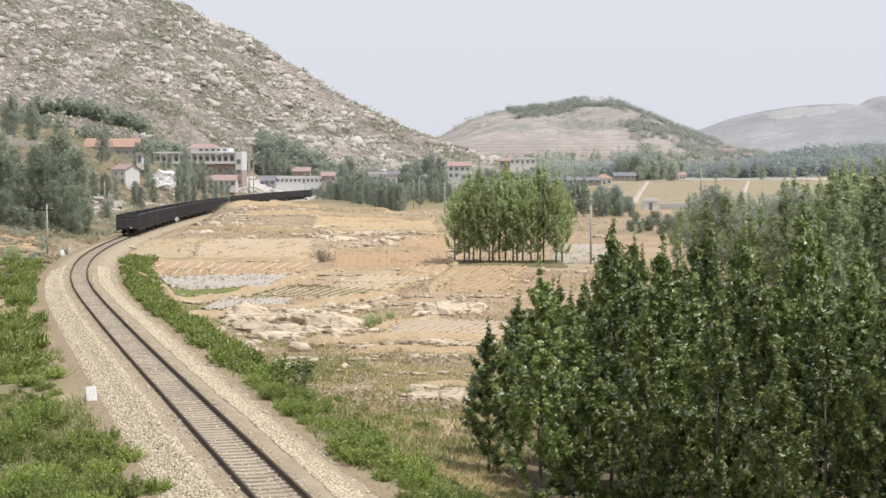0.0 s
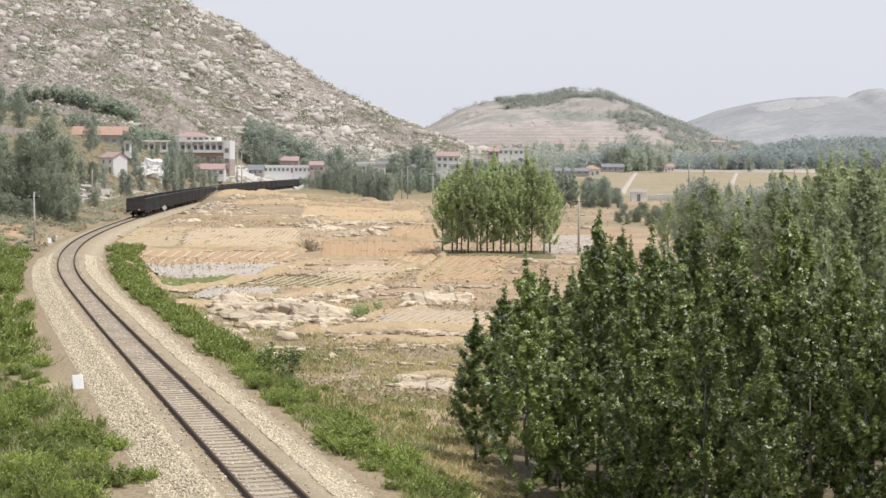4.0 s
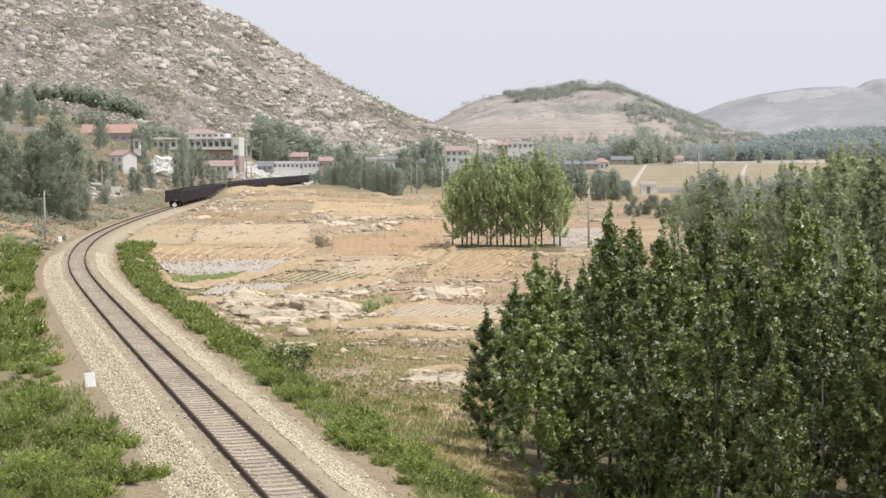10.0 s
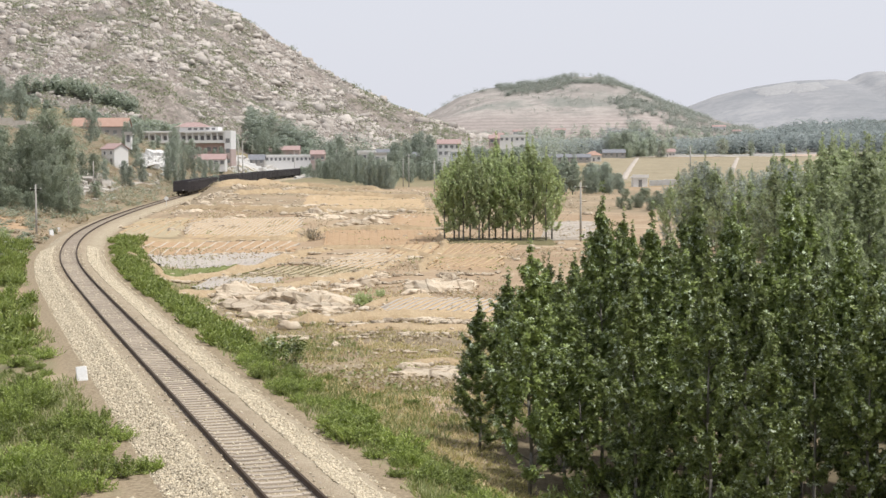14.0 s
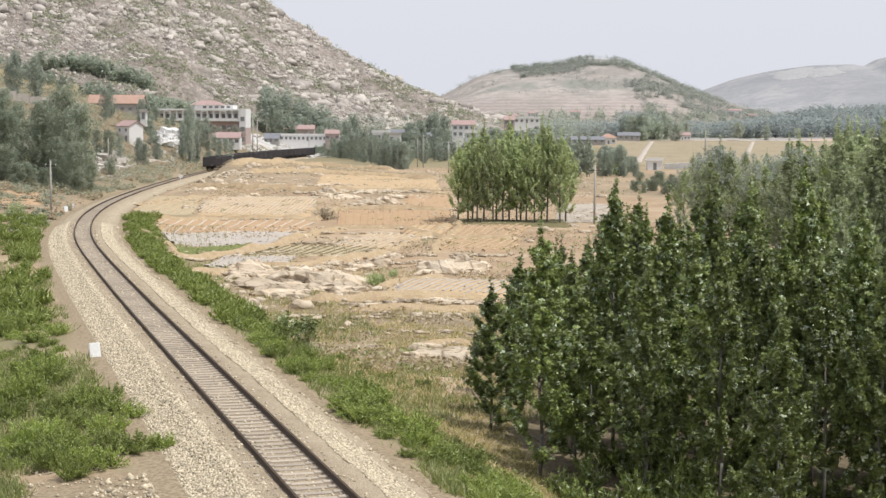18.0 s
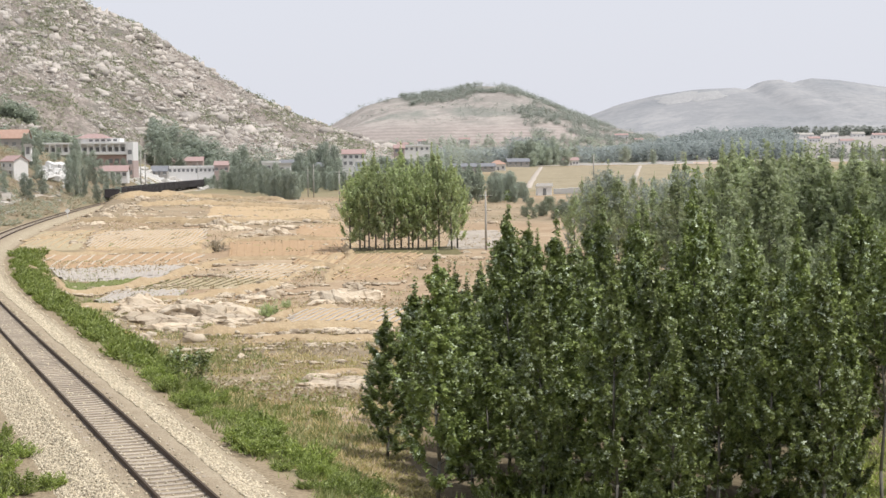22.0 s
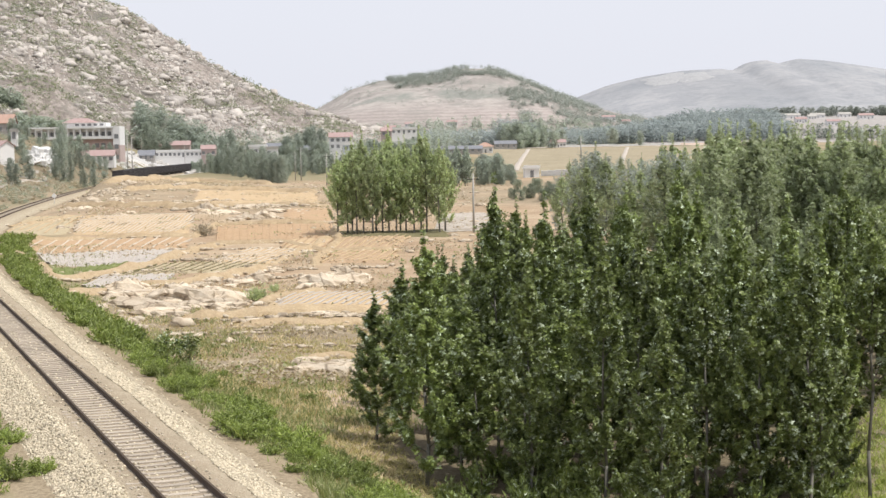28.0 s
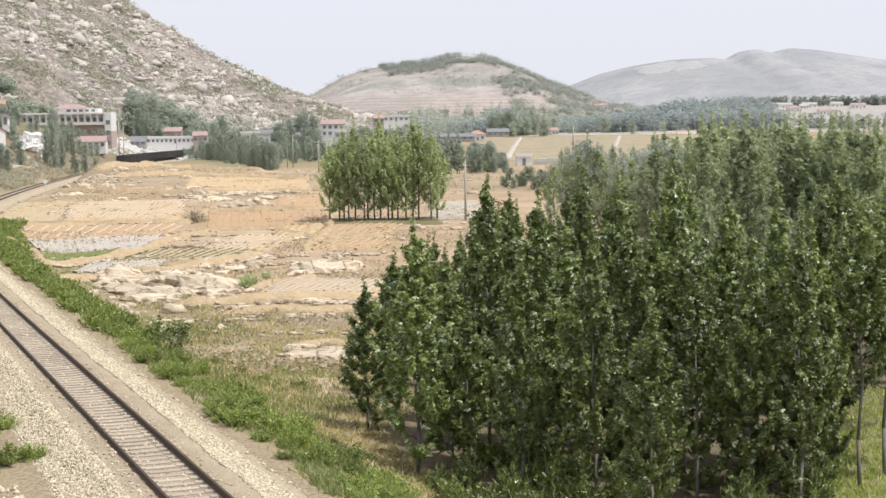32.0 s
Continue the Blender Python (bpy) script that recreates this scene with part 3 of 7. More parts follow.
def quarry(x, y, wide, deep, seed):
    """A pale cut face on the distant hill, lying close on its slope."""
    r = np.random.default_rng(seed)
    nu, nv = 22, 12
    u, v = np.meshgrid(np.linspace(-1, 1, nu), np.linspace(-1, 1, nv))
    edge = 0.75 + 0.5 * fbm(u * 2 + seed, v * 2 + seed, 3)
    px, py = x + u * wide * edge, y + v * deep * edge + u * deep * 0.3
    pz = HILL_C(px, py) + 0.1 + 3.2 * (1 - np.maximum(np.abs(u), np.abs(v)) ** 2) + 0.3 * r.random(u.shape)
    i, j = np.meshgrid(np.arange(nv - 1), np.arange(nu - 1), indexing="ij")
    q = np.stack([i * nu + j, i * nu + j + 1, (i + 1) * nu + j + 1, (i + 1) * nu + j], -1).reshape(-1, 4)
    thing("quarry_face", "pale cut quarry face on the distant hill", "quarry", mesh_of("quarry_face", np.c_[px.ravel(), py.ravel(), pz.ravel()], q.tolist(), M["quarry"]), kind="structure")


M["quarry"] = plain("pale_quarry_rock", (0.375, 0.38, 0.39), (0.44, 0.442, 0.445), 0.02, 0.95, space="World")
quarry(738, 3298, 46, 60, 1)
quarry(790, 3281, 40, 50, 2)


# ---- the line: ballast, sleepers, rails ----
def sweep(name, profile, s0, s1, ds, material, close=False, jitter=0.0):
    ss = np.arange(s0, s1 + ds, ds)
    X, Y, W = track_at(ss)
    m = len(profile)
    p = np.array(profile, float)
    off = np.repeat(p[None, :, 0], len(ss), 0)
    hgt = np.repeat(p[None, :, 1], len(ss), 0)
    if jitter:
        off = off + rng.normal(size=off.shape) * jitter * (np.abs(off) > 1.5)
        hgt = hgt + rng.normal(size=off.shape) * jitter * 0.25
    vx = X[:, None] + np.cos(W)[:, None] * off
    vy = Y[:, None] + np.sin(W)[:, None] * off
    v = np.stack([vx, vy, hgt], -1).reshape(-1, 3)
    i, j = np.meshgrid(np.arange(len(ss) - 1), np.arange(m if close else m - 1), indexing="ij")
    jj = (j + 1) % m
    q = np.stack([i * m + j, i * m + jj, (i + 1) * m + jj, (i + 1) * m + j], -1).reshape(-1, 4)
    faces = q.tolist()
    if close:
        faces += [list(range(m))[::-1], [len(v) - m + a for a in range(m)]]
    return mesh_of(name, v, faces, material)


def ballast_material():
    k = Nodes("ballast_bed", 0.95, 0, 0.15)
    v = k.add("ShaderNodeTexVoronoi")
    v.inputs["Scale"].default_value = 14
    k.put(k.where("World"), v.inputs["Vector"])
    n = k.noise(0.8, 4, 0.6, "World")
    stone = k.mix(0.5, k.ramp(v.outputs["Color"], [(0.1, (0.30, 0.245, 0.16)), (0.9, (0.76, 0.68, 0.515))]), k.ramp(n, [(0.3, (0.42, 0.35, 0.245)), (0.7, (0.60, 0.52, 0.39))]))
    dark = k.ramp(n, [(0.3, (0.33, 0.255, 0.168)), (0.7, (0.47, 0.38, 0.268))])
    fine = k.noise(22, 3, 0.7, "World")
    dark = k.mix(0.4, dark, k.ramp(fine, [(0.35, (0.2, 0.155, 0.11)), (0.65, (0.62, 0.53, 0.41))]))
    at = k.add("ShaderNodeAttribute", attribute_name="oil")
    col = k.mix(at.outputs["Fac"], stone, dark)
    return k.done(col, v.outputs["Distance"], 1.0, 0.05)


def ballast_stone_material():
    k = Nodes("crushed_pale_stone", 0.9, 0, 0.25)
    n = k.noise(9, 4, 0.6, "World")
    col = k.ramp(n, [(0.3, (0.43, 0.36, 0.25)), (0.7, (0.765, 0.68, 0.52))])
    return k.done(k.vary(col, 0.38, True), k.noise(40, 3, 0.6, "World"), 0.4, 0.01)


M["crushed"] = ballast_stone_material()


def build_line():
    line = thing("railway_track", "single railway track on pale stone ballast with concrete sleepers", "railway track", kind="structure")
    s0, s1 = arc(20), arc(900)
    prof = [(-3.3, -0.85), (-2.9, -0.66), (-2.4, -0.5), (-1.75, -0.22), (-0.92, -0.15), (-0.6, -0.232), (0, -0.242), (0.6, -0.232), (0.92, -0.15), (1.75, -0.22), (2.5, -0.46), (3.3, -0.66), (3.8, -0.86)]
    bed = sweep("ballast_bed", prof, s0, s1, 0.5, ballast_material(), jitter=0.05)
    oil = np.tile([0.9, 0.9, 0.2, 0.25, 0.8, 0.8, 0.6, 0.8, 0.9, 0.4, 0.1, 0.5, 0.8], len(bed.vertices) // 13)
    at = bed.color_attributes.new("oil", "FLOAT_COLOR", "POINT")
    at.data.foreach_set("color", np.c_[oil, oil, oil, oil].astype(np.float32).ravel())
    part("ballast_bed", bed, line, "pale dusty ballast, brown with oil and rust along the rails")
    rail = [(-0.05, -0.176), (0.05, -0.176), (0.05, -0.165), (0.012, -0.14), (0.012, -0.045), (0.036, -0.035), (0.036, 0), (-0.036, 0), (-0.036, -0.035), (-0.012, -0.045), (-0.012, -0.14), (-0.05, -0.165)]
    for c in (-0.7525, 0.7525):
        part("rail", sweep("rail", [(a + c, b) for a, b in rail], s0, s1, 1.5, M["rail"], close=True), line, "dark rusty steel rail")
    bm = bmesh.new()
    for x0, x1, zt in ((-1.25, -0.45, -0.178), (-0.45, 0.45, -0.205), (0.45, 1.25, -0.178)):
        v = add_box(bm, x0, x1, -0.135, 0.135, -0.36, zt)
        for q in v[4:]:
            q.co.y *= 0.9
    slp = from_bm("sleeper", bm, M["sleeper"])
    first = arc(36)
    for i in range(300):
        x, y, w = track_at(first + i * 0.6)
        part("sleeper", slp, line, at=pose(float(x), float(y), 0, 0, 0, math.degrees(w)))
    co = np.array([tuple(v.co) for v in slp.vertices])
    fc = [list(p.vertices) for p in slp.polygons]
    V, F = [], []
    for i in range(300, 1000):
        x, y, w = track_at(first + i * 0.6)
        c, s = math.cos(w), math.sin(w)
        n = len(V) * len(co)
        V.append(np.c_[x + co[:, 0] * c - co[:, 1] * s, y + co[:, 0] * s + co[:, 1] * c, co[:, 2]])
        F += [[a + n for a in f] for f in fc]
    tagged(part("distant_sleepers", mesh_of("distant_sleepers", np.concatenate(V), F, M["sleeper"]), line), kind="stuff")
    r = np.random.default_rng(5)
    n = 86000
    s = first - 4 + (arc(165) - first) * r.random(n) ** 1.5
    rough = 0.22 * fbm(s / 2.2, np.full(n, 3.0), 3)
    c = np.where(r.random(n) < 0.64, -1.38 - 1.6 * r.random(n) - rough, 1.6 + 1.15 * r.random(n) ** 1.1 + rough)
    pick = r.random(n)
    c = np.where(pick < 0.03, r.uniform(-1.25, 1.25, n), c)
    c = np.where((pick > 0.03) & (pick < 0.12), 3.65 + r.normal(size=n) * 0.25 + rough, c)
    c = np.where((pick > 0.13) & (pick < 0.16), -r.uniform(1.3, 4.3, n), c)
    X, Y, W = track_at(s)
    z = np.interp(c, [p[0] for p in prof], [p[1] for p in prof]) + 0.012
    k = np.abs(np.abs(c) - 0.7525) > 0.1
    xyz = np.c_[X + np.cos(W) * c, Y + np.sin(W) * c, z][k]
    size = r.uniform(0.032, 0.07, len(xyz)) * np.interp(s[k] - first, [0, 60, 120], [1, 1.2, 1.5])
    tagged(part("ballast_stones", chips("ballast_stones", xyz, size, M["crushed"], r), line), "loose crushed pale stones", kind="stuff")


build_line()


# ---- trees ----
def rosettes(ctr, face, leaf, r, mat, low):
    """Tufts of leaves that spring from one twig end each, turned to the light side of their bough."""
    n, k = len(ctr), 8
    ctr = ctr.copy()
    ctr[:, 2] = np.maximum(ctr[:, 2], low * 0.6)
    face = face + r.normal(size=face.shape) * 0.3
    face = face / np.linalg.norm(face, axis=1, keepdims=True)
    d = r.normal(size=(n, k, 3))
    d -= face[:, None, :] * (np.sum(d * face[:, None, :], 2, keepdims=True) * 0.75 + 0.1)
    d /= np.linalg.norm(d, axis=2, keepdims=True)
    side = np.cross(d, r.normal(size=(n, k, 3)) * 0.35 + face[:, None, :])
    side /= np.linalg.norm(side, axis=2, keepdims=True) + 1e-6
    far = leaf * (1.6 + 1.8 * r.random((n, k, 1)))
    w = leaf * (0.6 + 0.5 * r.random((n, k, 1)))
    a, b = ctr[:, None, :] + d * far + side * w, ctr[:, None, :] + d * far - side * w * 0.9
    v = np.concatenate([ctr[:, None, :], a, b], 1).reshape(-1, 3)
    i = np.arange(n)[:, None] * (2 * k + 1)
    j = np.arange(k)[None]
    f = np.stack([np.broadcast_to(i, (n, k)), i + 1 + j, i + 1 + k + j], -1).reshape(-1, 3)
    return tris("crown", v, f, mat)


def tree_meshes(seed, h, spread, low, leaves, leaf, mat, kind="poplar", limbs=46, trunk=None, plumes=0.37):
    """Trunk with limbs, and a crown of single leaves. low: height of the crown's foot."""
    r = np.random.default_rng(seed)
    bm = bmesh.new()
    tr = trunk or h * 0.0065 + 0.012
    lean = r.normal(size=(6, 2)) * (0.005 if kind == "poplar" else 0.012) * h
    lean[0] = 0
    hs = np.linspace(-0.3, h * 0.97, 6)
    for a in range(5):
        add_tube(bm, (*lean[a], hs[a]), (*lean[a + 1], hs[a + 1]), tr * (1 - 0.19 * a), tr * (1 - 0.19 * (a + 1)), 7)
    P, F = [], []

    def along(q0, q1, n, wide, taper):
        """Leaf pieces round a bough from q0 to q1."""
        k = max(2, n // 15)
        f = 0.1 + 0.92 * r.random(k) ** 0.7
        w = wide * (0.12 + np.sin(np.pi * np.clip(f, 0, 1) ** 1.1) ** taper)
        out = r.normal(size=(k, 3))
        out /= np.linalg.norm(out, axis=1, keepdims=True)
        ctr = q0 + (q1 - q0) * f[:, None] + out * (w * (0.35 + 0.75 * r.random(k)))[:, None]
        P.append((ctr[:, None, :] + r.normal(size=(k, 15, 3)) * (leaf * 1.25 + wide * 0.06)).reshape(-1, 3))
        F.append(np.repeat(out * 0.8 + (0, 0, 0.55), 15, 0))

    if kind == "poplar":
        # steep boughs that curve upwards and fork into pointed plumes, set with close tufts of leaves
        tufts = []

        def plume(a, b, c, wide, f0):
            n = max(4, int(math.dist(a, c) / 0.16))
            for f in np.linspace(f0, 1.0, n):
                p = a * (1 - f) ** 2 + 2 * b * f * (1 - f) + c * f * f
                w = wide * (1.05 - 0.8 * f) * min(1, 0.5 + 2 * (f - f0))
                tufts.append((p + r.normal(size=3) * wide * 0.3 * (1.1 - f), w * (0.8 + 0.4 * r.random())))

        top = np.array([*lean[5], h])
        below = np.array([lean[3][0], lean[3][1], hs[3] + 0.02 * h])
        plume(below, (below + top) / 2, top, plumes * 0.85, 0.0)
        for b in range(limbs):
            t = (b + r.random()) / limbs
            z = low + (h * 0.86 - low) * t
            rad = spread * (0.68 + 0.32 * min(1, t / 0.3)) * (1 - t ** 1.6) * (0.65 + 0.45 * r.random()) + 0.1
            rise = (rad * (0.9 + 0.7 * r.random()) + 0.35) * min(1, 0.3 + 4 * t)
            a = b * 2.4 + r.normal() * 0.4
            foot = np.array([np.interp(z, hs, lean[:, 0]), np.interp(z, hs, lean[:, 1]), z])
            tip = foot + (math.cos(a) * rad, math.sin(a) * rad, min(rise, h * 0.97 - z))
            mid = foot + (tip - foot) * (0.68, 0.68, 0.36)
            add_tube(bm, foot, mid, tr * 0.32, tr * 0.2, 3)
            add_tube(bm, mid, tip, tr * 0.2, tr * 0.06, 3)
            plume(foot, mid, tip, plumes, 0.25)
            for side in (-1, 1):
                f = 0.3 + 0.35 * r.random()
                p = foot * (1 - f) ** 2 + 2 * mid * f * (1 - f) + tip * f * f
                ln = rad * (0.45 + 0.3 * r.random()) + 0.1
                q = p + (math.cos(a + side * 0.9) * ln, math.sin(a + side * 0.9) * ln, ln * (0.9 + 0.7 * r.random()))
                add_tube(bm, p, q, tr * 0.14, tr * 0.05, 3)
                plume(p, p + (q - p) * (0.65, 0.65, 0.38), q, plumes * 0.74, 0.15)
        share = np.array([w * w for _, w in tufts])
        share = share / share.sum() * leaves / 15
        for (p, w), k in zip(tufts, share):
            k = max(2, int(k + r.random()))
            out = r.normal(size=(k, 3))
            out[:, 2] += 0.45
            out /= np.linalg.norm(out, axis=1, keepdims=True)
            P.append(p + out * (w * (0.65 + 0.45 * r.random((k, 1)))) * (1, 1, 1.2))
            F.append(out * 0.75 + (0, 0, 0.7))
    else:
        per = max(6, leaves // limbs)
        for b in range(limbs):
            t = (b + r.random()) / limbs
            z = low + (h - low) * t
            rad = spread * ((1 - t) ** 0.9 + 0.05 if kind == "pine" else math.sqrt(max(0.02, 1 - (2 * t - 0.85) ** 2 / 1.45)))
            climb = rad * 0.4
            rad *= 0.6 + 0.6 * r.random()
            a = r.random() * 6.283
            foot = np.array([lean[2][0], lean[2][1], max(0.2, z - climb * 0.7)])
            tip = np.array([foot[0] + math.cos(a) * rad, foot[1] + math.sin(a) * rad, min(h + 0.25, z + climb * 0.35)])
            add_tube(bm, foot, foot + (tip - foot) * 0.85, tr * 0.28, tr * 0.06, 4)
            along(foot, tip, per, spread * 0.42, 0.3)
    if kind == "poplar":
        return from_bm("trunk", bm, M["bark"], True), rosettes(np.concatenate(P), np.concatenate(F), leaf, r, mat, low)
    pos = np.concatenate(P)
    pos[:, 2] = np.clip(pos[:, 2], low * 0.55, h + 0.3)
    return from_bm("trunk", bm, M["bark"], True), quads("crown", leaf_pieces(pos, np.full(len(pos), leaf), r, 0.6, np.concatenate(F)), mat)


def tree_kind(name, label, seed, *a, **kw):
    t, c = tree_meshes(seed, *a, **kw)
    ob = thing(name, label, "tree", group=kw.get("group", ""))
    part("trunk", t, ob)
    part("crown", c, ob)
    return ob


def plant(model, x, y, scale=1.0, tall=None, z=None, turn=None):
    """A copy of a model tree on the ground."""
    m = copy_thing(model, Matrix.Identity(4))
    m.matrix_basis = pose(x, y, gz(x, y) - 0.05 if z is None else z, 0, 0, random.uniform(0, 360) if turn is None else turn) @ Matrix.Diagonal((scale, scale, tall or scale, 1))
    return m


def drop_model(model):
    for o in (*model.children_recursive, model):
        bpy.data.objects.remove(o)


SWAY = []


def build_grove():
    near = [tree_kind("poplar_tree", "young green poplar in a dense grove, pale leaf undersides showing", 20 + i, 10, 1.5, 0.5, 96000, 0.039, M["leaf_poplar"], limbs=28, plumes=0.27) for i in range(6)]
    far = [tree_kind("poplar_tree", "young green poplar standing deep in the grove", 40 + i, 10, 1.6, 0.6, 44000, 0.05, M["leaf_poplar"], limbs=24, plumes=0.27) for i in range(4)]
    fine = [tree_kind("poplar_tree", "feathery pale green poplar deep in the grove", 50 + i, 10, 1.6, 0.8, 36000, 0.038, M["leaf_light"], limbs=28, plumes=0.27) for i in range(3)]
    high = tree_kind("poplar_tree", "young green poplar with a bare lower trunk at the grove's edge", 61, 10, 1.8, 3.0, 70000, 0.038, M["leaf_poplar"], limbs=24, plumes=0.25)
    r = random.Random(4)
    spots = []
    # the edge trees that give the grove its outline: place and height
    edge = [(1.87, 63.1, 6.3), (3.43, 55.2, 9.5), (5.03, 60.5, 8.1), (6.76, 61.9, 11.4), (6.92, 52.8, 8.8), (8.66, 60.5, 10.7), (10.61, 61.2, 11.1), (12.16, 62.0, 11.0), (9.37, 52.0, 9.6), (10.7, 48.7, 7.6),
            (11.2, 55.1, 9.8), (12.9, 51.8, 9.1), (13.81, 59.5, 12.2), (15.34, 57.1, 10.6), (14.37, 50.4, 9.0), (15.82, 49.7, 9.8), (16.9, 51.6, 9.6), (16.93, 55.9, 10.6), (18.57, 55.6, 10.5)]
    spots += edge
    # sight line over the canopy, seen from the bridge: slope against bearing
    bear = [0.02, 0.08, 0.10, 0.117, 0.145, 0.175, 0.20, 0.225, 0.245, 0.27, 0.30, 0.40]
    skyline = [-0.075, -0.052, -0.042, -0.022, -0.032, -0.025, -0.030, -0.030, -0.012, -0.028, -0.036, -0.036]
    for row in range(4, 17):
        d = 51.5 + row * 2.6 + 0.03 * row * row
        x = 1.8 + (d - 62) * 0.21 if d > 62 else 1.8 + (62 - d) * 0.3
        while x < 0.41 * d + 1:
            px, py = x + r.uniform(-0.8, 0.8), d + r.uniform(-0.9, 0.9)
            x += 3.0 + r.uniform(-0.3, 0.7)
            top = 9.2 + d * (float(np.interp(px / py, bear, skyline)) - r.uniform(0.002, 0.03)) - gz(px, py)
            if top > 4.5 and all((px - a) ** 2 + ((py - b) * 0.8) ** 2 > 6.5 for a, b, _ in spots) and not (px > 0.345 * py and py < 72):
                spots.append((px, py, min(top, 14)))
    spots += [(4.9, 57.6, 7.2), (7.3, 57.0, 8.2), (9.4, 57.2, 9.0), (13.3, 55.4, 9.0), (5.3, 55.4, 6.4), (8.2, 55.0, 7.0), (12.6, 57.8, 9.4), (15.0, 53.4, 8.2), (16.6, 52.8, 8.4)]
    for i, (x, y, h) in enumerate(spots):
        close = i < len(edge)
        model = near[i % 6] if close else fine[i % 3] if y > 74 and x > 0.23 * y or (y > 66 and x > 0.26 * y and i % 2) else far[i % 4]
        s = h / 10
        m = plant(model, x, y, s ** 0.5 * (1.1 if i < 3 else 0.95) if close else s ** 0.5, s)
        tagged(m, group="poplar grove")
        SWAY.append((m, i))
    for x, y, h in ((18.9, 52.4, 10.4), (20.4, 54.0, 10.6), (21.6, 55.6, 10.8), (23.0, 60.5, 11.4), (24.6, 62.0, 11.2), (22.6, 66.0, 11.4)):
        m = tagged(plant(high, x, y, 1.0, h / 10), group="poplar grove")
        SWAY.append((m, int(x * 10)))
    for m in near + far + fine + [high]:
        drop_model(m)


build_grove()


# ---- more materials ----
M["white_wall"] = plain("white_plaster", (0.9, 0.89, 0.87), (0.97, 0.96, 0.94), 0.5, 0.9)
M["grey_wall"] = plain("grey_render", (0.36, 0.34, 0.32), (0.52, 0.50, 0.47), 0.6, 0.9)
M["red_wall"] = plain("reddish_brick", (0.45, 0.32, 0.29), (0.57, 0.43, 0.395), 0.8, 0.9)
M["pink_wall"] = plain("faded_pink_plaster", (0.50, 0.39, 0.36), (0.62, 0.51, 0.475), 0.8, 0.9)
M["tile_red"] = plain("orange_roof_tiles", (0.42, 0.265, 0.205), (0.56, 0.385, 0.31), 0.8, 0.85)
M["tile_pink"] = plain("faded_red_tiles", (0.40, 0.27, 0.25), (0.52, 0.39, 0.37), 0.8, 0.85)
M["slab"] = plain("flat_concrete_roof", (0.42, 0.40, 0.37), (0.56, 0.54, 0.5), 0.7, 0.9)
# grey base stands in for reflected sky and haze on far panes
M["glass"] = plain("hazed_window_glass", (0.2, 0.205, 0.21), (0.3, 0.305, 0.31), 0.8, 0.15, bump=0.0, spec=0.5)
M["blue"] = plain("pale_blue_sheet", (0.58, 0.65, 0.71), (0.72, 0.77, 0.81), 0.5, 0.5)
M["dark_roof"] = plain("blue_grey_roof_sheet", (0.2, 0.21, 0.235), (0.3, 0.31, 0.335), 0.8, 0.7)
M["concrete"] = plain("pole_concrete", (0.40, 0.38, 0.35), (0.58, 0.56, 0.52), 1.5, 0.9)
M["white_paint"] = plain("chalky_white_paint", (0.78, 0.78, 0.76), (0.9, 0.9, 0.88), 2, 0.7)
M["white_stone"] = plain("fresh_white_stone", (0.74, 0.73, 0.70), (0.88, 0.87, 0.85), 0.7, 0.9, vary=0.08)
M["marble"] = plain("cut_white_stone", (0.50, 0.475, 0.44), (0.70, 0.675, 0.635), 0.7, 0.9, vary=0.12)
M["rubble"] = plain("grey_stone_rubble", (0.42, 0.385, 0.345), (0.66, 0.62, 0.565), 0.9, 0.9, vary=0.15)
M["asphalt"] = plain("pale_dusty_road", (0.46, 0.40, 0.34), (0.60, 0.54, 0.47), 0.3, 0.95)


def field_mat(name, a, b, scale=1.2):
    return plain(name, a, b, scale, 0.95, bump=0.8, dist=0.05, space="World", spec=0.1)


M["f_tan"] = field_mat("tan_stubble", (0.50, 0.36, 0.21), (0.66, 0.51, 0.33))
M["f_orange"] = field_mat("orange_soil", (0.45, 0.30, 0.175), (0.58, 0.42, 0.27))
M["f_brown"] = field_mat("brown_soil", (0.42, 0.29, 0.18), (0.55, 0.41, 0.27))
M["f_grey"] = field_mat("greyish_mulch", (0.49, 0.435, 0.385), (0.61, 0.555, 0.50))
M["f_green"] = field_mat("green_crop", (0.14, 0.18, 0.06), (0.28, 0.30, 0.12))
M["f_yellow"] = field_mat("yellowing_crop", (0.44, 0.36, 0.23), (0.56, 0.48, 0.33))
M["film"] = field_mat("plastic_mulch_film", (0.47, 0.425, 0.37), (0.60, 0.55, 0.49), 0.8)
M["f_pale"] = field_mat("pale_crop_rows", (0.56, 0.47, 0.365), (0.70, 0.62, 0.51))
# weeds in crop rows; under the poplar clump it also paints their shade
M["f_weedy"] = field_mat("weeds_and_shade", (0.15, 0.14, 0.07), (0.26, 0.23, 0.13))
# washed-out pink: the haze over the far field is part of this colour
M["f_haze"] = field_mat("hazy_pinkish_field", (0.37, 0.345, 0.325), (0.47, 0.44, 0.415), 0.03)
M["f_olive"] = field_mat("olive_meadow", (0.32, 0.275, 0.185), (0.43, 0.37, 0.26), 0.05)
M["f_pink"] = field_mat("pinkish_soil", (0.52, 0.38, 0.29), (0.64, 0.50, 0.40), 0.1)


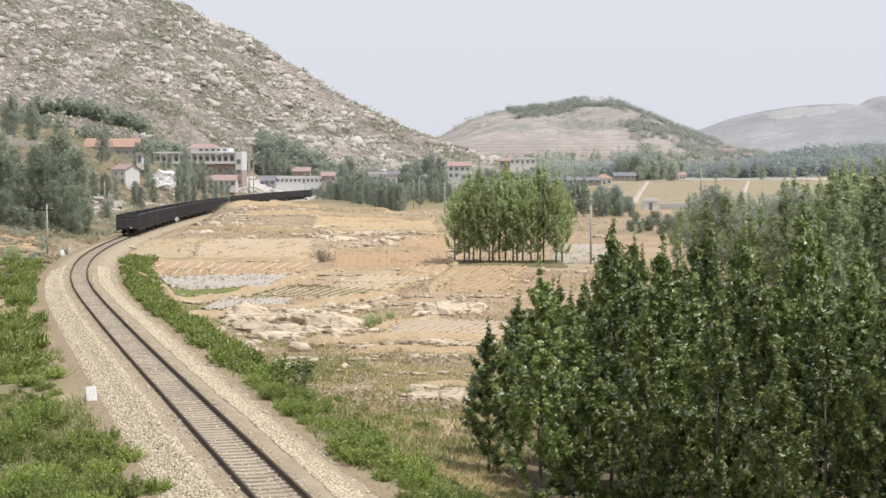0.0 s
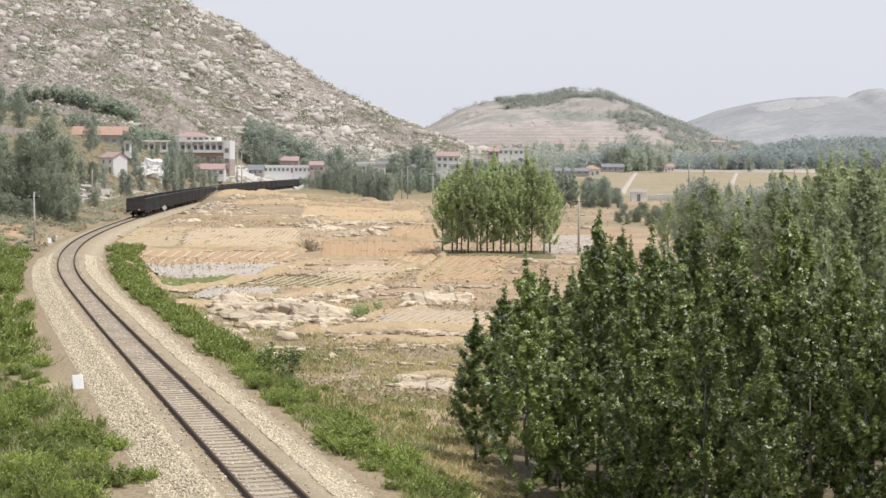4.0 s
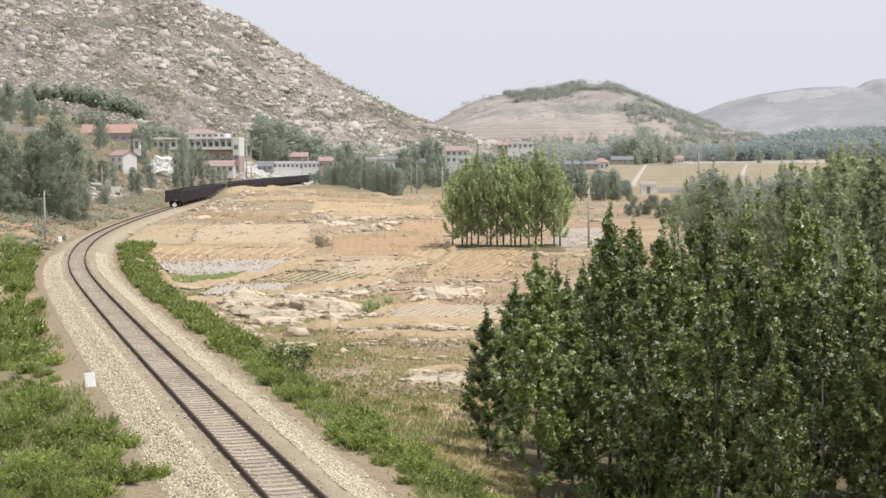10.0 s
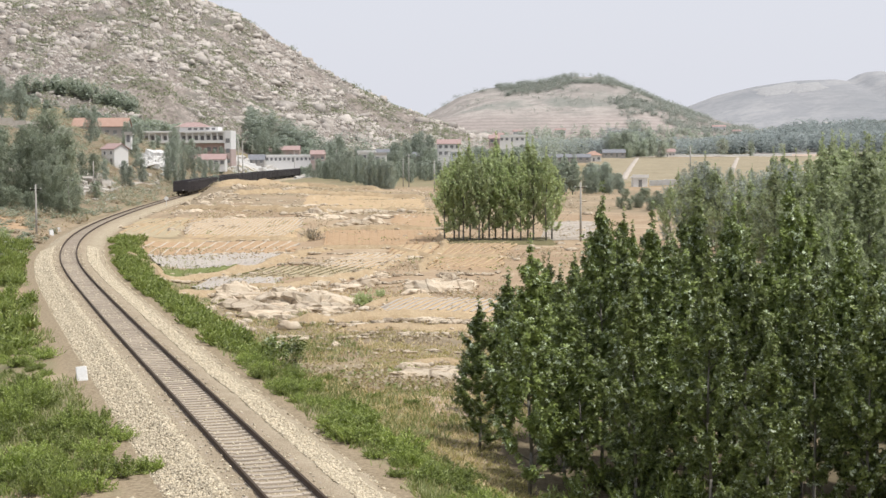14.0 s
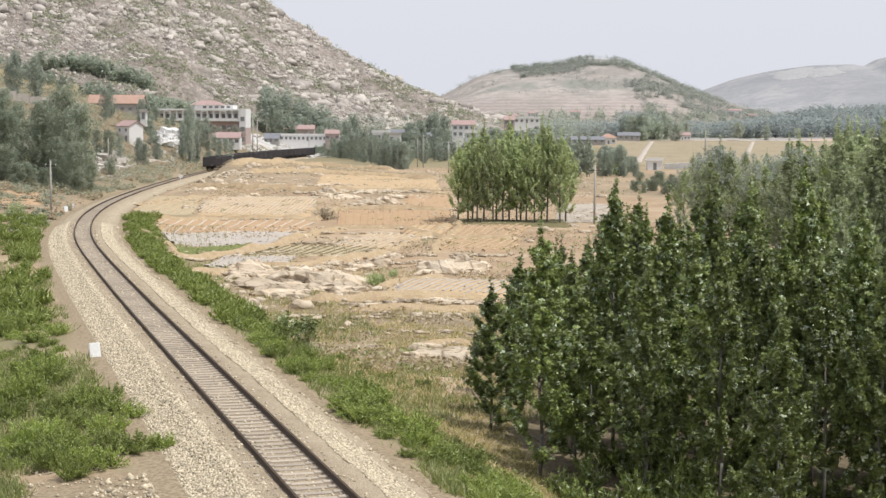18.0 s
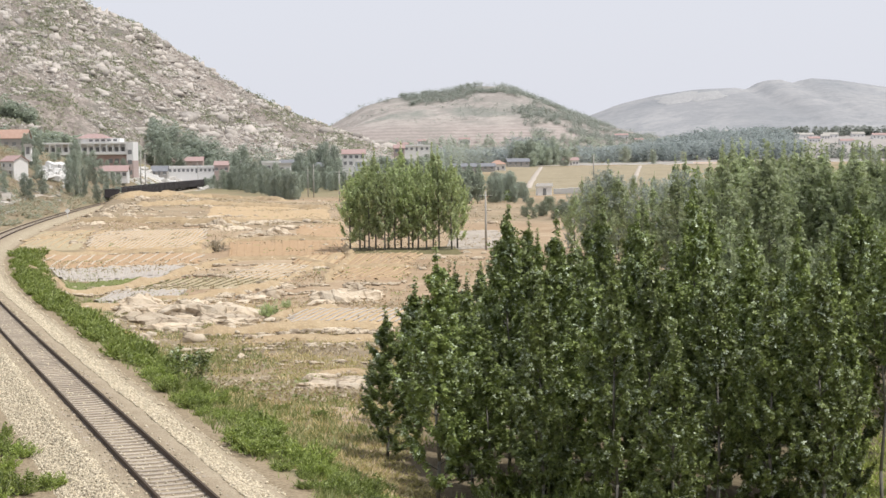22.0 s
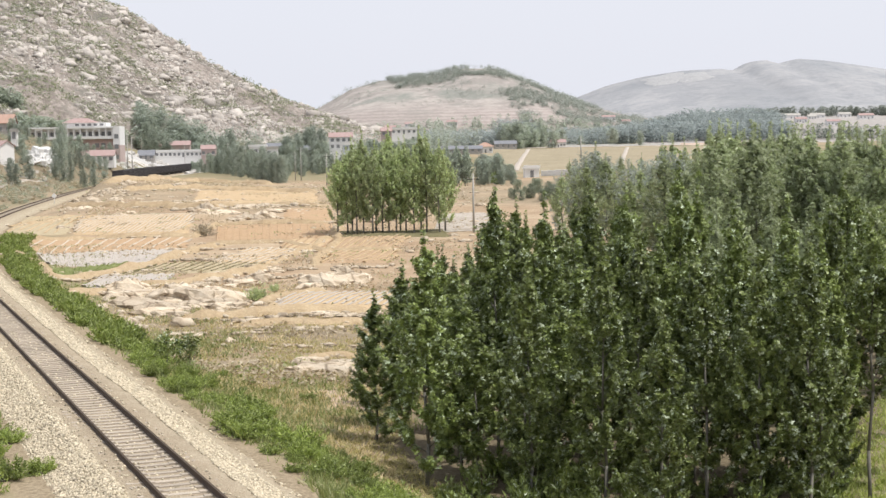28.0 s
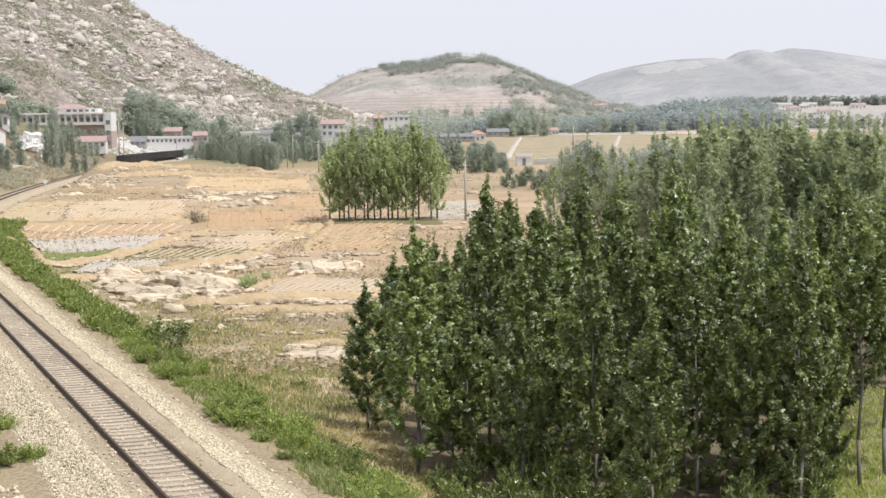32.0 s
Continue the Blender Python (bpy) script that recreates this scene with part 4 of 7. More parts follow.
def plot(label, corners, soil, film=None, gap=1.0, along=(0, 3), lift=0.14, wide=0.5, name="field_plot", shear=0.0):
    """A four-cornered plot that lies on the ground, with raised beds or rows between two of its sides."""
    c = np.array(corners, float)

    def at(u, v):
        return (c[0] * (1 - u) + c[1] * u) * (1 - v) + (c[3] * (1 - u) + c[2] * u) * v
    w = 0.5 * (np.linalg.norm(c[1] - c[0]) + np.linalg.norm(c[2] - c[3]))
    d = 0.5 * (np.linalg.norm(c[3] - c[0]) + np.linalg.norm(c[2] - c[1]))
    nu, nv = int(min(60, max(6, w / 0.9))), int(min(60, max(6, d / 0.9)))
    V = []
    for j in range(nv + 1):
        for i in range(nu + 1):
            u, v = i / nu, j / nv
            e = min(u * w, (1 - u) * w, v * d, (1 - v) * d)
            p = at(u, v) + (rng.normal(size=2) * 0.3 if e < 0.01 else 0)
            V.append((p[0], p[1], gz(*p) + (lift if e > 0.01 else -0.12)))
    F = [(j * (nu + 1) + i, j * (nu + 1) + i + 1, (j + 1) * (nu + 1) + i + 1, (j + 1) * (nu + 1) + i) for j in range(nv) for i in range(nu)]
    ob = thing(name, label, "field", mesh_of(name, V, F, soil, True), group="field plots", kind="" if film else "structure")
    if film:
        n = int(w / gap)
        V, F = [], []
        for k in range(n):
            u = (k + 0.5) / n
            hw = wide / w / 2
            seg = max(4, int(d / 1.6))
            skip = random.random() * 0.1
            v0, v1 = 0.03 + skip, 0.97
            if shear:
                v0, v1 = max(v0, 0.5 - u / shear), min(v1, 0.5 + (1 - u) / shear)
                if v1 - v0 < 0.1:
                    continue
            for j in range(seg + 1):
                v = v0 + (v1 - v0) * j / seg
                for du, hz in ((-1, -0.12), (-0.65, 0.025), (0.65, 0.025), (1, -0.12)):
                    p = at(u + shear * (v - 0.5) + du * hw * (1 + 0.25 * rng.normal()), v)
                    V.append((p[0], p[1], gz(*p) + lift + hz + 0.03 + 0.008 * rng.normal()))
            b = len(V) - 4 * (seg + 1)
            F += [(b + 4 * j + i, b + 4 * j + i + 1, b + 4 * j + 5 + i, b + 4 * j + 4 + i) for j in range(seg) for i in range(3)]
        tagged(part("mulch_cover", mesh_of("mulch_cover", V, F, film), ob), kind="stuff")
    return ob


def build_fields():
    plot("bare tan plot with pale film-covered rows", [(-39.67, 193), (-32.02, 196.3), (-36.56, 236.9), (-46.06, 241.3)], M["f_yellow"], M["f_tan"], 1.2, wide=0.35, shear=0.4)
    plot("tan plot striped with pale plastic mulch rows", [(-31.67, 194.1), (-16.17, 187.4), (-19.79, 237.3), (-36.56, 236.9)], M["f_tan"], M["f_pale"], 0.62, wide=0.24, shear=0.3)
    plot("orange soil with a few pale film strips", [(-31.36, 157.6), (-15.05, 172.1), (-16.02, 185.6), (-36.43, 183.8)], M["f_orange"], M["f_pale"], 1.5, wide=0.3, shear=0.12)
    plot("plot covered with greyish plastic mulch", [(-26.86, 148.6), (-15.5, 149.3), (-16.42, 170), (-29.88, 160.5)], M["f_grey"], M["film"], 0.9, wide=0.6)
    plot("strip of low green crop", [(-23.99, 134.1), (-19.86, 141.4), (-18.68, 150.6), (-27.02, 145.1)], M["f_green"], M["f_green"], 1.1)
    plot("yellowing crop in rows", [(-19.05, 135.6), (-7.29, 138.4), (-5.14, 149.6), (-16.08, 144.6)], M["f_yellow"], M["f_weedy"], 0.9, wide=0.14)
    plot("greyish plot under plastic mulch", [(-20.65, 128.6), (-13.27, 127.8), (-12.77, 134.8), (-19.8, 137.4)], M["f_grey"], M["film"], 1.0, wide=0.6)
    plot("tan plot with plastic mulch rows", [(-11.02, 144.1), (-4.92, 146.3), (-2.78, 165.3), (-9.59, 168)], M["f_tan"], M["f_pale"], 0.7, wide=0.26, shear=0.35)
    plot("bare orange-brown ploughed plot", [(-12.86, 176.6), (1.02, 174.3), (1.17, 199.6), (-14.5, 204.4)], M["f_orange"], M["f_orange"], 0.9, wide=0.3)
    plot("tan plot with faint rows", [(-4.95, 165), (0.24, 164.8), (0.84, 177.1), (-4.94, 177.9)], M["f_tan"], M["f_brown"], 0.8, wide=0.24, shear=0.3)
    plot("brownish plot with furrows", [(0.24, 163.3), (8.3, 161), (10.07, 182.4), (1.07, 183.1)], M["f_brown"], M["f_tan"], 0.8, wide=0.26, shear=0.3)
    plot("brownish plot with pale furrows", [(-0.85, 145.5), (6.54, 147.9), (7.5, 160.1), (0.12, 161.8)], M["f_brown"], M["f_tan"], 0.8, wide=0.26, shear=0.3)
    plot("plot striped with white plastic mulch", [(-4.26, 107.8), (4.94, 111.6), (6.05, 126.3), (-3.61, 117.5)], M["f_tan"], M["film"], 0.72, wide=0.3, shear=0.2)
    plot("plot white with plastic mulch", [(19.8, 186), (24.01, 221.8), (15.63, 212.6), (12.36, 181.6)], M["f_tan"], M["film"], 0.9, wide=0.55)
    plot("small bare pinkish plot", [(-0.1, 70.3), (1.92, 69.1), (2.27, 76.5), (-0.88, 75.1)], M["f_pink"], None, lift=0.06)
    plot("bare plot of straw-coloured stubble", [(-22.91, 256.8), (-0.38, 262.1), (-2.86, 326), (-25.27, 308.4)], M["f_tan"], None)
    plot("bare plot of orange soil", [(-6.41, 208.5), (1.2, 204.4), (1.41, 241.1), (-6.57, 242.6)], M["f_orange"], None)
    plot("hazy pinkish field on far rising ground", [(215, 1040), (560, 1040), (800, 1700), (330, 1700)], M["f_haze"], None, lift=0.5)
    plot("dry olive meadow beside a lane", [(45.97, 490.9), (125.76, 494), (240.52, 918.5), (90.96, 901.1)], M["f_olive"], None, lift=0.3)
    plot("pinkish dirt verge of a country road", [(94.57, 1010), (301.43, 1010), (320.83, 1075), (100.65, 1075)], M["f_pink"], None, lift=0.4)
    # weeds and the clump's ground shadow, both put into this dark plot
    plot("weedy strip under a clump of poplars, their shade painted in", [(0.4, 176.6), (14.4, 175.0), (15.0, 186.8), (0.9, 188.7)], M["f_weedy"], None, lift=0.2)


build_fields()


# ---- boulders in the fields ----
def boulder_mesh(seed, flat):
    r = np.random.default_rng(seed)
    bm = bmesh.new()
    bmesh.ops.create_icosphere(bm, subdivisions=3, radius=1)
    off = Vector(r.random(3) * 50)
    cuts = [(Vector(c).normalized(), 0.55 + 0.3 * r.random()) for c in r.normal(size=(10, 3))]
    for v in bm.verts:
        p = v.co.copy()
        for n, d in cuts:
            k = p.dot(n) - d
            if k > 0:
                p -= n * k * 0.96
        p *= 1 + 0.24 * noise.noise(p * 1.4 + off) + 0.12 * noise.noise(p * 3.6 + off) - 0.2 * max(0, 0.12 - abs(noise.noise(p * 2.1 + off * 2))) / 0.12
        v.co = Vector((p.x, p.y * 0.8, (p.z + 0.07 * math.sin(p.z * 13 + 3 * p.x)) * flat))
    return from_bm("boulder", bm, M["granite"])


BOULDERS = [boulder_mesh(60 + i, f) for i, f in enumerate((0.4, 0.5, 0.36, 0.6, 0.7, 0.44))]


SMALL = []


def boulder(x, y, s, i=None, tall=1.0):
    if s < 0.42:
        SMALL.append((x, y, s))
        return
    ob = thing("boulder", "pale weathered granite boulder lying in dry fields", "boulder", BOULDERS[random.randrange(6) if i is None else i], "field boulders")
    ob.matrix_basis = pose(x, y, gz(x, y) - 0.03 * s, random.uniform(-6, 6), random.uniform(-6, 6), random.gauss(8, 24)) @ Matrix.Diagonal((s * 1.25, s, s * tall, 1))


def outcrop(corners, n, s0, s1):
    c = np.array(corners, float)
    for k in range(n):
        u, v = random.random(), random.random()
        p = (c[0] * (1 - u) + c[1] * u) * (1 - v) + (c[3] * (1 - u) + c[2] * u) * v
        boulder(p[0], p[1], 0.66 * (s0 + (s1 - s0) * random.random() ** 1.8))


def ledge(a, b, n, s0, s1, wide=0.7):
    """A broken line of low stones along a field bank."""
    for k in range(n):
        f = random.random()
        SMALL.append((a[0] + (b[0] - a[0]) * f + random.gauss(0, 0.4), a[1] + (b[1] - a[1]) * f + random.gauss(0, wide), s0 + (s1 - s0) * random.random() ** 2))


def build_boulders():
    outcrop([(-16.08, 113), (-10.14, 105), (-10.8, 123.5), (-17.29, 129.9)], 34, 0.6, 2.3)
    outcrop([(-12.02, 104.6), (-9.58, 107.4), (-10.53, 118), (-13.32, 119.8)], 14, 0.7, 1.8)
    outcrop([(-10.29, 110.8), (-5.72, 108.6), (-6.62, 125.8), (-11.3, 129.3)], 24, 0.6, 2.2)
    outcrop([(-8.45, 125.6), (-5.62, 129.1), (-3.38, 144.4), (-7.5, 142.4)], 22, 0.4, 1.5)
    outcrop([(-1.56, 125.1), (3.15, 130.4), (3.88, 139.6), (-1.44, 135.9)], 18, 0.6, 2.0)
    outcrop([(-1.72, 79.9), (1.64, 80), (1.91, 85.6), (-1.49, 83)], 9, 0.45, 1.25)
    outcrop([(-19.97, 223.8), (-7.19, 209), (-5.73, 244.8), (-21.02, 256.5)], 20, 0.8, 2.9)
    outcrop([(-35.23, 235.5), (-28.05, 244.3), (-31.97, 287.5), (-42.74, 289.3)], 12, 0.6, 2.4)
    outcrop([(-7.19, 209), (-1.87, 213.1), (-2.12, 241), (-8.05, 234.1)], 6, 0.6, 1.4)
    outcrop([(-14.76, 152.9), (-12.67, 154.6), (-14.29, 174.4), (-17.6, 172.5)], 7, 0.5, 1.8)
    outcrop([(-12.24, 149.4), (-1.39, 158.5), (-0.88, 172.4), (-14.41, 175.9)], 12, 0.35, 0.9)
    outcrop([(-40.21, 242.1), (-37.73, 299.9), (-43.31, 448.5), (-43.89, 312.5)], 14, 0.5, 1.9)
    outcrop([(-8.82, 98.9), (2.76, 99.4), (3.92, 111.5), (-7.21, 107.1)], 10, 0.25, 0.8)
    outcrop([(-36.93, 277.4), (-0.38, 262.1), (-10.34, 336.5), (-35.49, 319.2)], 12, 0.5, 1.5)
    outcrop([(-7.23, 92.4), (-4.76, 90.4), (-4.94, 93.8), (-7.09, 95)], 4, 0.3, 0.7)
    outcrop([(-41.09, 232.1), (-22.1, 228.9), (-27.16, 310.7), (-45.22, 309.9)], 34, 0.3, 1.5)
    outcrop([(-46.71, 239.1), (-36.5, 235.4), (-38.48, 289), (-56.09, 337.8)], 18, 0.25, 0.9)
    outcrop([(-41.27, 248.5), (-20.42, 249.3), (-24.93, 334.2), (-43.89, 312.5)], 26, 0.8, 2.4)
    outcrop([(-13.58, 102), (-3.19, 103.9), (-4.62, 134.3), (-18.66, 132.9)], 46, 0.2, 0.7)
    outcrop([(-1.97, 122.5), (3.55, 127.9), (4.21, 142), (-1.72, 138.1)], 16, 0.2, 0.6)
    row = np.array(((-13.99, 170.8), (-6.96, 166.9), (0.35, 161.6)))
    for k in range(30):
        px, py = (np.interp(k / 29, (0, 0.5, 1), row[:, a]) + random.gauss(0, 0.3) for a in (0, 1))
        boulder(float(px), float(py), random.uniform(0.2, 0.55))
    boulder(*(-9.96, 219.5), 2.4, 0, 0.8)
    boulder(*(-0.15, 105.6), 1.3, 2, 0.5)
    boulder(*(-7.77, 113), 1.5, 1, 0.8)
    boulder(*(-15.46, 121.1), 1.6, 0, 0.7)
    for px, py, s, tall in ((*(-1.3, 80.6), 1.0, 0.9), (*(-0.53, 81), 1.2, 0.9), (*(0.27, 81.8), 1.3, 0.8), (*(1.03, 82.9), 1.1, 0.9), (*(0.56, 80.1), 0.9, 0.9),
                            (*(-0.56, 127.3), 1.7, 0.9), (*(1, 130.6), 2.1, 0.9), (*(2.64, 133.5), 1.6, 0.8), (*(-1.23, 124.6), 1.1, 1.0),
                            (*(-15.51, 230.5), 2.2, 0.8), (*(-12.85, 244), 2.0, 0.8), (*(-18.46, 241.5), 1.8, 0.7), (*(-8.05, 234.1), 1.6, 0.8),
                            (*(-13.4, 111.4), 2.1, 1.0), (*(-11.41, 109.9), 2.0, 1.0), (*(-9.67, 115.5), 2.3, 0.9), (*(-7.54, 117.1), 2.5, 0.9), (*(-15.58, 119.6), 1.8, 0.9), (*(-11.9, 107), 1.6, 1.1), (*(-11.2, 116), 1.9, 1.0), (*(-6.79, 128.9), 1.3, 1.2), (*(-5.73, 131.6), 1.1, 1.2)):
        boulder(px, py, s, None, tall)
    ledge((-35.72, 268.3), (-14.93, 283.4), 60, 0.25, 0.9)
    ledge((-23.6, 244.4), (-2.18, 248.1), 60, 0.25, 0.9)
    ledge((-46.06, 290.1), (-30.66, 317.5), 50, 0.25, 0.8)
    ledge((-16.83, 205.4), (1.18, 200.9), 50, 0.2, 0.55, 0.4)
    ledge((-37.56, 185.4), (-15.31, 186.9), 50, 0.15, 0.4, 0.4)
    ledge((-15.27, 147), (-4.65, 151.4), 50, 0.15, 0.45, 0.4)
    ledge((-23.76, 131.5), (-13.75, 142.4), 60, 0.12, 0.4, 0.3)
    ledge((-7.26, 137.9), (6.12, 144.3), 60, 0.15, 0.45, 0.5)
    ledge((-12.42, 128.6), (-2.17, 135), 60, 0.15, 0.5, 0.5)
    ledge((-6.9, 102.5), (4.49, 105.9), 70, 0.12, 0.5, 0.5)
    ledge((-9.4, 97.4), (2.76, 99.4), 60, 0.1, 0.35, 0.5)
    ledge((-4.8, 91.1), (2.56, 92), 40, 0.1, 0.3, 0.4)
    r = np.random.default_rng(64)
    p = np.array(SMALL)
    thing("field_rocks", "low pale stones along field banks and outcrops", "rocks", stones("field_rocks", np.c_[p[:, 0], p[:, 1], ground_z(p[:, 0], p[:, 1]) + 0.06], p[:, 2], M["granite"], r, 0.45, 0.3), kind="stuff")


build_boulders()


# ---- shrubs and grass ----
def shrub_model(seed, leaves, leaf, tall, mat, stems=46):
    """A bush of upright weeds: many thin stems with narrow leaves that point up and outwards."""
    r = np.random.default_rng(seed)
    bm = bmesh.new()
    Q = []
    n = leaves // stems
    for b in range(stems):
        a, e = r.random() * 6.283, 0.35 + 1.15 * r.random() ** 0.8
        out = np.array([math.cos(a) * math.cos(e), math.sin(a) * math.cos(e), math.sin(e) * tall])
        tip = out * (0.55 + 0.5 * r.random())
        root = np.array([math.cos(a), math.sin(a), 0]) * 0.3 * r.random() ** 0.5
        add_tube(bm, (root[0], root[1], -0.1), root + tip * 0.9, 0.012, 0.004, 3)
        f = 0.25 + 0.78 * r.random(n)
        p = root + tip * f[:, None] + r.normal(size=(n, 3)) * 0.035
        d = r.normal(size=(n, 3)) * 0.7 + out * 0.55 + (0, 0, 0.35)
        d /= np.linalg.norm(d, axis=1, keepdims=True)
        w = np.cross(d, r.normal(size=(n, 3)))
        w /= np.linalg.norm(w, axis=1, keepdims=True)
        size = (leaf * (0.7 + 0.7 * r.random(n)))[:, None]
        Q.append(np.stack([p - w * size * 0.36, p + w * size * 0.36, p + d * size * 2.1], 1))
    pts = np.concatenate(Q)
    pts[..., 2] = np.maximum(pts[..., 2], 0.02)
    ob = thing("shrub", "leafy green weeds growing beside the railway ballast", "shrub", group="lineside shrubs")
    part("stem", from_bm("stem", bm, M["bark"]), ob)
    part("leaves", quads("leaves", pts, mat), ob)
    return ob


M["dead_leaf"] = leafy("dead_twigs", (0.27, 0.22, 0.15), (0.42, 0.36, 0.26), (0.5, 0.44, 0.33), 0.2, 0.3, 0.9)


def build_shrubs():
    models = [shrub_model(80 + i, 2400, 0.056, 0.95, M["leaf_shrub"]) for i in range(5)] + [shrub_model(90, 700, 0.1, 1.3, M["leaf_clump"]), shrub_model(91, 900, 0.09, 1.1, M["leaf_poplar"]), shrub_model(92, 700, 0.08, 1.0, M["dead_leaf"])]
    r = random.Random(8)

    rest = []

    def put(c, y, s, tall=1.0, i=None):
        x = float(np.interp(y, TY, TX)) + c / math.cos(math.atan(float(np.interp(y, TY, SLOPE))))
        if y < 78 and x > -0.34 * y:
            return plant(models[r.randrange(5)], x, y, s, s * tall, turn=r.uniform(0, 360))
        if x > -0.42 * y:
            rest.append((x, y, s, tall))
    y = 40.0
    for k, (x, yy) in enumerate([(-8.88, 47.9), (-9.69, 47.5), (-10.2, 45.5), (-10.9, 44.6), (-10.9, 53.2), (-11.2, 50.9), (-11.93, 48.9), (-11.92, 46.0), (-12.5, 57.2), (-11.6, 53.9), (-12.1, 51.8), (-13.2, 56.5), (-10.9, 49.2), (-11.6, 47.3), (-12.6, 47.8), (-10.5, 47.2), (-11.1, 46.4), (-13.4, 51.6), (-14.2, 55.2), (-12.2, 54.6), (-12.86, 55.2), (-13.61, 53.4), (-13.07, 49.8)]):
        plant(models[k % 5], x, yy, 0.62 + 0.09 * (k * 7 % 4), 0.6 + 0.1 * (k * 5 % 4), turn=k * 77)
    while y < 168:
        for k in range(0 if y < 46 else 13 if y < 72 else 15 if y < 120 else 13):
            c = (-4.7 if y < 72 else -4.1) - 0.5 * r.random() - r.random() ** 1.1 * (13 if y < 120 else 16)
            if fbm(np.float64(c / 3.3 + 11), np.float64(y / 3.3)) > (0.41 if y < 72 else 0.32):
                big = r.random() < 0.4
                put(c, y + r.uniform(-1, 1), r.uniform(0.75, 1.05) if big else r.uniform(0.35, 0.6), r.uniform(0.9, 1.25) if big else r.uniform(0.6, 1.0))
        y += 1.5 + 0.006 * y
    y = 40.0
    while y < 185:
        for k in range(3):
            put(4.1 + r.random() * (1.9 + 0.006 * y), y + r.uniform(-0.5, 0.5), (r.uniform(0.75, 0.95) if k == 0 else r.uniform(0.4, 0.65)) * (1.0 if y > 60 else 1.1), r.uniform(0.7, 1.15))
        y += 0.95 + 0.004 * y
    leaf = np.array([tuple(v.co) for v in [c for c in models[0].children if c.name.startswith("leaves")][0].data.vertices]).reshape(-1, 3, 3)
    Q = []
    for x, y, s, tall in rest:
        a = r.uniform(0, 6.283)
        p = leaf[::6] * (s * 1.1, s * 1.1, s * tall)
        ctr = p.mean(1, keepdims=True)
        p = ctr + (p - ctr) * 2.5
        Q.append(np.stack([p[..., 0] * math.cos(a) - p[..., 1] * math.sin(a) + x, p[..., 0] * math.sin(a) + p[..., 1] * math.cos(a) + y, p[..., 2] + gz(x, y)], -1))
    thing("lineside_scrub", "green scrub lining the far stretch of the railway", "scrub", quads("lineside_scrub", np.concatenate(Q), M["leaf_shrub"]), kind="stuff")
    for k in range(24):
        put(8 + r.random() * 7, 46 + r.random() * 60, r.uniform(0.3, 0.6), 0.8)
    for px, py, s in ((*(-6.89, 75.6), 0.5), (*(-5.41, 114.6), 0.8), (*(-4.21, 122.5), 0.6), (*(-47.65, 170.5), 1.3), (*(-5.02, 115.4), 0.8)):
        plant(models[5], px, py, s)
    plant(models[7], *(-14.54, 187.5), 1.5)
    for px, py, hh in ((*(-7.64, 73.5), 1.6), (*(-6.77, 75.3), 1.7), (*(-7.51, 77.8), 1.3)):
        sap = tree_kind("young_tree", "young sapling with narrow drooping leaves on the embankment", int(hh * 100), hh, 0.55, 0.7, 480, 0.07, M["leaf_poplar"], "broad", limbs=16, trunk=0.022)
        sap.matrix_basis = pose(px, py, gz(px, py) - 0.03)
    for k in range(12):
        px, py = -2 + r.random() * 4, 47 + r.random() * 8
        plant(models[r.randrange(5)], px, py, r.uniform(0.3, 0.55), 0.35)
    for k in range(34):
        py = 49 + r.random() * 9
        plant(models[6], py * r.uniform(0.06, 0.33), py, r.uniform(0.7, 1.2), r.uniform(0.7, 1.3))
    for m in models:
        drop_model(m)


build_shrubs()


def blades(name, label, n, region, mat, h0, h1, seed):
    """Tufts of grass in one mesh. region gives keep or not for places x, y."""
    r = np.random.default_rng(seed)
    y = 42 + (r.random(n) ** 1.6) * 130
    x = (r.random(n) * 0.73 - 0.34) * y
    c = beside(x, y)
    k = region(x, y, c)
    x, y = x[k], y[k]
    z = ground_z(x, y)
    p = np.repeat(np.c_[x, y, z], 5, 0) + np.c_[r.normal(size=(len(x) * 5, 2)) * 0.14, np.zeros(len(x) * 5)]
    m = len(p)
    a = r.random(m) * 6.283
    w = 0.018 + 0.02 * r.random(m)
    h = h0 + (h1 - h0) * r.random(m)
    side = np.c_[np.cos(a), np.sin(a), np.zeros(m)] * w[:, None]
    tip = np.c_[r.normal(size=(m, 2)) * 0.12, h]
    q = np.stack([p - side, p + side, p + tip + side * 0.25, p + tip - side * 0.25], 1)
    thing(name, label, "grass", quads(name, q, mat), kind="stuff")


blades("dry_grass", "dry straw-coloured grass on the bank", 26000, lambda x, y, c: (c > 5.5) & (c < 34) & (y < 128) & (x < 1.5 + 0.2 * np.abs(y - 62)) & (fbm(x / 4, y / 4) > 0.45), M["straw"], 0.08, 0.26, 21)
M["meadow"] = leafy("meadow_grass", (0.2, 0.185, 0.07), (0.335, 0.3, 0.13), (0.46, 0.39, 0.2), 0.15, 0.6)
blades("meadow_grass", "soft yellow-green meadow grass between the line and the grove", 80000, lambda x, y, c: (c > 5) & (c < 30) & (y < 104) & (x < 2.5 + 0.2 * np.abs(y - 62)) & (fbm(x / 5 + 13, y / 4, 3) > 0.33), M["meadow"], 0.05, 0.15, 24)
M["brown_stalks"] = leafy("brown_stalks", (0.22, 0.15, 0.088), (0.40, 0.29, 0.17), (0.5, 0.39, 0.25), 0.2, 0.5)
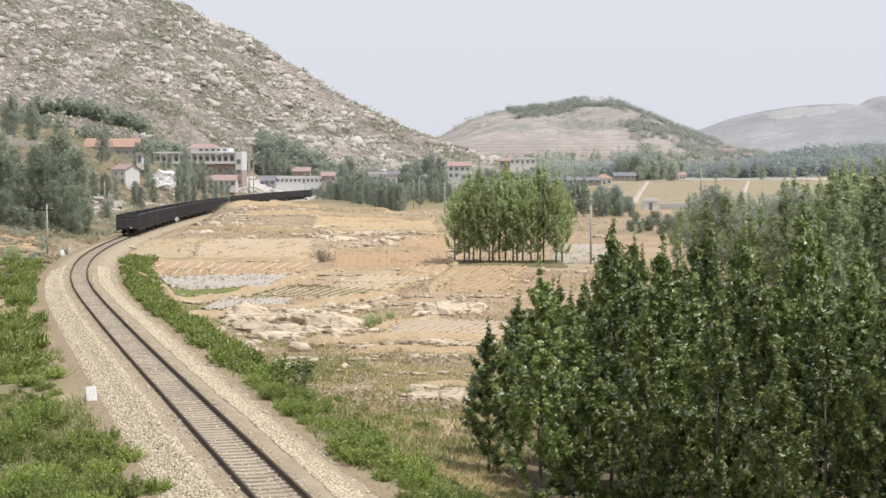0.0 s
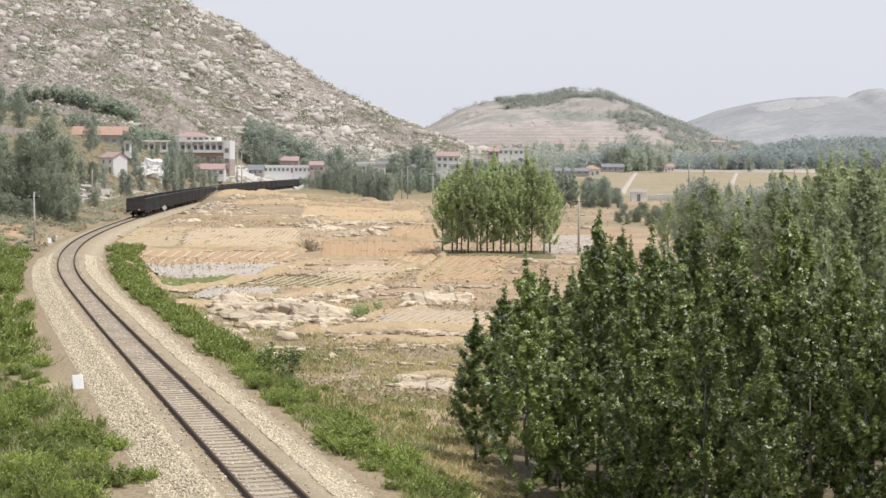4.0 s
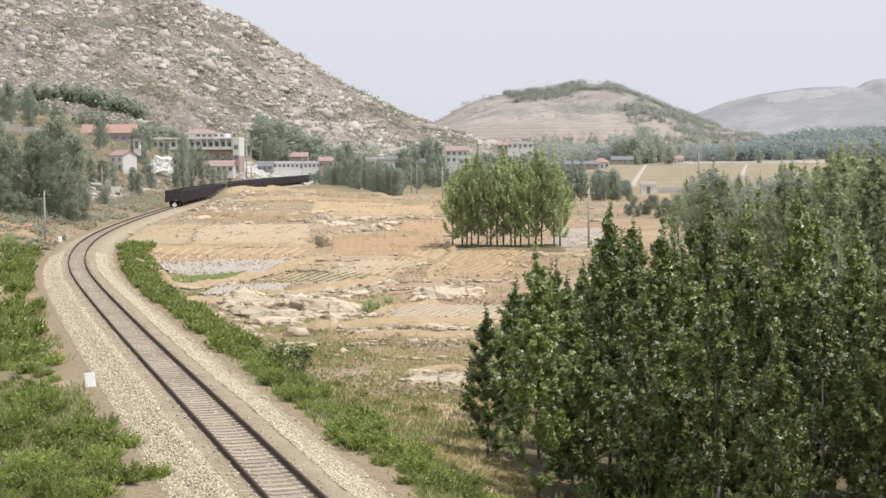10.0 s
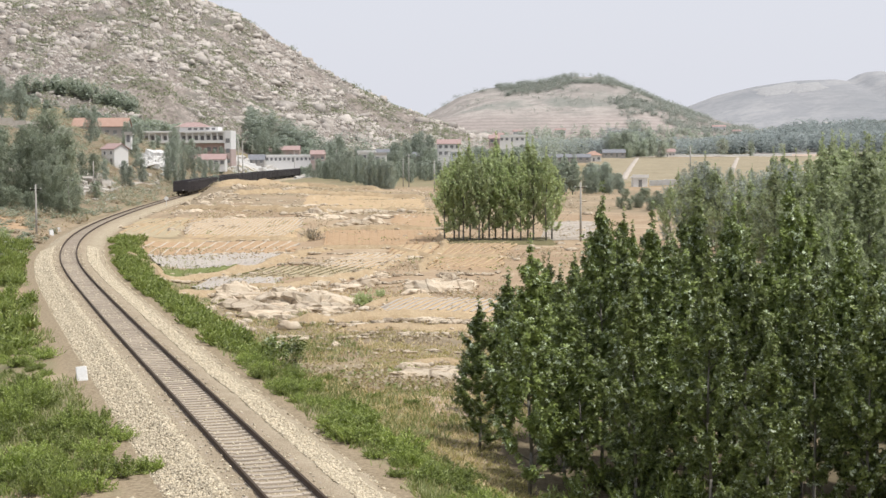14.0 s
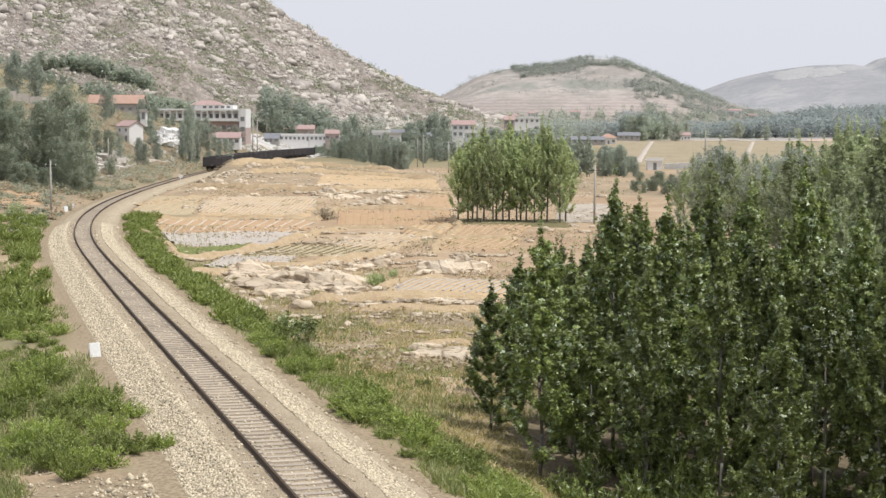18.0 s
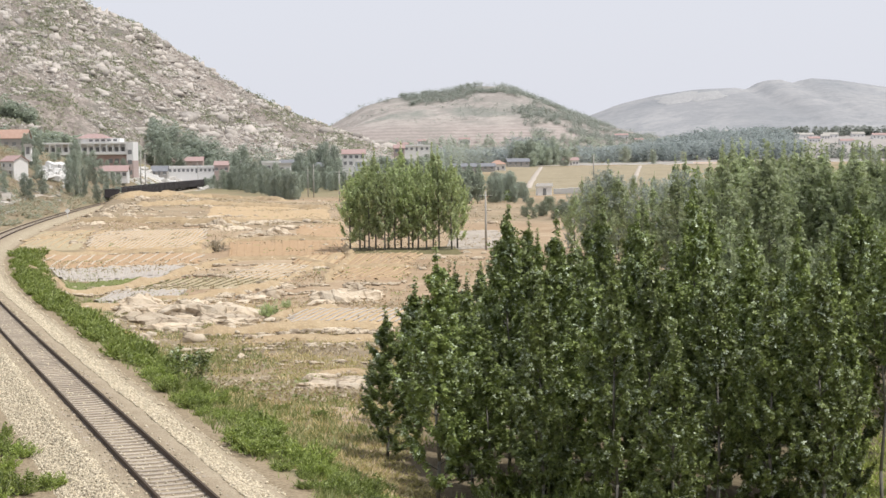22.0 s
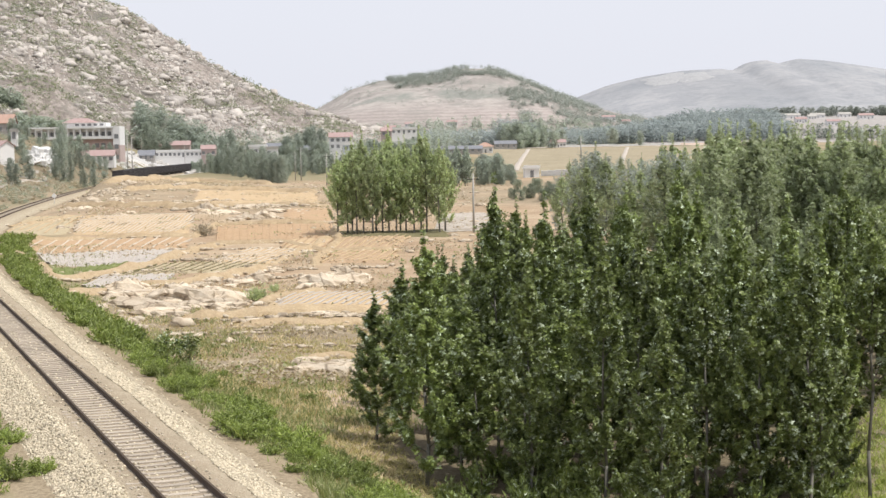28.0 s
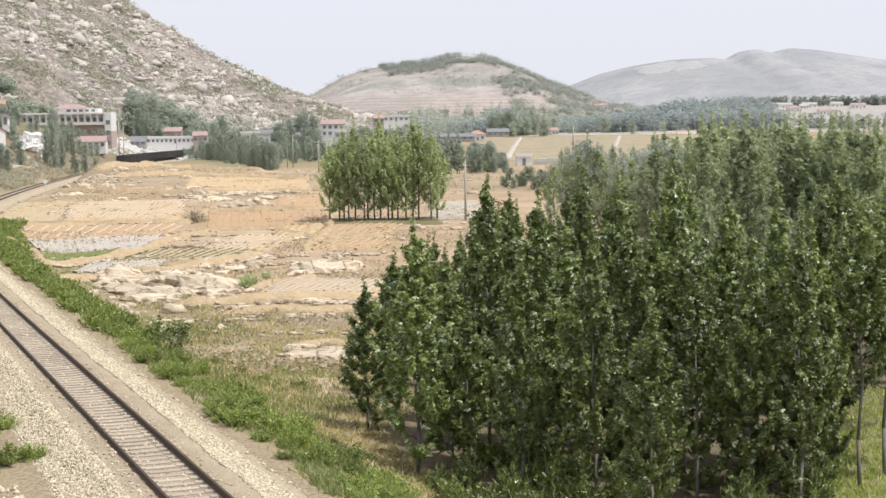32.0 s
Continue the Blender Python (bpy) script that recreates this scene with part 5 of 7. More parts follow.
blades("brown_grass", "brown dead grass between rocks and fields", 44000, lambda x, y, c: (c > 7) & (c < 40) & (y > 76) & (y < 132) & (x < 0.1 * y) & (fbm(x / 6 + 21, y / 5, 3) > 0.5), M["brown_stalks"], 0.05, 0.15, 23)
blades("green_grass", "green grass along the embankment", 48000, lambda x, y, c: ((c > 4) & (c < 15) & ((x < 0.5) | (y > 66)) & (fbm(x / 5 + 7, y / 5) > np.where(c < 8.5, 0.34, 0.47))) | ((c < -3.8) & (c > -24) & (fbm(x / 5, y / 5) > 0.5)), M["grass"], 0.1, 0.34, 22)
M["lush"] = leafy("lush_grass", (0.15, 0.19, 0.05), (0.3, 0.34, 0.1), (0.42, 0.42, 0.18), 0.15, 0.6)
blades("lush_grass", "lush green grass in the clearing beside the grove", 60000, lambda x, y, c: (x > 17.5) & (x < 30) & (y > 48) & (y < 72) & (x > 0.31 * y), M["lush"], 0.08, 0.26, 27)


def spoil_heap():
    """Loose stones on the bare soil at the end of the bank."""
    r = np.random.default_rng(77)
    n = 2600
    y = r.uniform(36, 49, n)
    c = -4.0 - 9 * r.random(n) ** 1.2
    x = np.interp(y, TY, TX) + c
    k = fbm(x / 1.6 + 5, y / 1.6, 3) > 0.42
    x, y = x[k], y[k]
    thing("spoil_stones", "pale stone chips scattered on bare soil", "stones", chips("spoil_stones", np.c_[x, y, ground_z(x, y) + 0.02], np.clip(r.lognormal(-3.0, 0.5, len(x)), 0.02, 0.16), M["crushed"], r), kind="stuff")


spoil_heap()


# ---- the clump of poplars in the fields ----
def build_clump():
    models = [tree_kind("poplar_tree", "slim green poplar in a clump among dry fields", 120 + i, 10, 2.0, 1.1, 30000, 0.056, M["leaf_clump"], limbs=26, trunk=0.13) for i in range(3)]
    for i, (x, y, h) in enumerate([(*(1.48, 192.4), 8.6), (*(2.69, 193.4), 9.0), (*(3.78, 191.3), 9.4), (*(4.64, 192.1), 10.6), (*(5.7, 190.1), 8.8), (*(7.01, 191.6), 9.3), (*(7.86, 193.6), 11.2), (*(8.65, 190.6), 8.4),
                                   (*(9.91, 192.1), 10.0), (*(10.82, 189.6), 9.0), (*(11.75, 191.3), 11.0), (*(12.39, 190.3), 10.6), (*(13.91, 189.3), 9.6), (*(14.83, 192.1), 8.6), (*(3.3, 196.3), 10.0), (*(9.33, 194.6), 9.8), (*(6.29, 195.5), 9.6)]):
        m = plant(models[i % 3], x * 0.955, y * 0.955, 0.9, h / 8.6)
        tagged(m, group="poplar clump")
        SWAY.append((m, i + 300))
    for m in models:
        drop_model(m)


build_clump()


# ---- trees of the valley ----
def build_valley_trees():
    tall = [tree_kind("poplar_tree", "tall poplar in the hazy valley", 140 + i, 10, 1.7, 0.6, 6000, 0.1, M["leaf_pine"], limbs=20) for i in range(2)]
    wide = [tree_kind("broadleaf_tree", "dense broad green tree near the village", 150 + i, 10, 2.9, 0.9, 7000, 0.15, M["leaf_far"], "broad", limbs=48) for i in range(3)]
    lineside = [tree_kind("broadleaf_tree", "dense dark green tree on the slope beside the railway", 180 + i, 10, 2.9, 0.7, 11000, 0.12, M["leaf_near"], "broad", limbs=54) for i in range(3)]
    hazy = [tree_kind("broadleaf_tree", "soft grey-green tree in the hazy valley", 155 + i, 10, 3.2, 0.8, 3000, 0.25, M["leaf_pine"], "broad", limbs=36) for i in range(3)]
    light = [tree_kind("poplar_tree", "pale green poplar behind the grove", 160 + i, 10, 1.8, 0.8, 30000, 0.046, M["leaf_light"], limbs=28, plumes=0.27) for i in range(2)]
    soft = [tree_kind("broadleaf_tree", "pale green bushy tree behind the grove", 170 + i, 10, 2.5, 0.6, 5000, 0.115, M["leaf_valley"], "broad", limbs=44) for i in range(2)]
    r = random.Random(15)

    def put(model, xy, h, wid=1.0):
        x, y = xy
        g = plant(model, x, y, h / 10 * wid, h / 10, turn=r.uniform(0, 360))
        tagged(g, group="valley trees")
    # by the line, before the village
    for xy, h, w in (((-64.78, 262), 15.5, 0.75), ((-69.32, 270), 12, 0.8), ((-60.49, 256), 13, 0.7), ((-64.42, 256), 10, 0.9), ((-63.24, 262), 11, 0.8), ((-72, 256), 9, 0.9), ((-72.82, 275), 9.5, 0.7), ((-72.44, 262), 11.5, 0.7), ((-76.85, 268), 13, 0.7), ((-79.92, 262), 14, 0.9), ((-59.98, 238), 8.0, 0.7), ((-56.62, 236), 7.6, 0.75), ((-59.48, 242), 9.0, 0.7),
                     ((-55.65, 240), 6.0, 0.8), ((-68.38, 240), 5.5, 1.1), ((-64.22, 236), 3.6, 1.4), ((-61.11, 234), 3.2, 1.4), ((-65.39, 234), 3.4, 1.4), ((-73.39, 335), 6.5, 0.8), ((-74.71, 330), 6.0, 0.8), ((-73.06, 345), 5.5, 0.7), ((-70.31, 360), 5.4, 0.8), ((-72.29, 362), 6, 0.7),
                     ((-65.18, 300), 3.4, 1.2), ((-73.03, 390), 6, 0.8), ((-70.88, 425), 12.5, 0.5), ((-73.26, 428), 10.5, 0.5), ((-69.84, 432), 8.5, 0.5), ((-80.19, 420), 8.0, 0.6), ((-86.74, 440), 9, 0.6), ((-61.75, 420), 5.5, 0.9), ((-64.98, 424), 5, 0.9), ((-59.69, 425), 4.5, 1.0), ((-79, 500), 8.0, 0.7), ((-84.39, 560), 5.0, 0.8), ((-78.91, 580), 7, 0.7), ((-99.13, 560), 4.5, 0.9), ((-105.28, 560), 5.5, 0.9),
                     ((-93.95, 520), 3.5, 1.2), ((-93.93, 585), 5.5, 0.8), ((-89.17, 575), 6.5, 0.9), ((-76.19, 560), 5, 0.8), ((-91.96, 560), 6, 0.9), ((-97.2, 440), 9, 0.6), ((-102.11, 470), 10, 0.6), ((-122.95, 440), 13, 0.7), ((-131, 440), 14, 0.8), ((-119.16, 450), 12, 0.7)):
        put((lineside if xy[1] < 345 else wide)[r.randrange(3)], xy, h, w)
    # dark row where the line leaves the view
    for k in range(46):
        f = k / 45
        y = float(np.interp(f, (0, 0.08, 0.35, 0.65, 1), (600, 584, 510, 419, 369))) + r.uniform(-6, 22)
        x = float(np.interp(f, (0, 0.08, 0.35, 0.65, 1), (-44.5, -41.5, -28.8, -17.5, -9.6))) * y / float(np.interp(f, (0, 0.08, 0.35, 0.65, 1), (600, 584, 510, 419, 369)))
        put(wide[k % 3], (x + r.uniform(-0.8, 0.8), y), float(np.interp(f, (0, 0.35, 0.65, 1), (7.6, 9.4, 9.0, 7.0))) * r.uniform(0.72, 1.05), r.uniform(0.5, 0.75))
    for k in range(6):
        put(wide[k % 3], (-58.5 + k * 2.3, 675 - k * 13), r.uniform(3.6, 5.4), 0.8)
    # trees before the long block and below its yard
    for xy, h, w in (((-85.5, 440), 8.0, 0.6), ((-80.0, 482), 13.0, 0.5), ((-77.0, 500), 7.5, 0.7), ((-77.6, 516), 5.2, 0.8), ((-76.9, 524), 4.6, 0.9),
                     ((-76.6, 536), 5.0, 0.8), ((-76.4, 548), 4.4, 0.9), ((-82.4, 606), 6.6, 0.7), ((-84.6, 602), 4.6, 0.9), ((-88.0, 600), 4.0, 0.8), ((-86.0, 765), 15, 0.7), ((-82.5, 760), 13.5, 0.8), ((-78.2, 762), 12, 0.8),
                     ((-75.4, 758), 11, 0.9), ((-66.0, 252), 12.5, 0.8), ((-62.0, 250), 11.0, 0.8), ((-71.5, 250), 10.0, 0.9), ((-75.5, 250), 11.5, 0.9), ((-66.5, 240), 2.6, 1.5), ((-69.5, 240), 2.4, 1.6), ((-63.0, 240), 2.4, 1.5)):
        put((lineside if xy[1] < 345 else wide)[r.randrange(3)], xy, h, w)
    for xy, h, w in (((-38.39, 640), 17, 0.6), ((-43.21, 660), 14, 0.6), ((-36.8, 780), 11, 0.8), ((-15.0, 640), 14, 0.6), ((-11.47, 640), 15, 0.6), ((-7.2, 645), 17, 0.6), ((-4.6, 650), 18, 0.6), ((-1.9, 640), 16.5, 0.6), ((-15.87, 700), 12, 0.8), ((12.11, 720), 9, 0.9), ((21.92, 740), 10, 0.8), ((15.98, 780), 10, 0.8),
                     ((-2.87, 560), 8, 0.8), ((-7.99, 560), 7, 0.8)):
        put((lineside if xy[1] < 345 else wide)[r.randrange(3)], xy, h, w)
    for k in range(24):
        put(tall[k % 2], ((976 + k * 2.5 - 784) / 2734 * 330 + r.uniform(-0.6, 0.6), 330 + r.uniform(-8, 16)), r.uniform(7.0, 9.2), 0.95)
    for k in range(8):
        d = r.uniform(590, 630)
        put(wide[k % 3], ((688 + k * 11 - 765) / 2734 * d, d), r.uniform(9, 13.5), 0.6)
    for k in range(38):
        d = r.uniform(330, 385)
        put(wide[k % 3], ((1058 + k * 1.6 + r.uniform(-4, 4) - 784) / 2734 * d, d), r.uniform(4.6, 6.6) * (0.6 if k > 24 else 1), 0.7)
    for k in range(26):
        d = r.uniform(490, 600)
        put(wide[k % 3], ((r.uniform(695, 806) - 784) / 2734 * d, d), r.uniform(3.6, 7.0), 0.85)
    # before the houses behind the clump
    for k in range(16):
        d = r.uniform(640, 680)
        put(wide[k % 3], ((868 + k * 6 + r.uniform(-4, 4) - 784) / 2734 * d, d), r.uniform(8.5, 12.0), 0.7)
    for k in range(10):
        d = r.uniform(610, 680)
        put(wide[k % 3], ((r.uniform(600, 780) - 784) / 2734 * d, d), r.uniform(8, 13), 0.75)
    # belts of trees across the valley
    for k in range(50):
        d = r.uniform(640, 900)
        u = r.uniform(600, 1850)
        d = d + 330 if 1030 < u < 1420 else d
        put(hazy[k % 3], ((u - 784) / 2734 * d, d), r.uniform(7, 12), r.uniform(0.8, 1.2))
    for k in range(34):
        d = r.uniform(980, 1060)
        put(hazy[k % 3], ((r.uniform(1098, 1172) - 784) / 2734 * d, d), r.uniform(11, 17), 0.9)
    for k in range(14):
        d = r.uniform(300, 390)
        put(soft[k % 2], ((r.uniform(1215, 1300) - 784) / 2734 * d, d), r.uniform(3.0, 5.2), 0.9)
    # pale poplars and a hedge between the fields and the grove
    for k in range(18):
        d = r.uniform(236, 272)
        put(light[k % 2], ((1228 + k * 9.4 + r.uniform(-5, 5) - 789) / 2734 * d, d), r.uniform(4.8, 7.8), 0.8)
    for k in range(36):
        d = r.uniform(256, 282)
        put(lineside[k % 3], ((1118 + k * 6.2 - 789) / 2734 * d, d), r.uniform(1.5, 2.8), 1.3)
    for k in range(20):
        d = r.uniform(330, 400)
        put(soft[k % 2], ((1226 + k * 9.5 + r.uniform(-6, 6) - 784) / 2734 * d, d), r.uniform(2.6, 5.8), 0.9)
    # pale poplars behind the grove
    for xy, h in (((28.12, 165), 9.2), ((29.91, 170), 10.8), ((30.78, 168), 9.6), ((29.68, 150), 8.6), ((31.8, 155), 9.4), ((32.15, 150), 9.0), ((30.02, 135), 11.4), ((32.05, 140), 10.8), ((31.28, 132), 10.0),
                  ((28.55, 175), 8.0), ((27.72, 180), 7.4), ((30.2, 160), 8.0)):
        put(light[r.randrange(2)], xy, h, 1.25)
    for xy, h in (((28.37, 172), 8.2), ((29.37, 168), 9.6), ((32.26, 175), 8.0), ((30.08, 152), 8.4), ((32.82, 158), 9.0), ((32.59, 150), 9.2), ((31.09, 138), 10.6), ((33.29, 142), 9.6), ((28.15, 185), 6.5)):
        put(soft[r.randrange(2)], xy, h, 0.8)
    for k in range(52):
        d = r.uniform(98, 136)
        b = r.uniform(0.235, 0.385)
        top = float(np.interp(b, [0.235, 0.25, 0.265, 0.29, 0.33, 0.385], [-0.012, 0.008, 0.014, 0.012, 0.012, 0.008])) - r.choice((0, 0.002, 0.008, 0.015, 0.022))
        put(light[r.randrange(2)], (b * d, d), 9.2 + top * d - gz(b * d, d), 1.05)
    # tall pale poplars that stand over the grove: bearing, slope to the top, distance
    for b, top, d in ((0.221, 0.0036, 172), (0.228, 0.0049, 176), (0.235, 0.0025, 170), (0.243, 0.0016, 165), (0.252, 0.0125, 150), (0.258, 0.0146, 152), (0.264, 0.0137, 148), (0.271, 0.0113, 150), (0.276, 0.0075, 146), (0.286, 0.0102, 140), (0.293, 0.0115, 142), (0.3, 0.0129, 144), (0.307, 0.012, 140), (0.314, 0.0096, 142), (0.333, 0.0084, 130), (0.339, 0.0094, 132), (0.356, 0.0064, 128), (0.362, 0.007, 130), (0.369, 0.0053, 126), (0.376, 0.0044, 128)):
        put(light[r.randrange(2)], (b * d, d), 9.2 + top * d - gz(b * d, d), r.uniform(0.85, 1.05))
    for m in tall + wide + light + soft + hazy + lineside:
        drop_model(m)


build_valley_trees()


# greyed green: the haze before the hill foot is painted into the leaves
M["leaf_mid"] = leafy("hazed_foot_leaves", (0.17, 0.193, 0.168), (0.24, 0.268, 0.23), (0.27, 0.298, 0.258), 0.10, 0.7, 0.9)


def wood(name, label, corners, n, h, seed, per=130, fn=None, mat="leaf_pine", leaf=0.55):
    """A wood on a slope, too far off to count its trees."""
    r = np.random.default_rng(seed)
    c = np.array(corners, float)
    u, v = r.random(n), r.random(n)
    p = (c[0] * (1 - u[:, None]) + c[1] * u[:, None]) * (1 - v[:, None]) + (c[3] * (1 - u[:, None]) + c[2] * u[:, None]) * v[:, None]
    z = np.maximum(ground_z(p[:, 0], p[:, 1]), fn(p[:, 0], p[:, 1])) if fn else ground_z(p[:, 0], p[:, 1])
    hh = h * (0.6 + 0.6 * r.random(n))
    f = r.random((n, per))
    w = 0.40 * hh[:, None] * np.sqrt(np.clip(1 - (2 * f - 0.7) ** 2 / 1.8, 0.02, 1))
    a = r.random((n, per)) * 6.283
    rr = w * np.sqrt(r.random((n, per)))
    pos = np.stack([p[:, :1] + np.cos(a) * rr, p[:, 1:] + np.sin(a) * rr, z[:, None] + hh[:, None] * (0.08 + 0.92 * f)], -1).reshape(-1, 3)
    thing(name, label, "wood", quads(name, leaf_pieces(pos, np.full(len(pos), leaf), r, 2.0), M[mat]), kind="stuff")


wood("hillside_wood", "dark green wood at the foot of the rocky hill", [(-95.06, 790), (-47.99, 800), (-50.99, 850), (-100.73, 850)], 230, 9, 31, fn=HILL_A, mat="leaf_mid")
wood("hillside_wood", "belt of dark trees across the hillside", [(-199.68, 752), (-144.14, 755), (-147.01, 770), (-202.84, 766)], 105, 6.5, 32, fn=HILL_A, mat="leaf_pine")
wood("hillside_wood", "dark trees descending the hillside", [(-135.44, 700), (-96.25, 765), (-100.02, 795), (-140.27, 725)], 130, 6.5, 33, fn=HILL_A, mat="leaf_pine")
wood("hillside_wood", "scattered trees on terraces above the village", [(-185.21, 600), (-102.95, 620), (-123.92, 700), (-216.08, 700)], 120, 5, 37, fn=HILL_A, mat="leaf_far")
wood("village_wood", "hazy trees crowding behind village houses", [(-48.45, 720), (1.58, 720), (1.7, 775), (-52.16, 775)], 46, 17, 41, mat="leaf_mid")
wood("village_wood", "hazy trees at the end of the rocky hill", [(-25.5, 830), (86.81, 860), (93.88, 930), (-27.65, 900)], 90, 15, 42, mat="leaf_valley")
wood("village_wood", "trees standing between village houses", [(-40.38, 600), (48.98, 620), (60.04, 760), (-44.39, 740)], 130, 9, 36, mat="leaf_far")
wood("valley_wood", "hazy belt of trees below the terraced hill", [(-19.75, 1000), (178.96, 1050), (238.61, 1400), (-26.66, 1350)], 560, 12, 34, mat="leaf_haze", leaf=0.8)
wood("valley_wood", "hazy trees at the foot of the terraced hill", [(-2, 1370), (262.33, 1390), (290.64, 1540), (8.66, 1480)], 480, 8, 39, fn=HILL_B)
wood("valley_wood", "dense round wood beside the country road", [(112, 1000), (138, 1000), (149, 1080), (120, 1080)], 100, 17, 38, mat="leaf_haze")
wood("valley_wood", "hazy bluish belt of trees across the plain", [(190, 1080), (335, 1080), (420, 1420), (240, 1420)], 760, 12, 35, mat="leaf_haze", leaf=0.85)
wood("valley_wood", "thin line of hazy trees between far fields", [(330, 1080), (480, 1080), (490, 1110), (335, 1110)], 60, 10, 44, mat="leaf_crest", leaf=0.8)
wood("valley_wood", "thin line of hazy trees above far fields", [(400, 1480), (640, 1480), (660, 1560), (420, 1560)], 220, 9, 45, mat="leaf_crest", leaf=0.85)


# ---- village ----
def building(name, label, xy, w, depth, z, h, wall, roof="gable", roof_mat=None, storeys=1, bays=4, turn=0.0, pitch=0.28, over=0.35, win=(1.3, 1.3), foot=2.0):
    b = thing(name, label, "building", group="village buildings")
    b.matrix_basis = pose(xy[0], xy[1], z, 0, 0, turn)
    part("wall", box("wall", -w / 2, w / 2, -depth / 2, depth / 2, -foot, h, wall), b)
    bm = bmesh.new()
    if roof == "gable":
        rh = depth * pitch
        for s in (-1, 1):
            e = depth / 2 + over
            ze = h - over * 2 * pitch
            q = [(-w / 2 - over, s * e, ze), (w / 2 + over, s * e, ze), (w / 2 + over, 0, h + rh), (-w / 2 - over, 0, h + rh)]
            lo = [bm.verts.new(p) for p in q]
            up = [bm.verts.new((p[0], p[1], p[2] + 0.18)) for p in q]
            bm.faces.new(lo), bm.faces.new(up)
            for i in range(4):
                bm.faces.new((lo[i], lo[(i + 1) % 4], up[(i + 1) % 4], up[i]))
        gb = bmesh.new()
        for s in (-1, 1):
            x = s * (w / 2 - 0.02)
            v = [gb.verts.new(p) for p in ((x, -depth / 2, h - 0.01), (x, depth / 2, h - 0.01), (x, 0, h + rh))]
            v2 = [gb.verts.new((p.co.x - s * 0.25, p.co.y, p.co.z)) for p in v]
            gb.faces.new(v), gb.faces.new(v2)
        part("gable", from_bm("gable", gb, wall), b)
    elif roof == "hip":
        rh = depth * pitch
        o = over
        base = [bm.verts.new(p) for p in ((-w / 2 - o, -depth / 2 - o, h), (w / 2 + o, -depth / 2 - o, h), (w / 2 + o, depth / 2 + o, h), (-w / 2 - o, depth / 2 + o, h))]
        k = max(0.1, w / 2 - depth / 2)
        r1, r2 = bm.verts.new((-k, 0, h + rh)), bm.verts.new((k, 0, h + rh))
        bm.faces.new(base)
        bm.faces.new((base[0], base[1], r2, r1)), bm.faces.new((base[2], base[3], r1, r2)), bm.faces.new((base[1], base[2], r2)), bm.faces.new((base[3], base[0], r1))
    else:
        add_box(bm, -w / 2 - 0.3, w / 2 + 0.3, -depth / 2 - 0.3, depth / 2 + 0.3, h, h + 0.35)
        add_box(bm, -w / 2 - 0.3, w / 2 + 0.3, -depth / 2 - 0.3, -depth / 2 - 0.1, h + 0.35, h + 0.9)
    bmesh.ops.recalc_face_normals(bm, faces=bm.faces)
    part("roof", from_bm("roof", bm, roof_mat or M["slab"]), b)
    frame_me = box("window", -win[0] / 2, win[0] / 2, -0.06, 0.02, -win[1] / 2, win[1] / 2, M["glass"])
    sill_me = box("sill", -win[0] / 2 - 0.1, win[0] / 2 + 0.1, -0.14, 0.02, -win[1] / 2 - 0.14, -win[1] / 2, M["white_wall"])
    door_me = box("door", -0.45, 0.45, -0.07, 0.02, 0, 2.0, M["glass"])
    for s in range(storeys):
        sh = h / storeys
        for k in range(bays):
            x = -w / 2 + w * (k + 0.5) / bays
            if s == 0 and k == bays // 2:
                part("door", door_me, b, at=pose(x, -depth / 2, 0))
                continue
            wd = part("window", frame_me, b, at=pose(x, -depth / 2, s * sh + sh * 0.52))
            part("sill", sill_me, wd)
    if storeys > 1:
        for s in range(storeys):
            z0 = h / storeys * (s + 1)
            part("ledge", box("ledge", -w / 2 - 0.12, w / 2 + 0.12, -depth / 2 - 0.12, -depth / 2, z0 - 0.3, z0 - 0.06, M["white_wall"]), b)
    return b


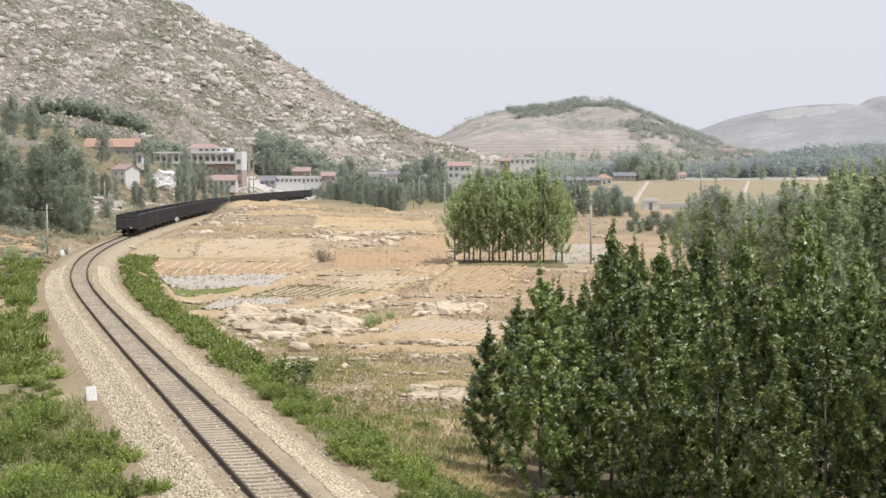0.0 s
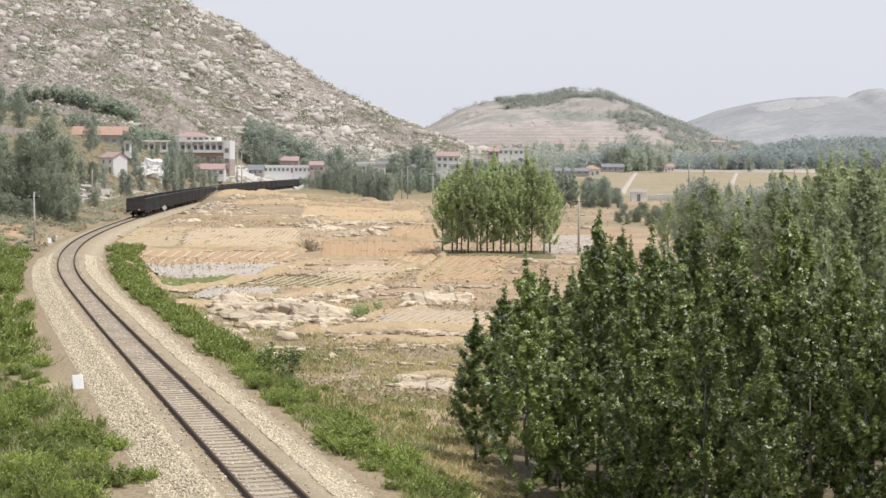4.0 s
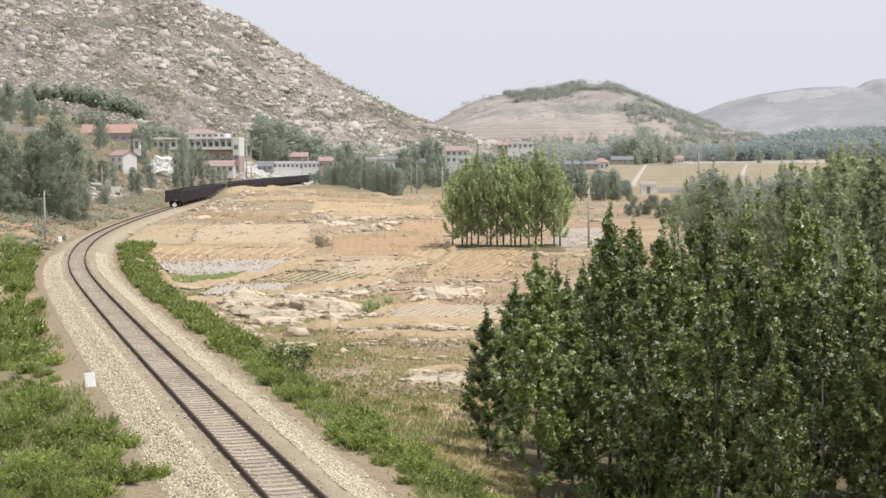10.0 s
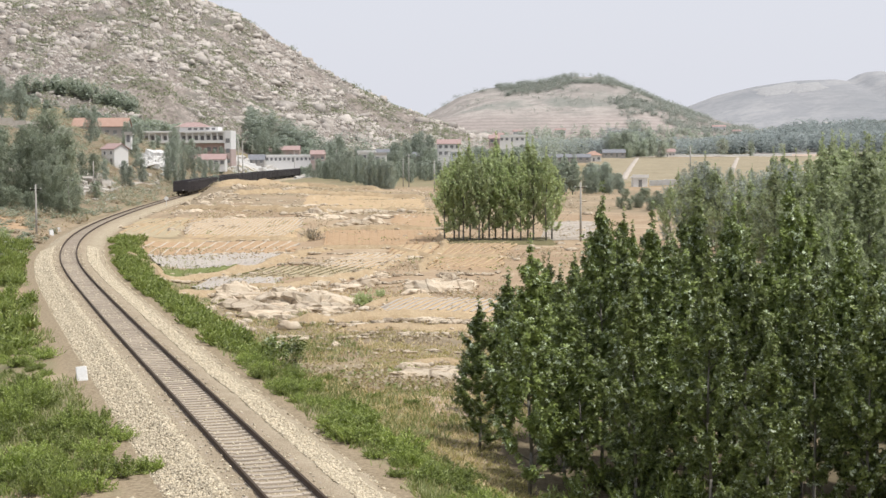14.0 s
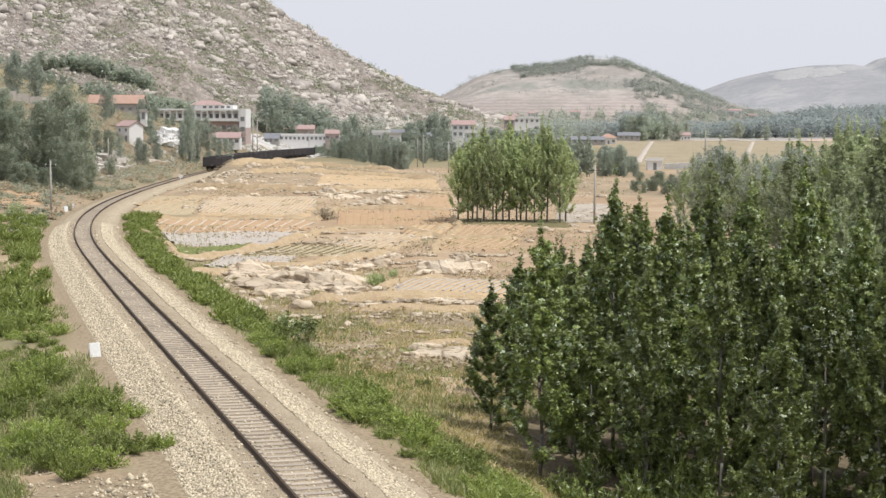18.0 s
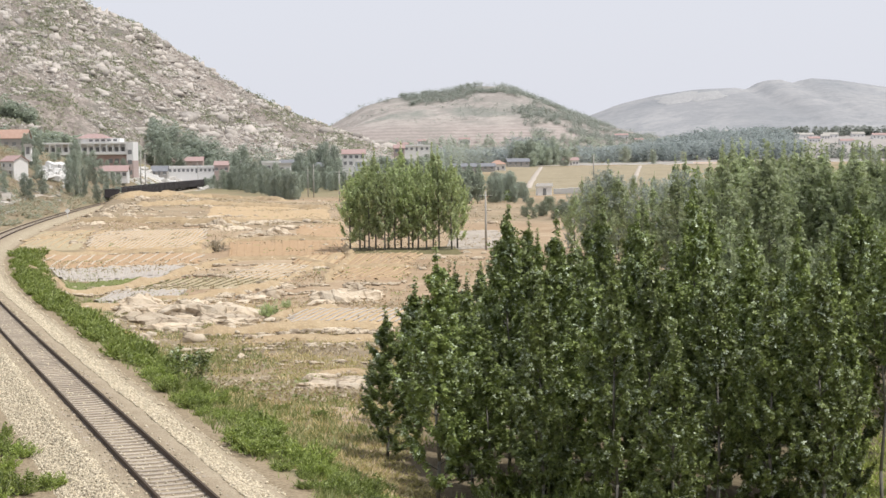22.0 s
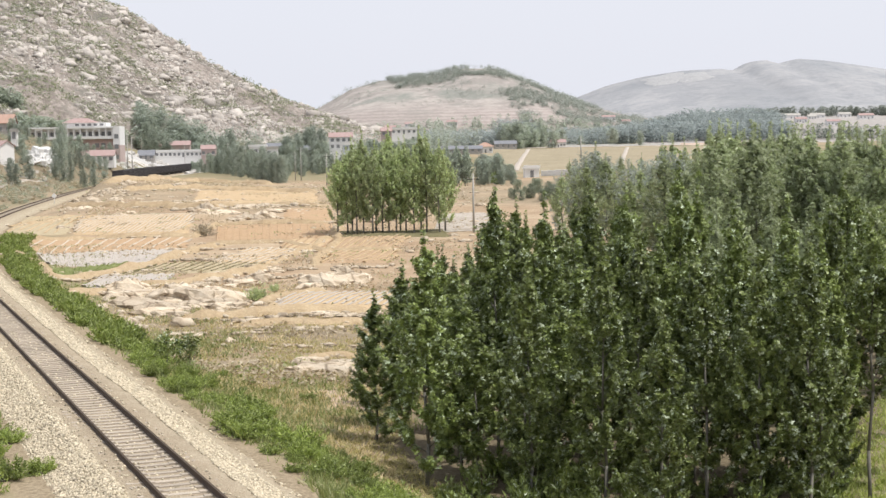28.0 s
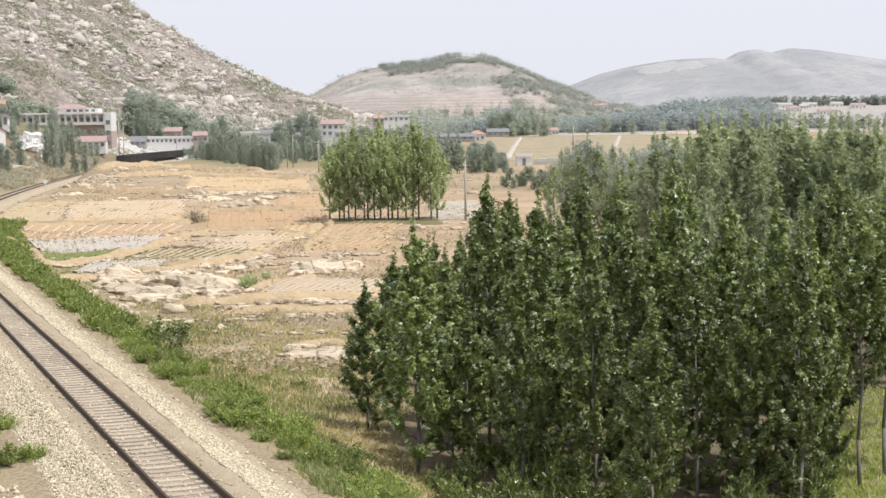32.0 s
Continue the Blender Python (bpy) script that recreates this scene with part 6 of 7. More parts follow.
def village_block():
    """Long two-tone block: brick floors below, a white colonnaded gallery above, a stair tower at its end."""
    b = thing("apartment_block", "long white and brick-red block with an arcaded top floor", "building", group="village buildings")
    b.matrix_basis = pose(*(-96.83, 620), 1.94, 0, 0, -5)
    part("brick_floor", box("brick_floor", -5, 15.2, -4.8, 6, -2, 12.2, M["red_wall"]), b, "reddish brick lower floors")
    part("plain_floor", box("plain_floor", -17.6, -5, -4.6, 6, -2, 12.0, M["grey_wall"]), b)
    part("gallery_wall", box("gallery_wall", -17.8, 15.2, -4.2, 6, 12.2, 16.2, M["white_wall"]), b)
    part("balustrade", box("balustrade", -18, 15.2, -6.2, -5.95, 12.1, 13.2, M["white_wall"], 0.03), b)
    part("gallery_floor", box("gallery_floor", -18, 15.2, -5.95, -4.2, 11.9, 12.19, M["slab"]), b)
    part("cornice", box("cornice", -18.3, 15.2, -6.5, 6.2, 16.2, 16.9, M["white_wall"], 0.04), b)
    col = box("column", -0.24, 0.24, -0.2, 0.2, 0, 3.0, M["white_wall"], 0.03)
    win = box("window", -0.8, 0.8, -0.06, 0.02, -0.85, 0.85, M["glass"])
    arch = bmesh.new()
    for k in range(8):
        a, c = math.pi * k / 8, math.pi * (k + 1) / 8
        lo = [(-1.25 * math.cos(q), 1.15 * math.sin(q)) for q in (a, c)]
        q = [(lo[0][0], lo[0][1]), (lo[1][0], lo[1][1]), (lo[1][0], 1.6), (lo[0][0], 1.6)]
        f = [arch.verts.new((p[0], -0.1, p[1])) for p in q]
        g = [arch.verts.new((p[0], 0.1, p[1])) for p in q]
        arch.faces.new(f), arch.faces.new(g), arch.faces.new((f[0], f[1], g[1], g[0]))
    bmesh.ops.remove_doubles(arch, verts=arch.verts, dist=0.001)
    bmesh.ops.recalc_face_normals(arch, faces=arch.faces)
    arch = from_bm("arch", arch, M["white_wall"])
    for k in range(14):
        x = -17.6 + k * 2.5
        part("column", col, b, at=pose(x, -6.05, 13.2))
        if k < 13:
            part("window", win, b, at=pose(x + 1.25, -4.2, 14.1))
            if k % 3 == 1:
                part("arch", arch, b, at=pose(x + 1.25, -6.05, 14.62))
        if k < 13 and k not in (4, 5):
            for z in (9.6, 6.0, 2.6):
                if (k * 7 + int(z)) % 3:
                    part("window", win, b, at=pose(x + 1.25, -4.8 if x > -5.5 else -4.6, z))
    part("stair_tower", box("stair_tower", 15.3, 17.9, -6.4, 3, 9.6, 16.9, M["white_wall"]), b, "pale stair tower")
    part("tower_base", box("tower_base", 15.25, 17.95, -6.45, 3, -2, 9.6, M["pink_wall"]), b, "pink plastered foot of the tower")
    for z in (5, 9, 13):
        part("window", win, b, at=pose(16.6, -6.4, z))
    part("penthouse", box("penthouse", -5, 12, -3, 5, 16.9, 18.5, M["white_wall"]), b)
    for k in range(5):
        part("window", win, b, at=pose(0.6 + k * 2.4, -3.0, 17.7) @ Matrix.Diagonal((0.9, 1, 0.5, 1)))
    bm = bmesh.new()
    v = [bm.verts.new(p) for p in ((-6, -3.8, 18.5), (8, -3.8, 18.5), (8, 5.6, 18.5), (-6, 5.6, 18.5), (-1.5, 1, 20.4), (3.5, 1, 20.4))]
    for f in ((0, 1, 2, 3), (0, 1, 5, 4), (1, 2, 5), (2, 3, 4, 5), (3, 0, 4)):
        bm.faces.new([v[i] for i in f])
    bmesh.ops.recalc_face_normals(bm, faces=bm.faces)
    part("penthouse_roof", from_bm("penthouse_roof", bm, M["tile_pink"]), b, "faded red hipped roof")


def build_village():
    building("barn", "long low barn with an orange tiled roof above the village", (-119.2, 560), 19.5, 9, 15.34, 4.4, M["grey_wall"], "gable", M["tile_red"], 1, 7, pitch=0.33)
    village_block()
    building("cottage", "small pale rendered house with a tiled roof", (-81.93, 400), 5.4, 4.4, 6.57, 4.4, M["white_wall"], "gable", M["tile_pink"], 2, 2, turn=-42, win=(0.7, 0.8))
    building("shed", "small white shed among village trees", (-84.14, 430), 1.6, 2, 12.97, 1.9, M["white_wall"], "flat", None, 1, 1, win=(0.5, 0.5))
    building("low_house", "low house with a faded red tiled roof", (-81.11, 560), 13, 6, 5.31, 2.4, M["white_wall"], "gable", M["tile_pink"], 1, 6, pitch=0.3)
    building("workshop", "long white stone-cutting workshop with dark open bays", (-66.0, 725), 24.0, 7, 5.9, 2.5, M["white_wall"], "flat", M["white_wall"], 1, 12, win=(1.1, 1.3), foot=6.0)
    building("house", "white village house with a low red roof", (-74.0, 778), 15, 7, 6.4, 5.2, M["pink_wall"], "gable", M["tile_pink"], 1, 5, foot=6.0)
    building("house", "pink village house with a faded red roof", (-51.7, 700), 6.4, 6, 5.8, 3.6, M["pink_wall"], "gable", M["tile_pink"], 1, 3, foot=6.5)
    building("shed", "open shed with a dark blue-grey roof", (-78.4, 692), 7.0, 6, 5.4, 1.7, M["grey_wall"], "gable", M["dark_roof"], 1, 3, pitch=0.36, foot=5.0)
    building("house", "white house half hidden by trees", (-24.82, 585), 6.5, 5, 6.63, 3.2, M["white_wall"], "flat", M["white_wall"], 1, 4)
    building("house", "white house half hidden by trees", (-19.52, 580), 4.5, 4, 6.02, 3.0, M["white_wall"], "flat", M["slab"], 1, 2)
    building("house", "white house with a faded tiled roof", (6.8, 640), 9.4, 6, 8.2, 5.2, M["white_wall"], "gable", M["tile_pink"], 2, 4, foot=6.5)
    building("shed", "pale blue sheet-metal shed", (9.4, 600), 4.4, 4, 7.4, 2.6, M["blue"], "flat", M["white_wall"], 1, 2)
    building("pavilion", "small white gatehouse with a red hipped roof", (83.1, 800), 7.6, 6.0, gz(*(83.1, 800)), 3.4, M["white_wall"], "hip", M["tile_red"], 1, 3, pitch=0.36, over=0.9)
    building("barn", "long low shed with a dark blue-grey roof", (-9.6, 625), 13, 5, 6, 2.4, M["grey_wall"], "gable", M["dark_roof"], 1, 4, pitch=0.3)
    building("barn", "low shed with a dark blue-grey roof", (-19.49, 650), 9, 5, 7.3, 2.4, M["white_wall"], "gable", M["dark_roof"], 1, 3, pitch=0.3)
    building("house", "low pale house beside the country road", (149.15, 985), 10, 6, gz(*(149.15, 985)), 3.6, M["white_wall"], "gable", M["tile_pink"], 1, 5)
    building("house", "small pale house with a low tiled roof", (27.6, 690), 4.6, 5, 13.6, 2.4, M["pink_wall"], "gable", M["tile_pink"], 1, 2, foot=9.0)
    building("barn", "long pale flat-roofed building behind trees", (41.0, 800), 13.2, 6, 15.4, 2.4, M["white_wall"], "flat", M["white_wall"], 1, 5, foot=10.0)
    building("barn", "long low shed with a dark blue-grey roof", (64.0, 775), 30, 5, 5.6, 1.6, M["grey_wall"], "gable", M["dark_roof"], 1, 9, pitch=0.3, foot=4.0)
    building("barn", "low shed with a dark blue-grey roof", (106.0, 905), 13, 6, 7.0, 2.4, M["grey_wall"], "gable", M["dark_roof"], 1, 4, pitch=0.3, foot=4.0)
    for x, d, w, h in ((246.0, 1205, 5.0, 3.0), (259.0, 1200, 5.0, 3.0), (262.0, 1440, 10.0, 3.4), (368.0, 1440, 10.0, 7.0), (441.0, 1440, 18.0, 3.4), (470.0, 1450, 14.0, 3.4), (455.0, 1420, 8.0, 3.0), (500.0, 1460, 12.0, 3.4)):
        building("house", "distant white house among hazy fields and trees", (x, d), w, 6, gz(x, d), h, M["white_wall"], "gable", M["slab"], 1, 3)
    building("pump_house", "low white flat building beside fields", (56.49, 422), 3.9, 3.6, gz(*(56.49, 422)), 2.5, M["white_wall"], "flat", M["white_wall"], 1, 1, win=(0.7, 0.7))
    for u, v, d, w, h in ((900, 293, 1480, 12, 4), (935, 296, 1500, 9, 3.5), (1290, 268, 1620, 14, 5), (1322, 273, 1600, 9, 4), (1480, 272, 1240, 8, 3), (1700, 273, 1300, 12, 4), (1640, 275, 1350, 10, 4), (1760, 268, 1400, 14, 4), (870, 300, 1450, 8, 4), (1010, 285, 1500, 10, 4)):
        x = (u - 784) / 2734 * d
        building("house", "distant pale farmhouse among trees", (x, d), w, 6, max(gz(x, d), float(HILL_B(x, d))), h, M["white_wall"], "gable", M["tile_pink"], 1, 4)


build_village()


# ---- banks, weeds and small stones of the fields ----
M["bank"] = field_mat("dry_grass_bank", (0.40, 0.29, 0.17), (0.60, 0.48, 0.32), 0.9)


def smooth_line(pts, n):
    p = np.array(pts, float)
    s = np.r_[0, np.cumsum(np.hypot(*np.diff(p, axis=0).T))]
    q = np.linspace(0, s[-1], n)
    return np.c_[np.interp(q, s, p[:, 0]), np.interp(q, s, p[:, 1])], s[-1]


def bank(pts, high, wide, stones_per_m, seed):
    """A low earth and stone bank between two plots."""
    r = np.random.default_rng(seed)
    n = 8 + int(sum(math.dist(a, b) for a, b in zip(pts, pts[1:])) / 0.8)
    line, length = smooth_line(pts, n)
    line = line + np.c_[fbm(np.arange(n) / 6, np.full(n, seed)), fbm(np.arange(n) / 6, np.full(n, seed + 0.5))] * 2 - 1
    t = np.gradient(line, axis=0)
    t /= np.linalg.norm(t, axis=1, keepdims=True)
    side = np.c_[-t[:, 1], t[:, 0]]
    prof = [(-1, -0.15), (-0.55, 0.45), (0, 1), (0.4, 0.85), (1.1, -0.15)]
    V = []
    for i in range(n):
        k = (0.5 + fbm(i / 3.0, seed * 3.1, 2)) * min(1, i / 3, (n - 1 - i) / 3)
        for o, h in prof:
            p = line[i] + side[i] * o * wide * (0.8 + 0.4 * r.random())
            V.append((p[0], p[1], gz(*p) + h * high * k))
    F = [(5 * i + j, 5 * i + j + 1, 5 * i + 6 + j, 5 * i + 5 + j) for i in range(n - 1) for j in range(4)]
    ob = thing("field_bank", "low dry bank with stones between terraced plots", "bank", mesh_of("field_bank", V, F, M["bank"]), "field banks")
    m = int(length * stones_per_m)
    if m:
        idx = r.integers(0, n, m)
        p = line[idx] + r.normal(size=(m, 2)) * wide * 0.7
        z = ground_z(p[:, 0], p[:, 1]) + 0.1
        tagged(part("bank_rubble", stones("bank_rubble", np.c_[p, z], np.clip(r.lognormal(-1.9, 0.5, m), 0.08, 0.5), M["granite"], r, 0.6, 0.2), ob), kind="stuff")


def build_banks():
    bank([(-36.06, 179.9), (-26.35, 187.6), (-15.81, 186.3), (-14.65, 204.4), (1.18, 200.9)], 0.5, 0.8, 1.2, 1)
    bank([(-30.32, 155.3), (-26.88, 144.4), (-23.39, 132.1), (-19.52, 139), (-16.18, 145.5), (-13.86, 169.1), (-11.75, 174.6)], 0.6, 0.9, 2.0, 2)
    bank([(-19.77, 116.5), (-16.89, 126.9), (-12.25, 126.9), (-7.24, 137.4), (-4.42, 143.9)], 0.5, 0.9, 2.0, 3)
    bank([(-14.35, 175.1), (-5.33, 173.4), (0.95, 161.6), (7.65, 159.6)], 0.4, 0.7, 1.5, 4)
    bank([(-10.09, 104.5), (-3.26, 106), (3.84, 109.3)], 0.45, 0.9, 1.0, 5)
    bank([(-6.81, 101.1), (-0.89, 101.6), (3.24, 103)], 0.35, 0.8, 0.8, 15)
    bank([(-45.36, 273.1), (-32.94, 254.4), (-24.11, 249.6), (-16.24, 241.3)], 0.8, 1.2, 1.0, 6)
    bank([(-39.23, 303), (-26.02, 317.7), (-9.64, 313.9), (-1.56, 304)], 0.8, 1.3, 0.6, 7)
    bank([(-44.42, 316.3), (-36.43, 327.7), (-35.14, 428.9), (-12.45, 362)], 0.9, 1.5, 0.5, 8)
    bank([(-43.17, 211.1), (-38.02, 214.8), (-38.52, 239.9)], 0.4, 0.8, 0.6, 9)
    bank([(-3.68, 107), (-4.63, 113), (-3.62, 117.9), (0.72, 122.4)], 0.3, 0.6, 1.0, 10)
    bank([(-1, 144.4), (0.36, 162.5), (1.2, 182.3), (1.17, 200.3)], 0.4, 0.6, 1.0, 11)
    bank([(-5.01, 145.6), (-2.66, 165.3), (1.05, 179.5)], 0.35, 0.6, 1.2, 12)
    bank([(-1.97, 84.1), (0.5, 86), (2.42, 86.9)], 0.3, 0.6, 1.0, 13)
    bank([(-20.65, 252), (-7.7, 250.8), (1.42, 242.9)], 0.5, 0.9, 0.8, 14)


build_banks()


def field_litter():
    r = np.random.default_rng(44)
    n = 3600
    y = 80 * (420 / 80) ** r.random(n)
    x = r.uniform(-0.22, 0.1, n) * y
    k = (beside(x, y) > 7) & (fbm(x / 12 + 3, y / 16, 3) > 0.52)
    x, y = x[k], y[k]
    thing("field_stones", "scattered pale stones in dry fields", "stones", stones("field_stones", np.c_[x, y, ground_z(x, y)], np.clip(r.lognormal(-1.9, 0.55, len(x)), 0.08, 0.7), M["granite"], r, 0.6, 0.25), kind="stuff")
    for name, label, mat, n, lim, seed, size in (("dry_weeds", "brown dry weeds in the fields", M["weed"], 9000, 0.55, 45, 0.11), ("green_weeds", "scattered green weeds in the fields", M["grass"], 1500, 0.6, 46, 0.11)):
        r = np.random.default_rng(seed)
        y = 76 * (400 / 76) ** r.random(n)
        x = r.uniform(-0.22, 0.12, n) * y
        k = (beside(x, y) > 6) & (fbm(x / 9 + seed, y / 9, 3) > lim)
        c = np.c_[x, y, ground_z(x, y)][k]
        pos = (c[:, None, :] + r.normal(size=(len(c), 9, 3)) * (0.3, 0.3, 0.1) + (0, 0, 0.14)).reshape(-1, 3)
        thing(name, label, "weeds", quads(name, leaf_pieces(pos, np.full(len(pos), size), r), mat), kind="stuff")


M["weed"] = leafy("dry_weeds", (0.27, 0.21, 0.15), (0.42, 0.345, 0.25), (0.5, 0.43, 0.32), 0.2, 0.4)
field_litter()


def mound_scrub():
    r = np.random.default_rng(58)
    n = 5000
    y = r.uniform(235, 400, n)
    x = r.uniform(-0.2, 0.06, n) * y
    k = (beside(x, y) > 4.2) & (fbm(x / 11 + 31, y / 17, 3) > 0.53)
    c = np.c_[x, y, ground_z(x, y)][k]
    pos = (c[:, None, :] + r.normal(size=(len(c), 12, 3)) * (0.6, 0.6, 0.07) + (0, 0, 0.1)).reshape(-1, 3)
    thing("mound_scrub", "dry brown weeds on the field banks", "scrub", quads("mound_scrub", leaf_pieces(pos, np.full(len(pos), 0.13), r), M["weed"]), kind="stuff")


mound_scrub()


# ---- the bank and slope below the village ----
def ribbon(name, label, pts, wide, mat, lift, category="lane"):
    n = 6 + int(sum(math.dist(a, b) for a, b in zip(pts, pts[1:])) / 2.0)
    line, _ = smooth_line(pts, n)
    t = np.gradient(line, axis=0)
    t /= np.linalg.norm(t, axis=1, keepdims=True)
    side = np.c_[-t[:, 1], t[:, 0]]
    V = []
    for i in range(n):
        for o, h in ((-1, -0.3), (-0.85, 0), (0, 0.03), (0.85, 0), (1, -0.3)):
            p = line[i] + side[i] * o * wide / 2
            V.append((p[0], p[1], gz(*line[i]) * 0.5 + gz(*p) * 0.5 + lift + h))
    F = [(5 * i + j, 5 * i + j + 1, 5 * i + 6 + j, 5 * i + 5 + j) for i in range(n - 1) for j in range(4)]
    thing(name, label, category, mesh_of(name, V, F, mat, True), kind="structure")


def slope_scrub():
    r = np.random.default_rng(52)
    n = 11500
    y = r.uniform(150, 640, n)
    x = r.uniform(-0.34, -0.05, n) * y
    c = beside(x, y)
    k = (c < -3.9) & (fbm(x / 10 + 2, y / 10, 3) > 0.44)
    p = np.c_[x, y, ground_z(x, y)][k]
    s = np.clip(r.lognormal(-0.1, 0.4, len(p)), 0.4, 2.0) * np.interp(p[:, 1], [150, 200, 260], [0.3, 0.5, 1])
    per = 60
    pos = (p[:, None, :] + r.normal(size=(len(p), per, 3)) * (0.5, 0.5, 0.3) * s[:, None, None] + np.array((0, 0, 0.5)) * s[:, None, None]).reshape(-1, 3)
    half = len(p) // 2 * per
    thing("slope_scrub", "dry brown scrub on the slope below the village", "scrub", quads("slope_scrub", leaf_pieces(pos[half:], np.full(len(pos) - half, 0.14), r, 1.5), M["weed"]), kind="stuff")
    thing("slope_bushes", "dusty green bushes on the slope below the village", "scrub", quads("slope_bushes", leaf_pieces(pos[:half], np.full(half, 0.14), r, 1.5), M["leaf_near"]), kind="stuff")


slope_scrub()


def rubble(pts, n, s0, s1, mat, name, label, seed, block=False, pile=0.0):
    r = random.Random(seed)
    c = np.array(pts, float)
    for i in range(n):
        u, v = r.random(), r.random()
        p = (c[0] * (1 - u) + c[1] * u) * (1 - v) + (c[3] * (1 - u) + c[2] * u) * v
        s = s0 + (s1 - s0) * r.random() ** 1.6
        if block:
            me = RUBBLE[mat][r.randrange(3)]
        else:
            me = BOULDERS[r.randrange(6)]
        ob = thing(name, label, name.replace("_", " "), me, label)
        ob.matrix_basis = pose(p[0], p[1], gz(*p) + s * (0.15 if block else 0.0) + pile * max(0, 1 - 1.6 * math.hypot(u - 0.5, v - 0.5)) * r.random(), r.uniform(-25, 25), r.uniform(-25, 25), r.uniform(0, 360)) @ Matrix.Diagonal((s, s, s, 1))


RUBBLE = {}
for key in ("marble", "rubble", "white_stone"):
    RUBBLE[key] = [box("stone_block", -a, a, -b, b, -c, c, M[key], 0.05) for a, b, c in ((1, 0.6, 0.35), (0.8, 0.7, 0.5), (1.1, 0.5, 0.16))]
rubble([(-79.25, 418.3), (-78.05, 463.9), (-83.85, 487.8), (-84.16, 449.4)], 80, 0.7, 2.3, "white_stone", "stone_block", "cut white stone block heaped below the village", 1, True, 4.4)
rubble([(-75.51, 426.5), (-74.45, 463.7), (-78.11, 475.7), (-78.36, 442.7)], 16, 0.3, 0.9, "white_stone", "stone_block", "cut white stone block heaped below the village", 2, True)
rubble([(-67.31, 290.3), (-68.55, 335.3), (-77.62, 366.5), (-76.68, 334.9)], 120, 0.3, 1.3, "rubble", "stone_block", "grey quarry rubble tipped down the slope", 3, True, 1.6)
rubble([(-83.39, 600), (-43.54, 640), (-48.45, 720), (-90.63, 700)], 170, 0.6, 2.0, "marble", "stone_slab", "pale cut stone slab stacked in a yard", 4, True)
plot("pale dusty yard of a stone works", [(-82.86, 590), (-42.86, 630), (-48.93, 735), (-93.88, 715)], M["marble"], None, lift=0.1, name="stone_yard")
rubble([(-77.52, 379.2), (-72.01, 406.8), (-76.2, 439.5), (-79.94, 401.8)], 30, 0.3, 0.8, "rubble", "stone_block", "grey quarry rubble tipped down the slope", 8, True)
rubble([(-61.37, 268.9), (-68.67, 387.9), (-72.01, 406.8), (-67.97, 302.7)], 26, 0.25, 0.7, "rubble", "stone_block", "grey quarry rubble tipped down the slope", 9, True)
rubble([(-93.24, 325.2), (-84.28, 332), (-98.67, 394.4), (-104.64, 364.9)], 16, 0.6, 1.8, "rubble", "stone_block", "grey rubble on a terraced hillside", 5, True)
ribbon("dirt_lane", "pale dirt lane climbing beside the railway", [(-64.75, 296), (-70.69, 335.5), (-73.74, 377.5), (-72.55, 403.2)], 1.1, M["asphalt"], 0.1)
ribbon("country_lane", "pale farm lane crossing a dry meadow", [(61.83, 500.2), (77.22, 608.4), (119.15, 900)], 2.4, M["asphalt"], 0.4)
ribbon("country_lane", "pale farm lane crossing a dry meadow", [(94.49, 491.2), (115.52, 595.9), (176.16, 892)], 2.2, M["asphalt"], 0.4)
ribbon("country_road", "dusty country road along the valley", [(77.82, 985), (185.89, 985), (335.02, 1000)], 9.0, M["asphalt"], 0.5)
plot("orange soil plot beside the railway", [(-56.46, 182.9), (-51.45, 197), (-58.04, 225.4), (-65.87, 213.4)], M["f_orange"], None)


def wall_line(pts, h, mat, label):
    """A low masonry wall of blocks."""
    for a, b in zip(pts, pts[1:]):
        ob = thing("stone_wall", label, "wall", group="village walls")
        n = max(2, int(math.dist(a, b) / 3))
        ang = math.degrees(math.atan2(b[1] - a[1], b[0] - a[0]))
        for i in range(n):
            x, y = a[0] + (b[0] - a[0]) * (i + 0.5) / n, a[1] + (b[1] - a[1]) * (i + 0.5) / n
            w = math.dist(a, b) / n
            part("panel", box("panel", -w / 2, w / 2 - 0.05, -0.18, 0.18, -0.6, h * random.uniform(0.9, 1.05), mat, 0.03), ob, at=pose(x, y, gz(x, y), 0, 0, ang))


wall_line([(-82.73, 300), (-78.79, 306)], 3.0, M["rubble"], "rough grey retaining wall on the slope")
wall_line([(-78.49, 345), (-74.41, 352)], 1.3, M["grey_wall"], "low grey garden wall on the slope")
wall_line([(-126.45, 430), (-111.68, 440), (-104.35, 450)], 2.4, M["rubble"], "rough stone terrace wall on the hillside")
wall_line([(-85.45, 660), (-56.53, 690)], 1.6, M["white_wall"], "low white yard wall")
wall_line([(60.2, 428), (69.8, 411)], 1.5, M["white_wall"], "low white wall beside fields")
wall_line([(148.49, 1000), (233.78, 1005)], 1.6, M["white_wall"], "long white parapet along a road")


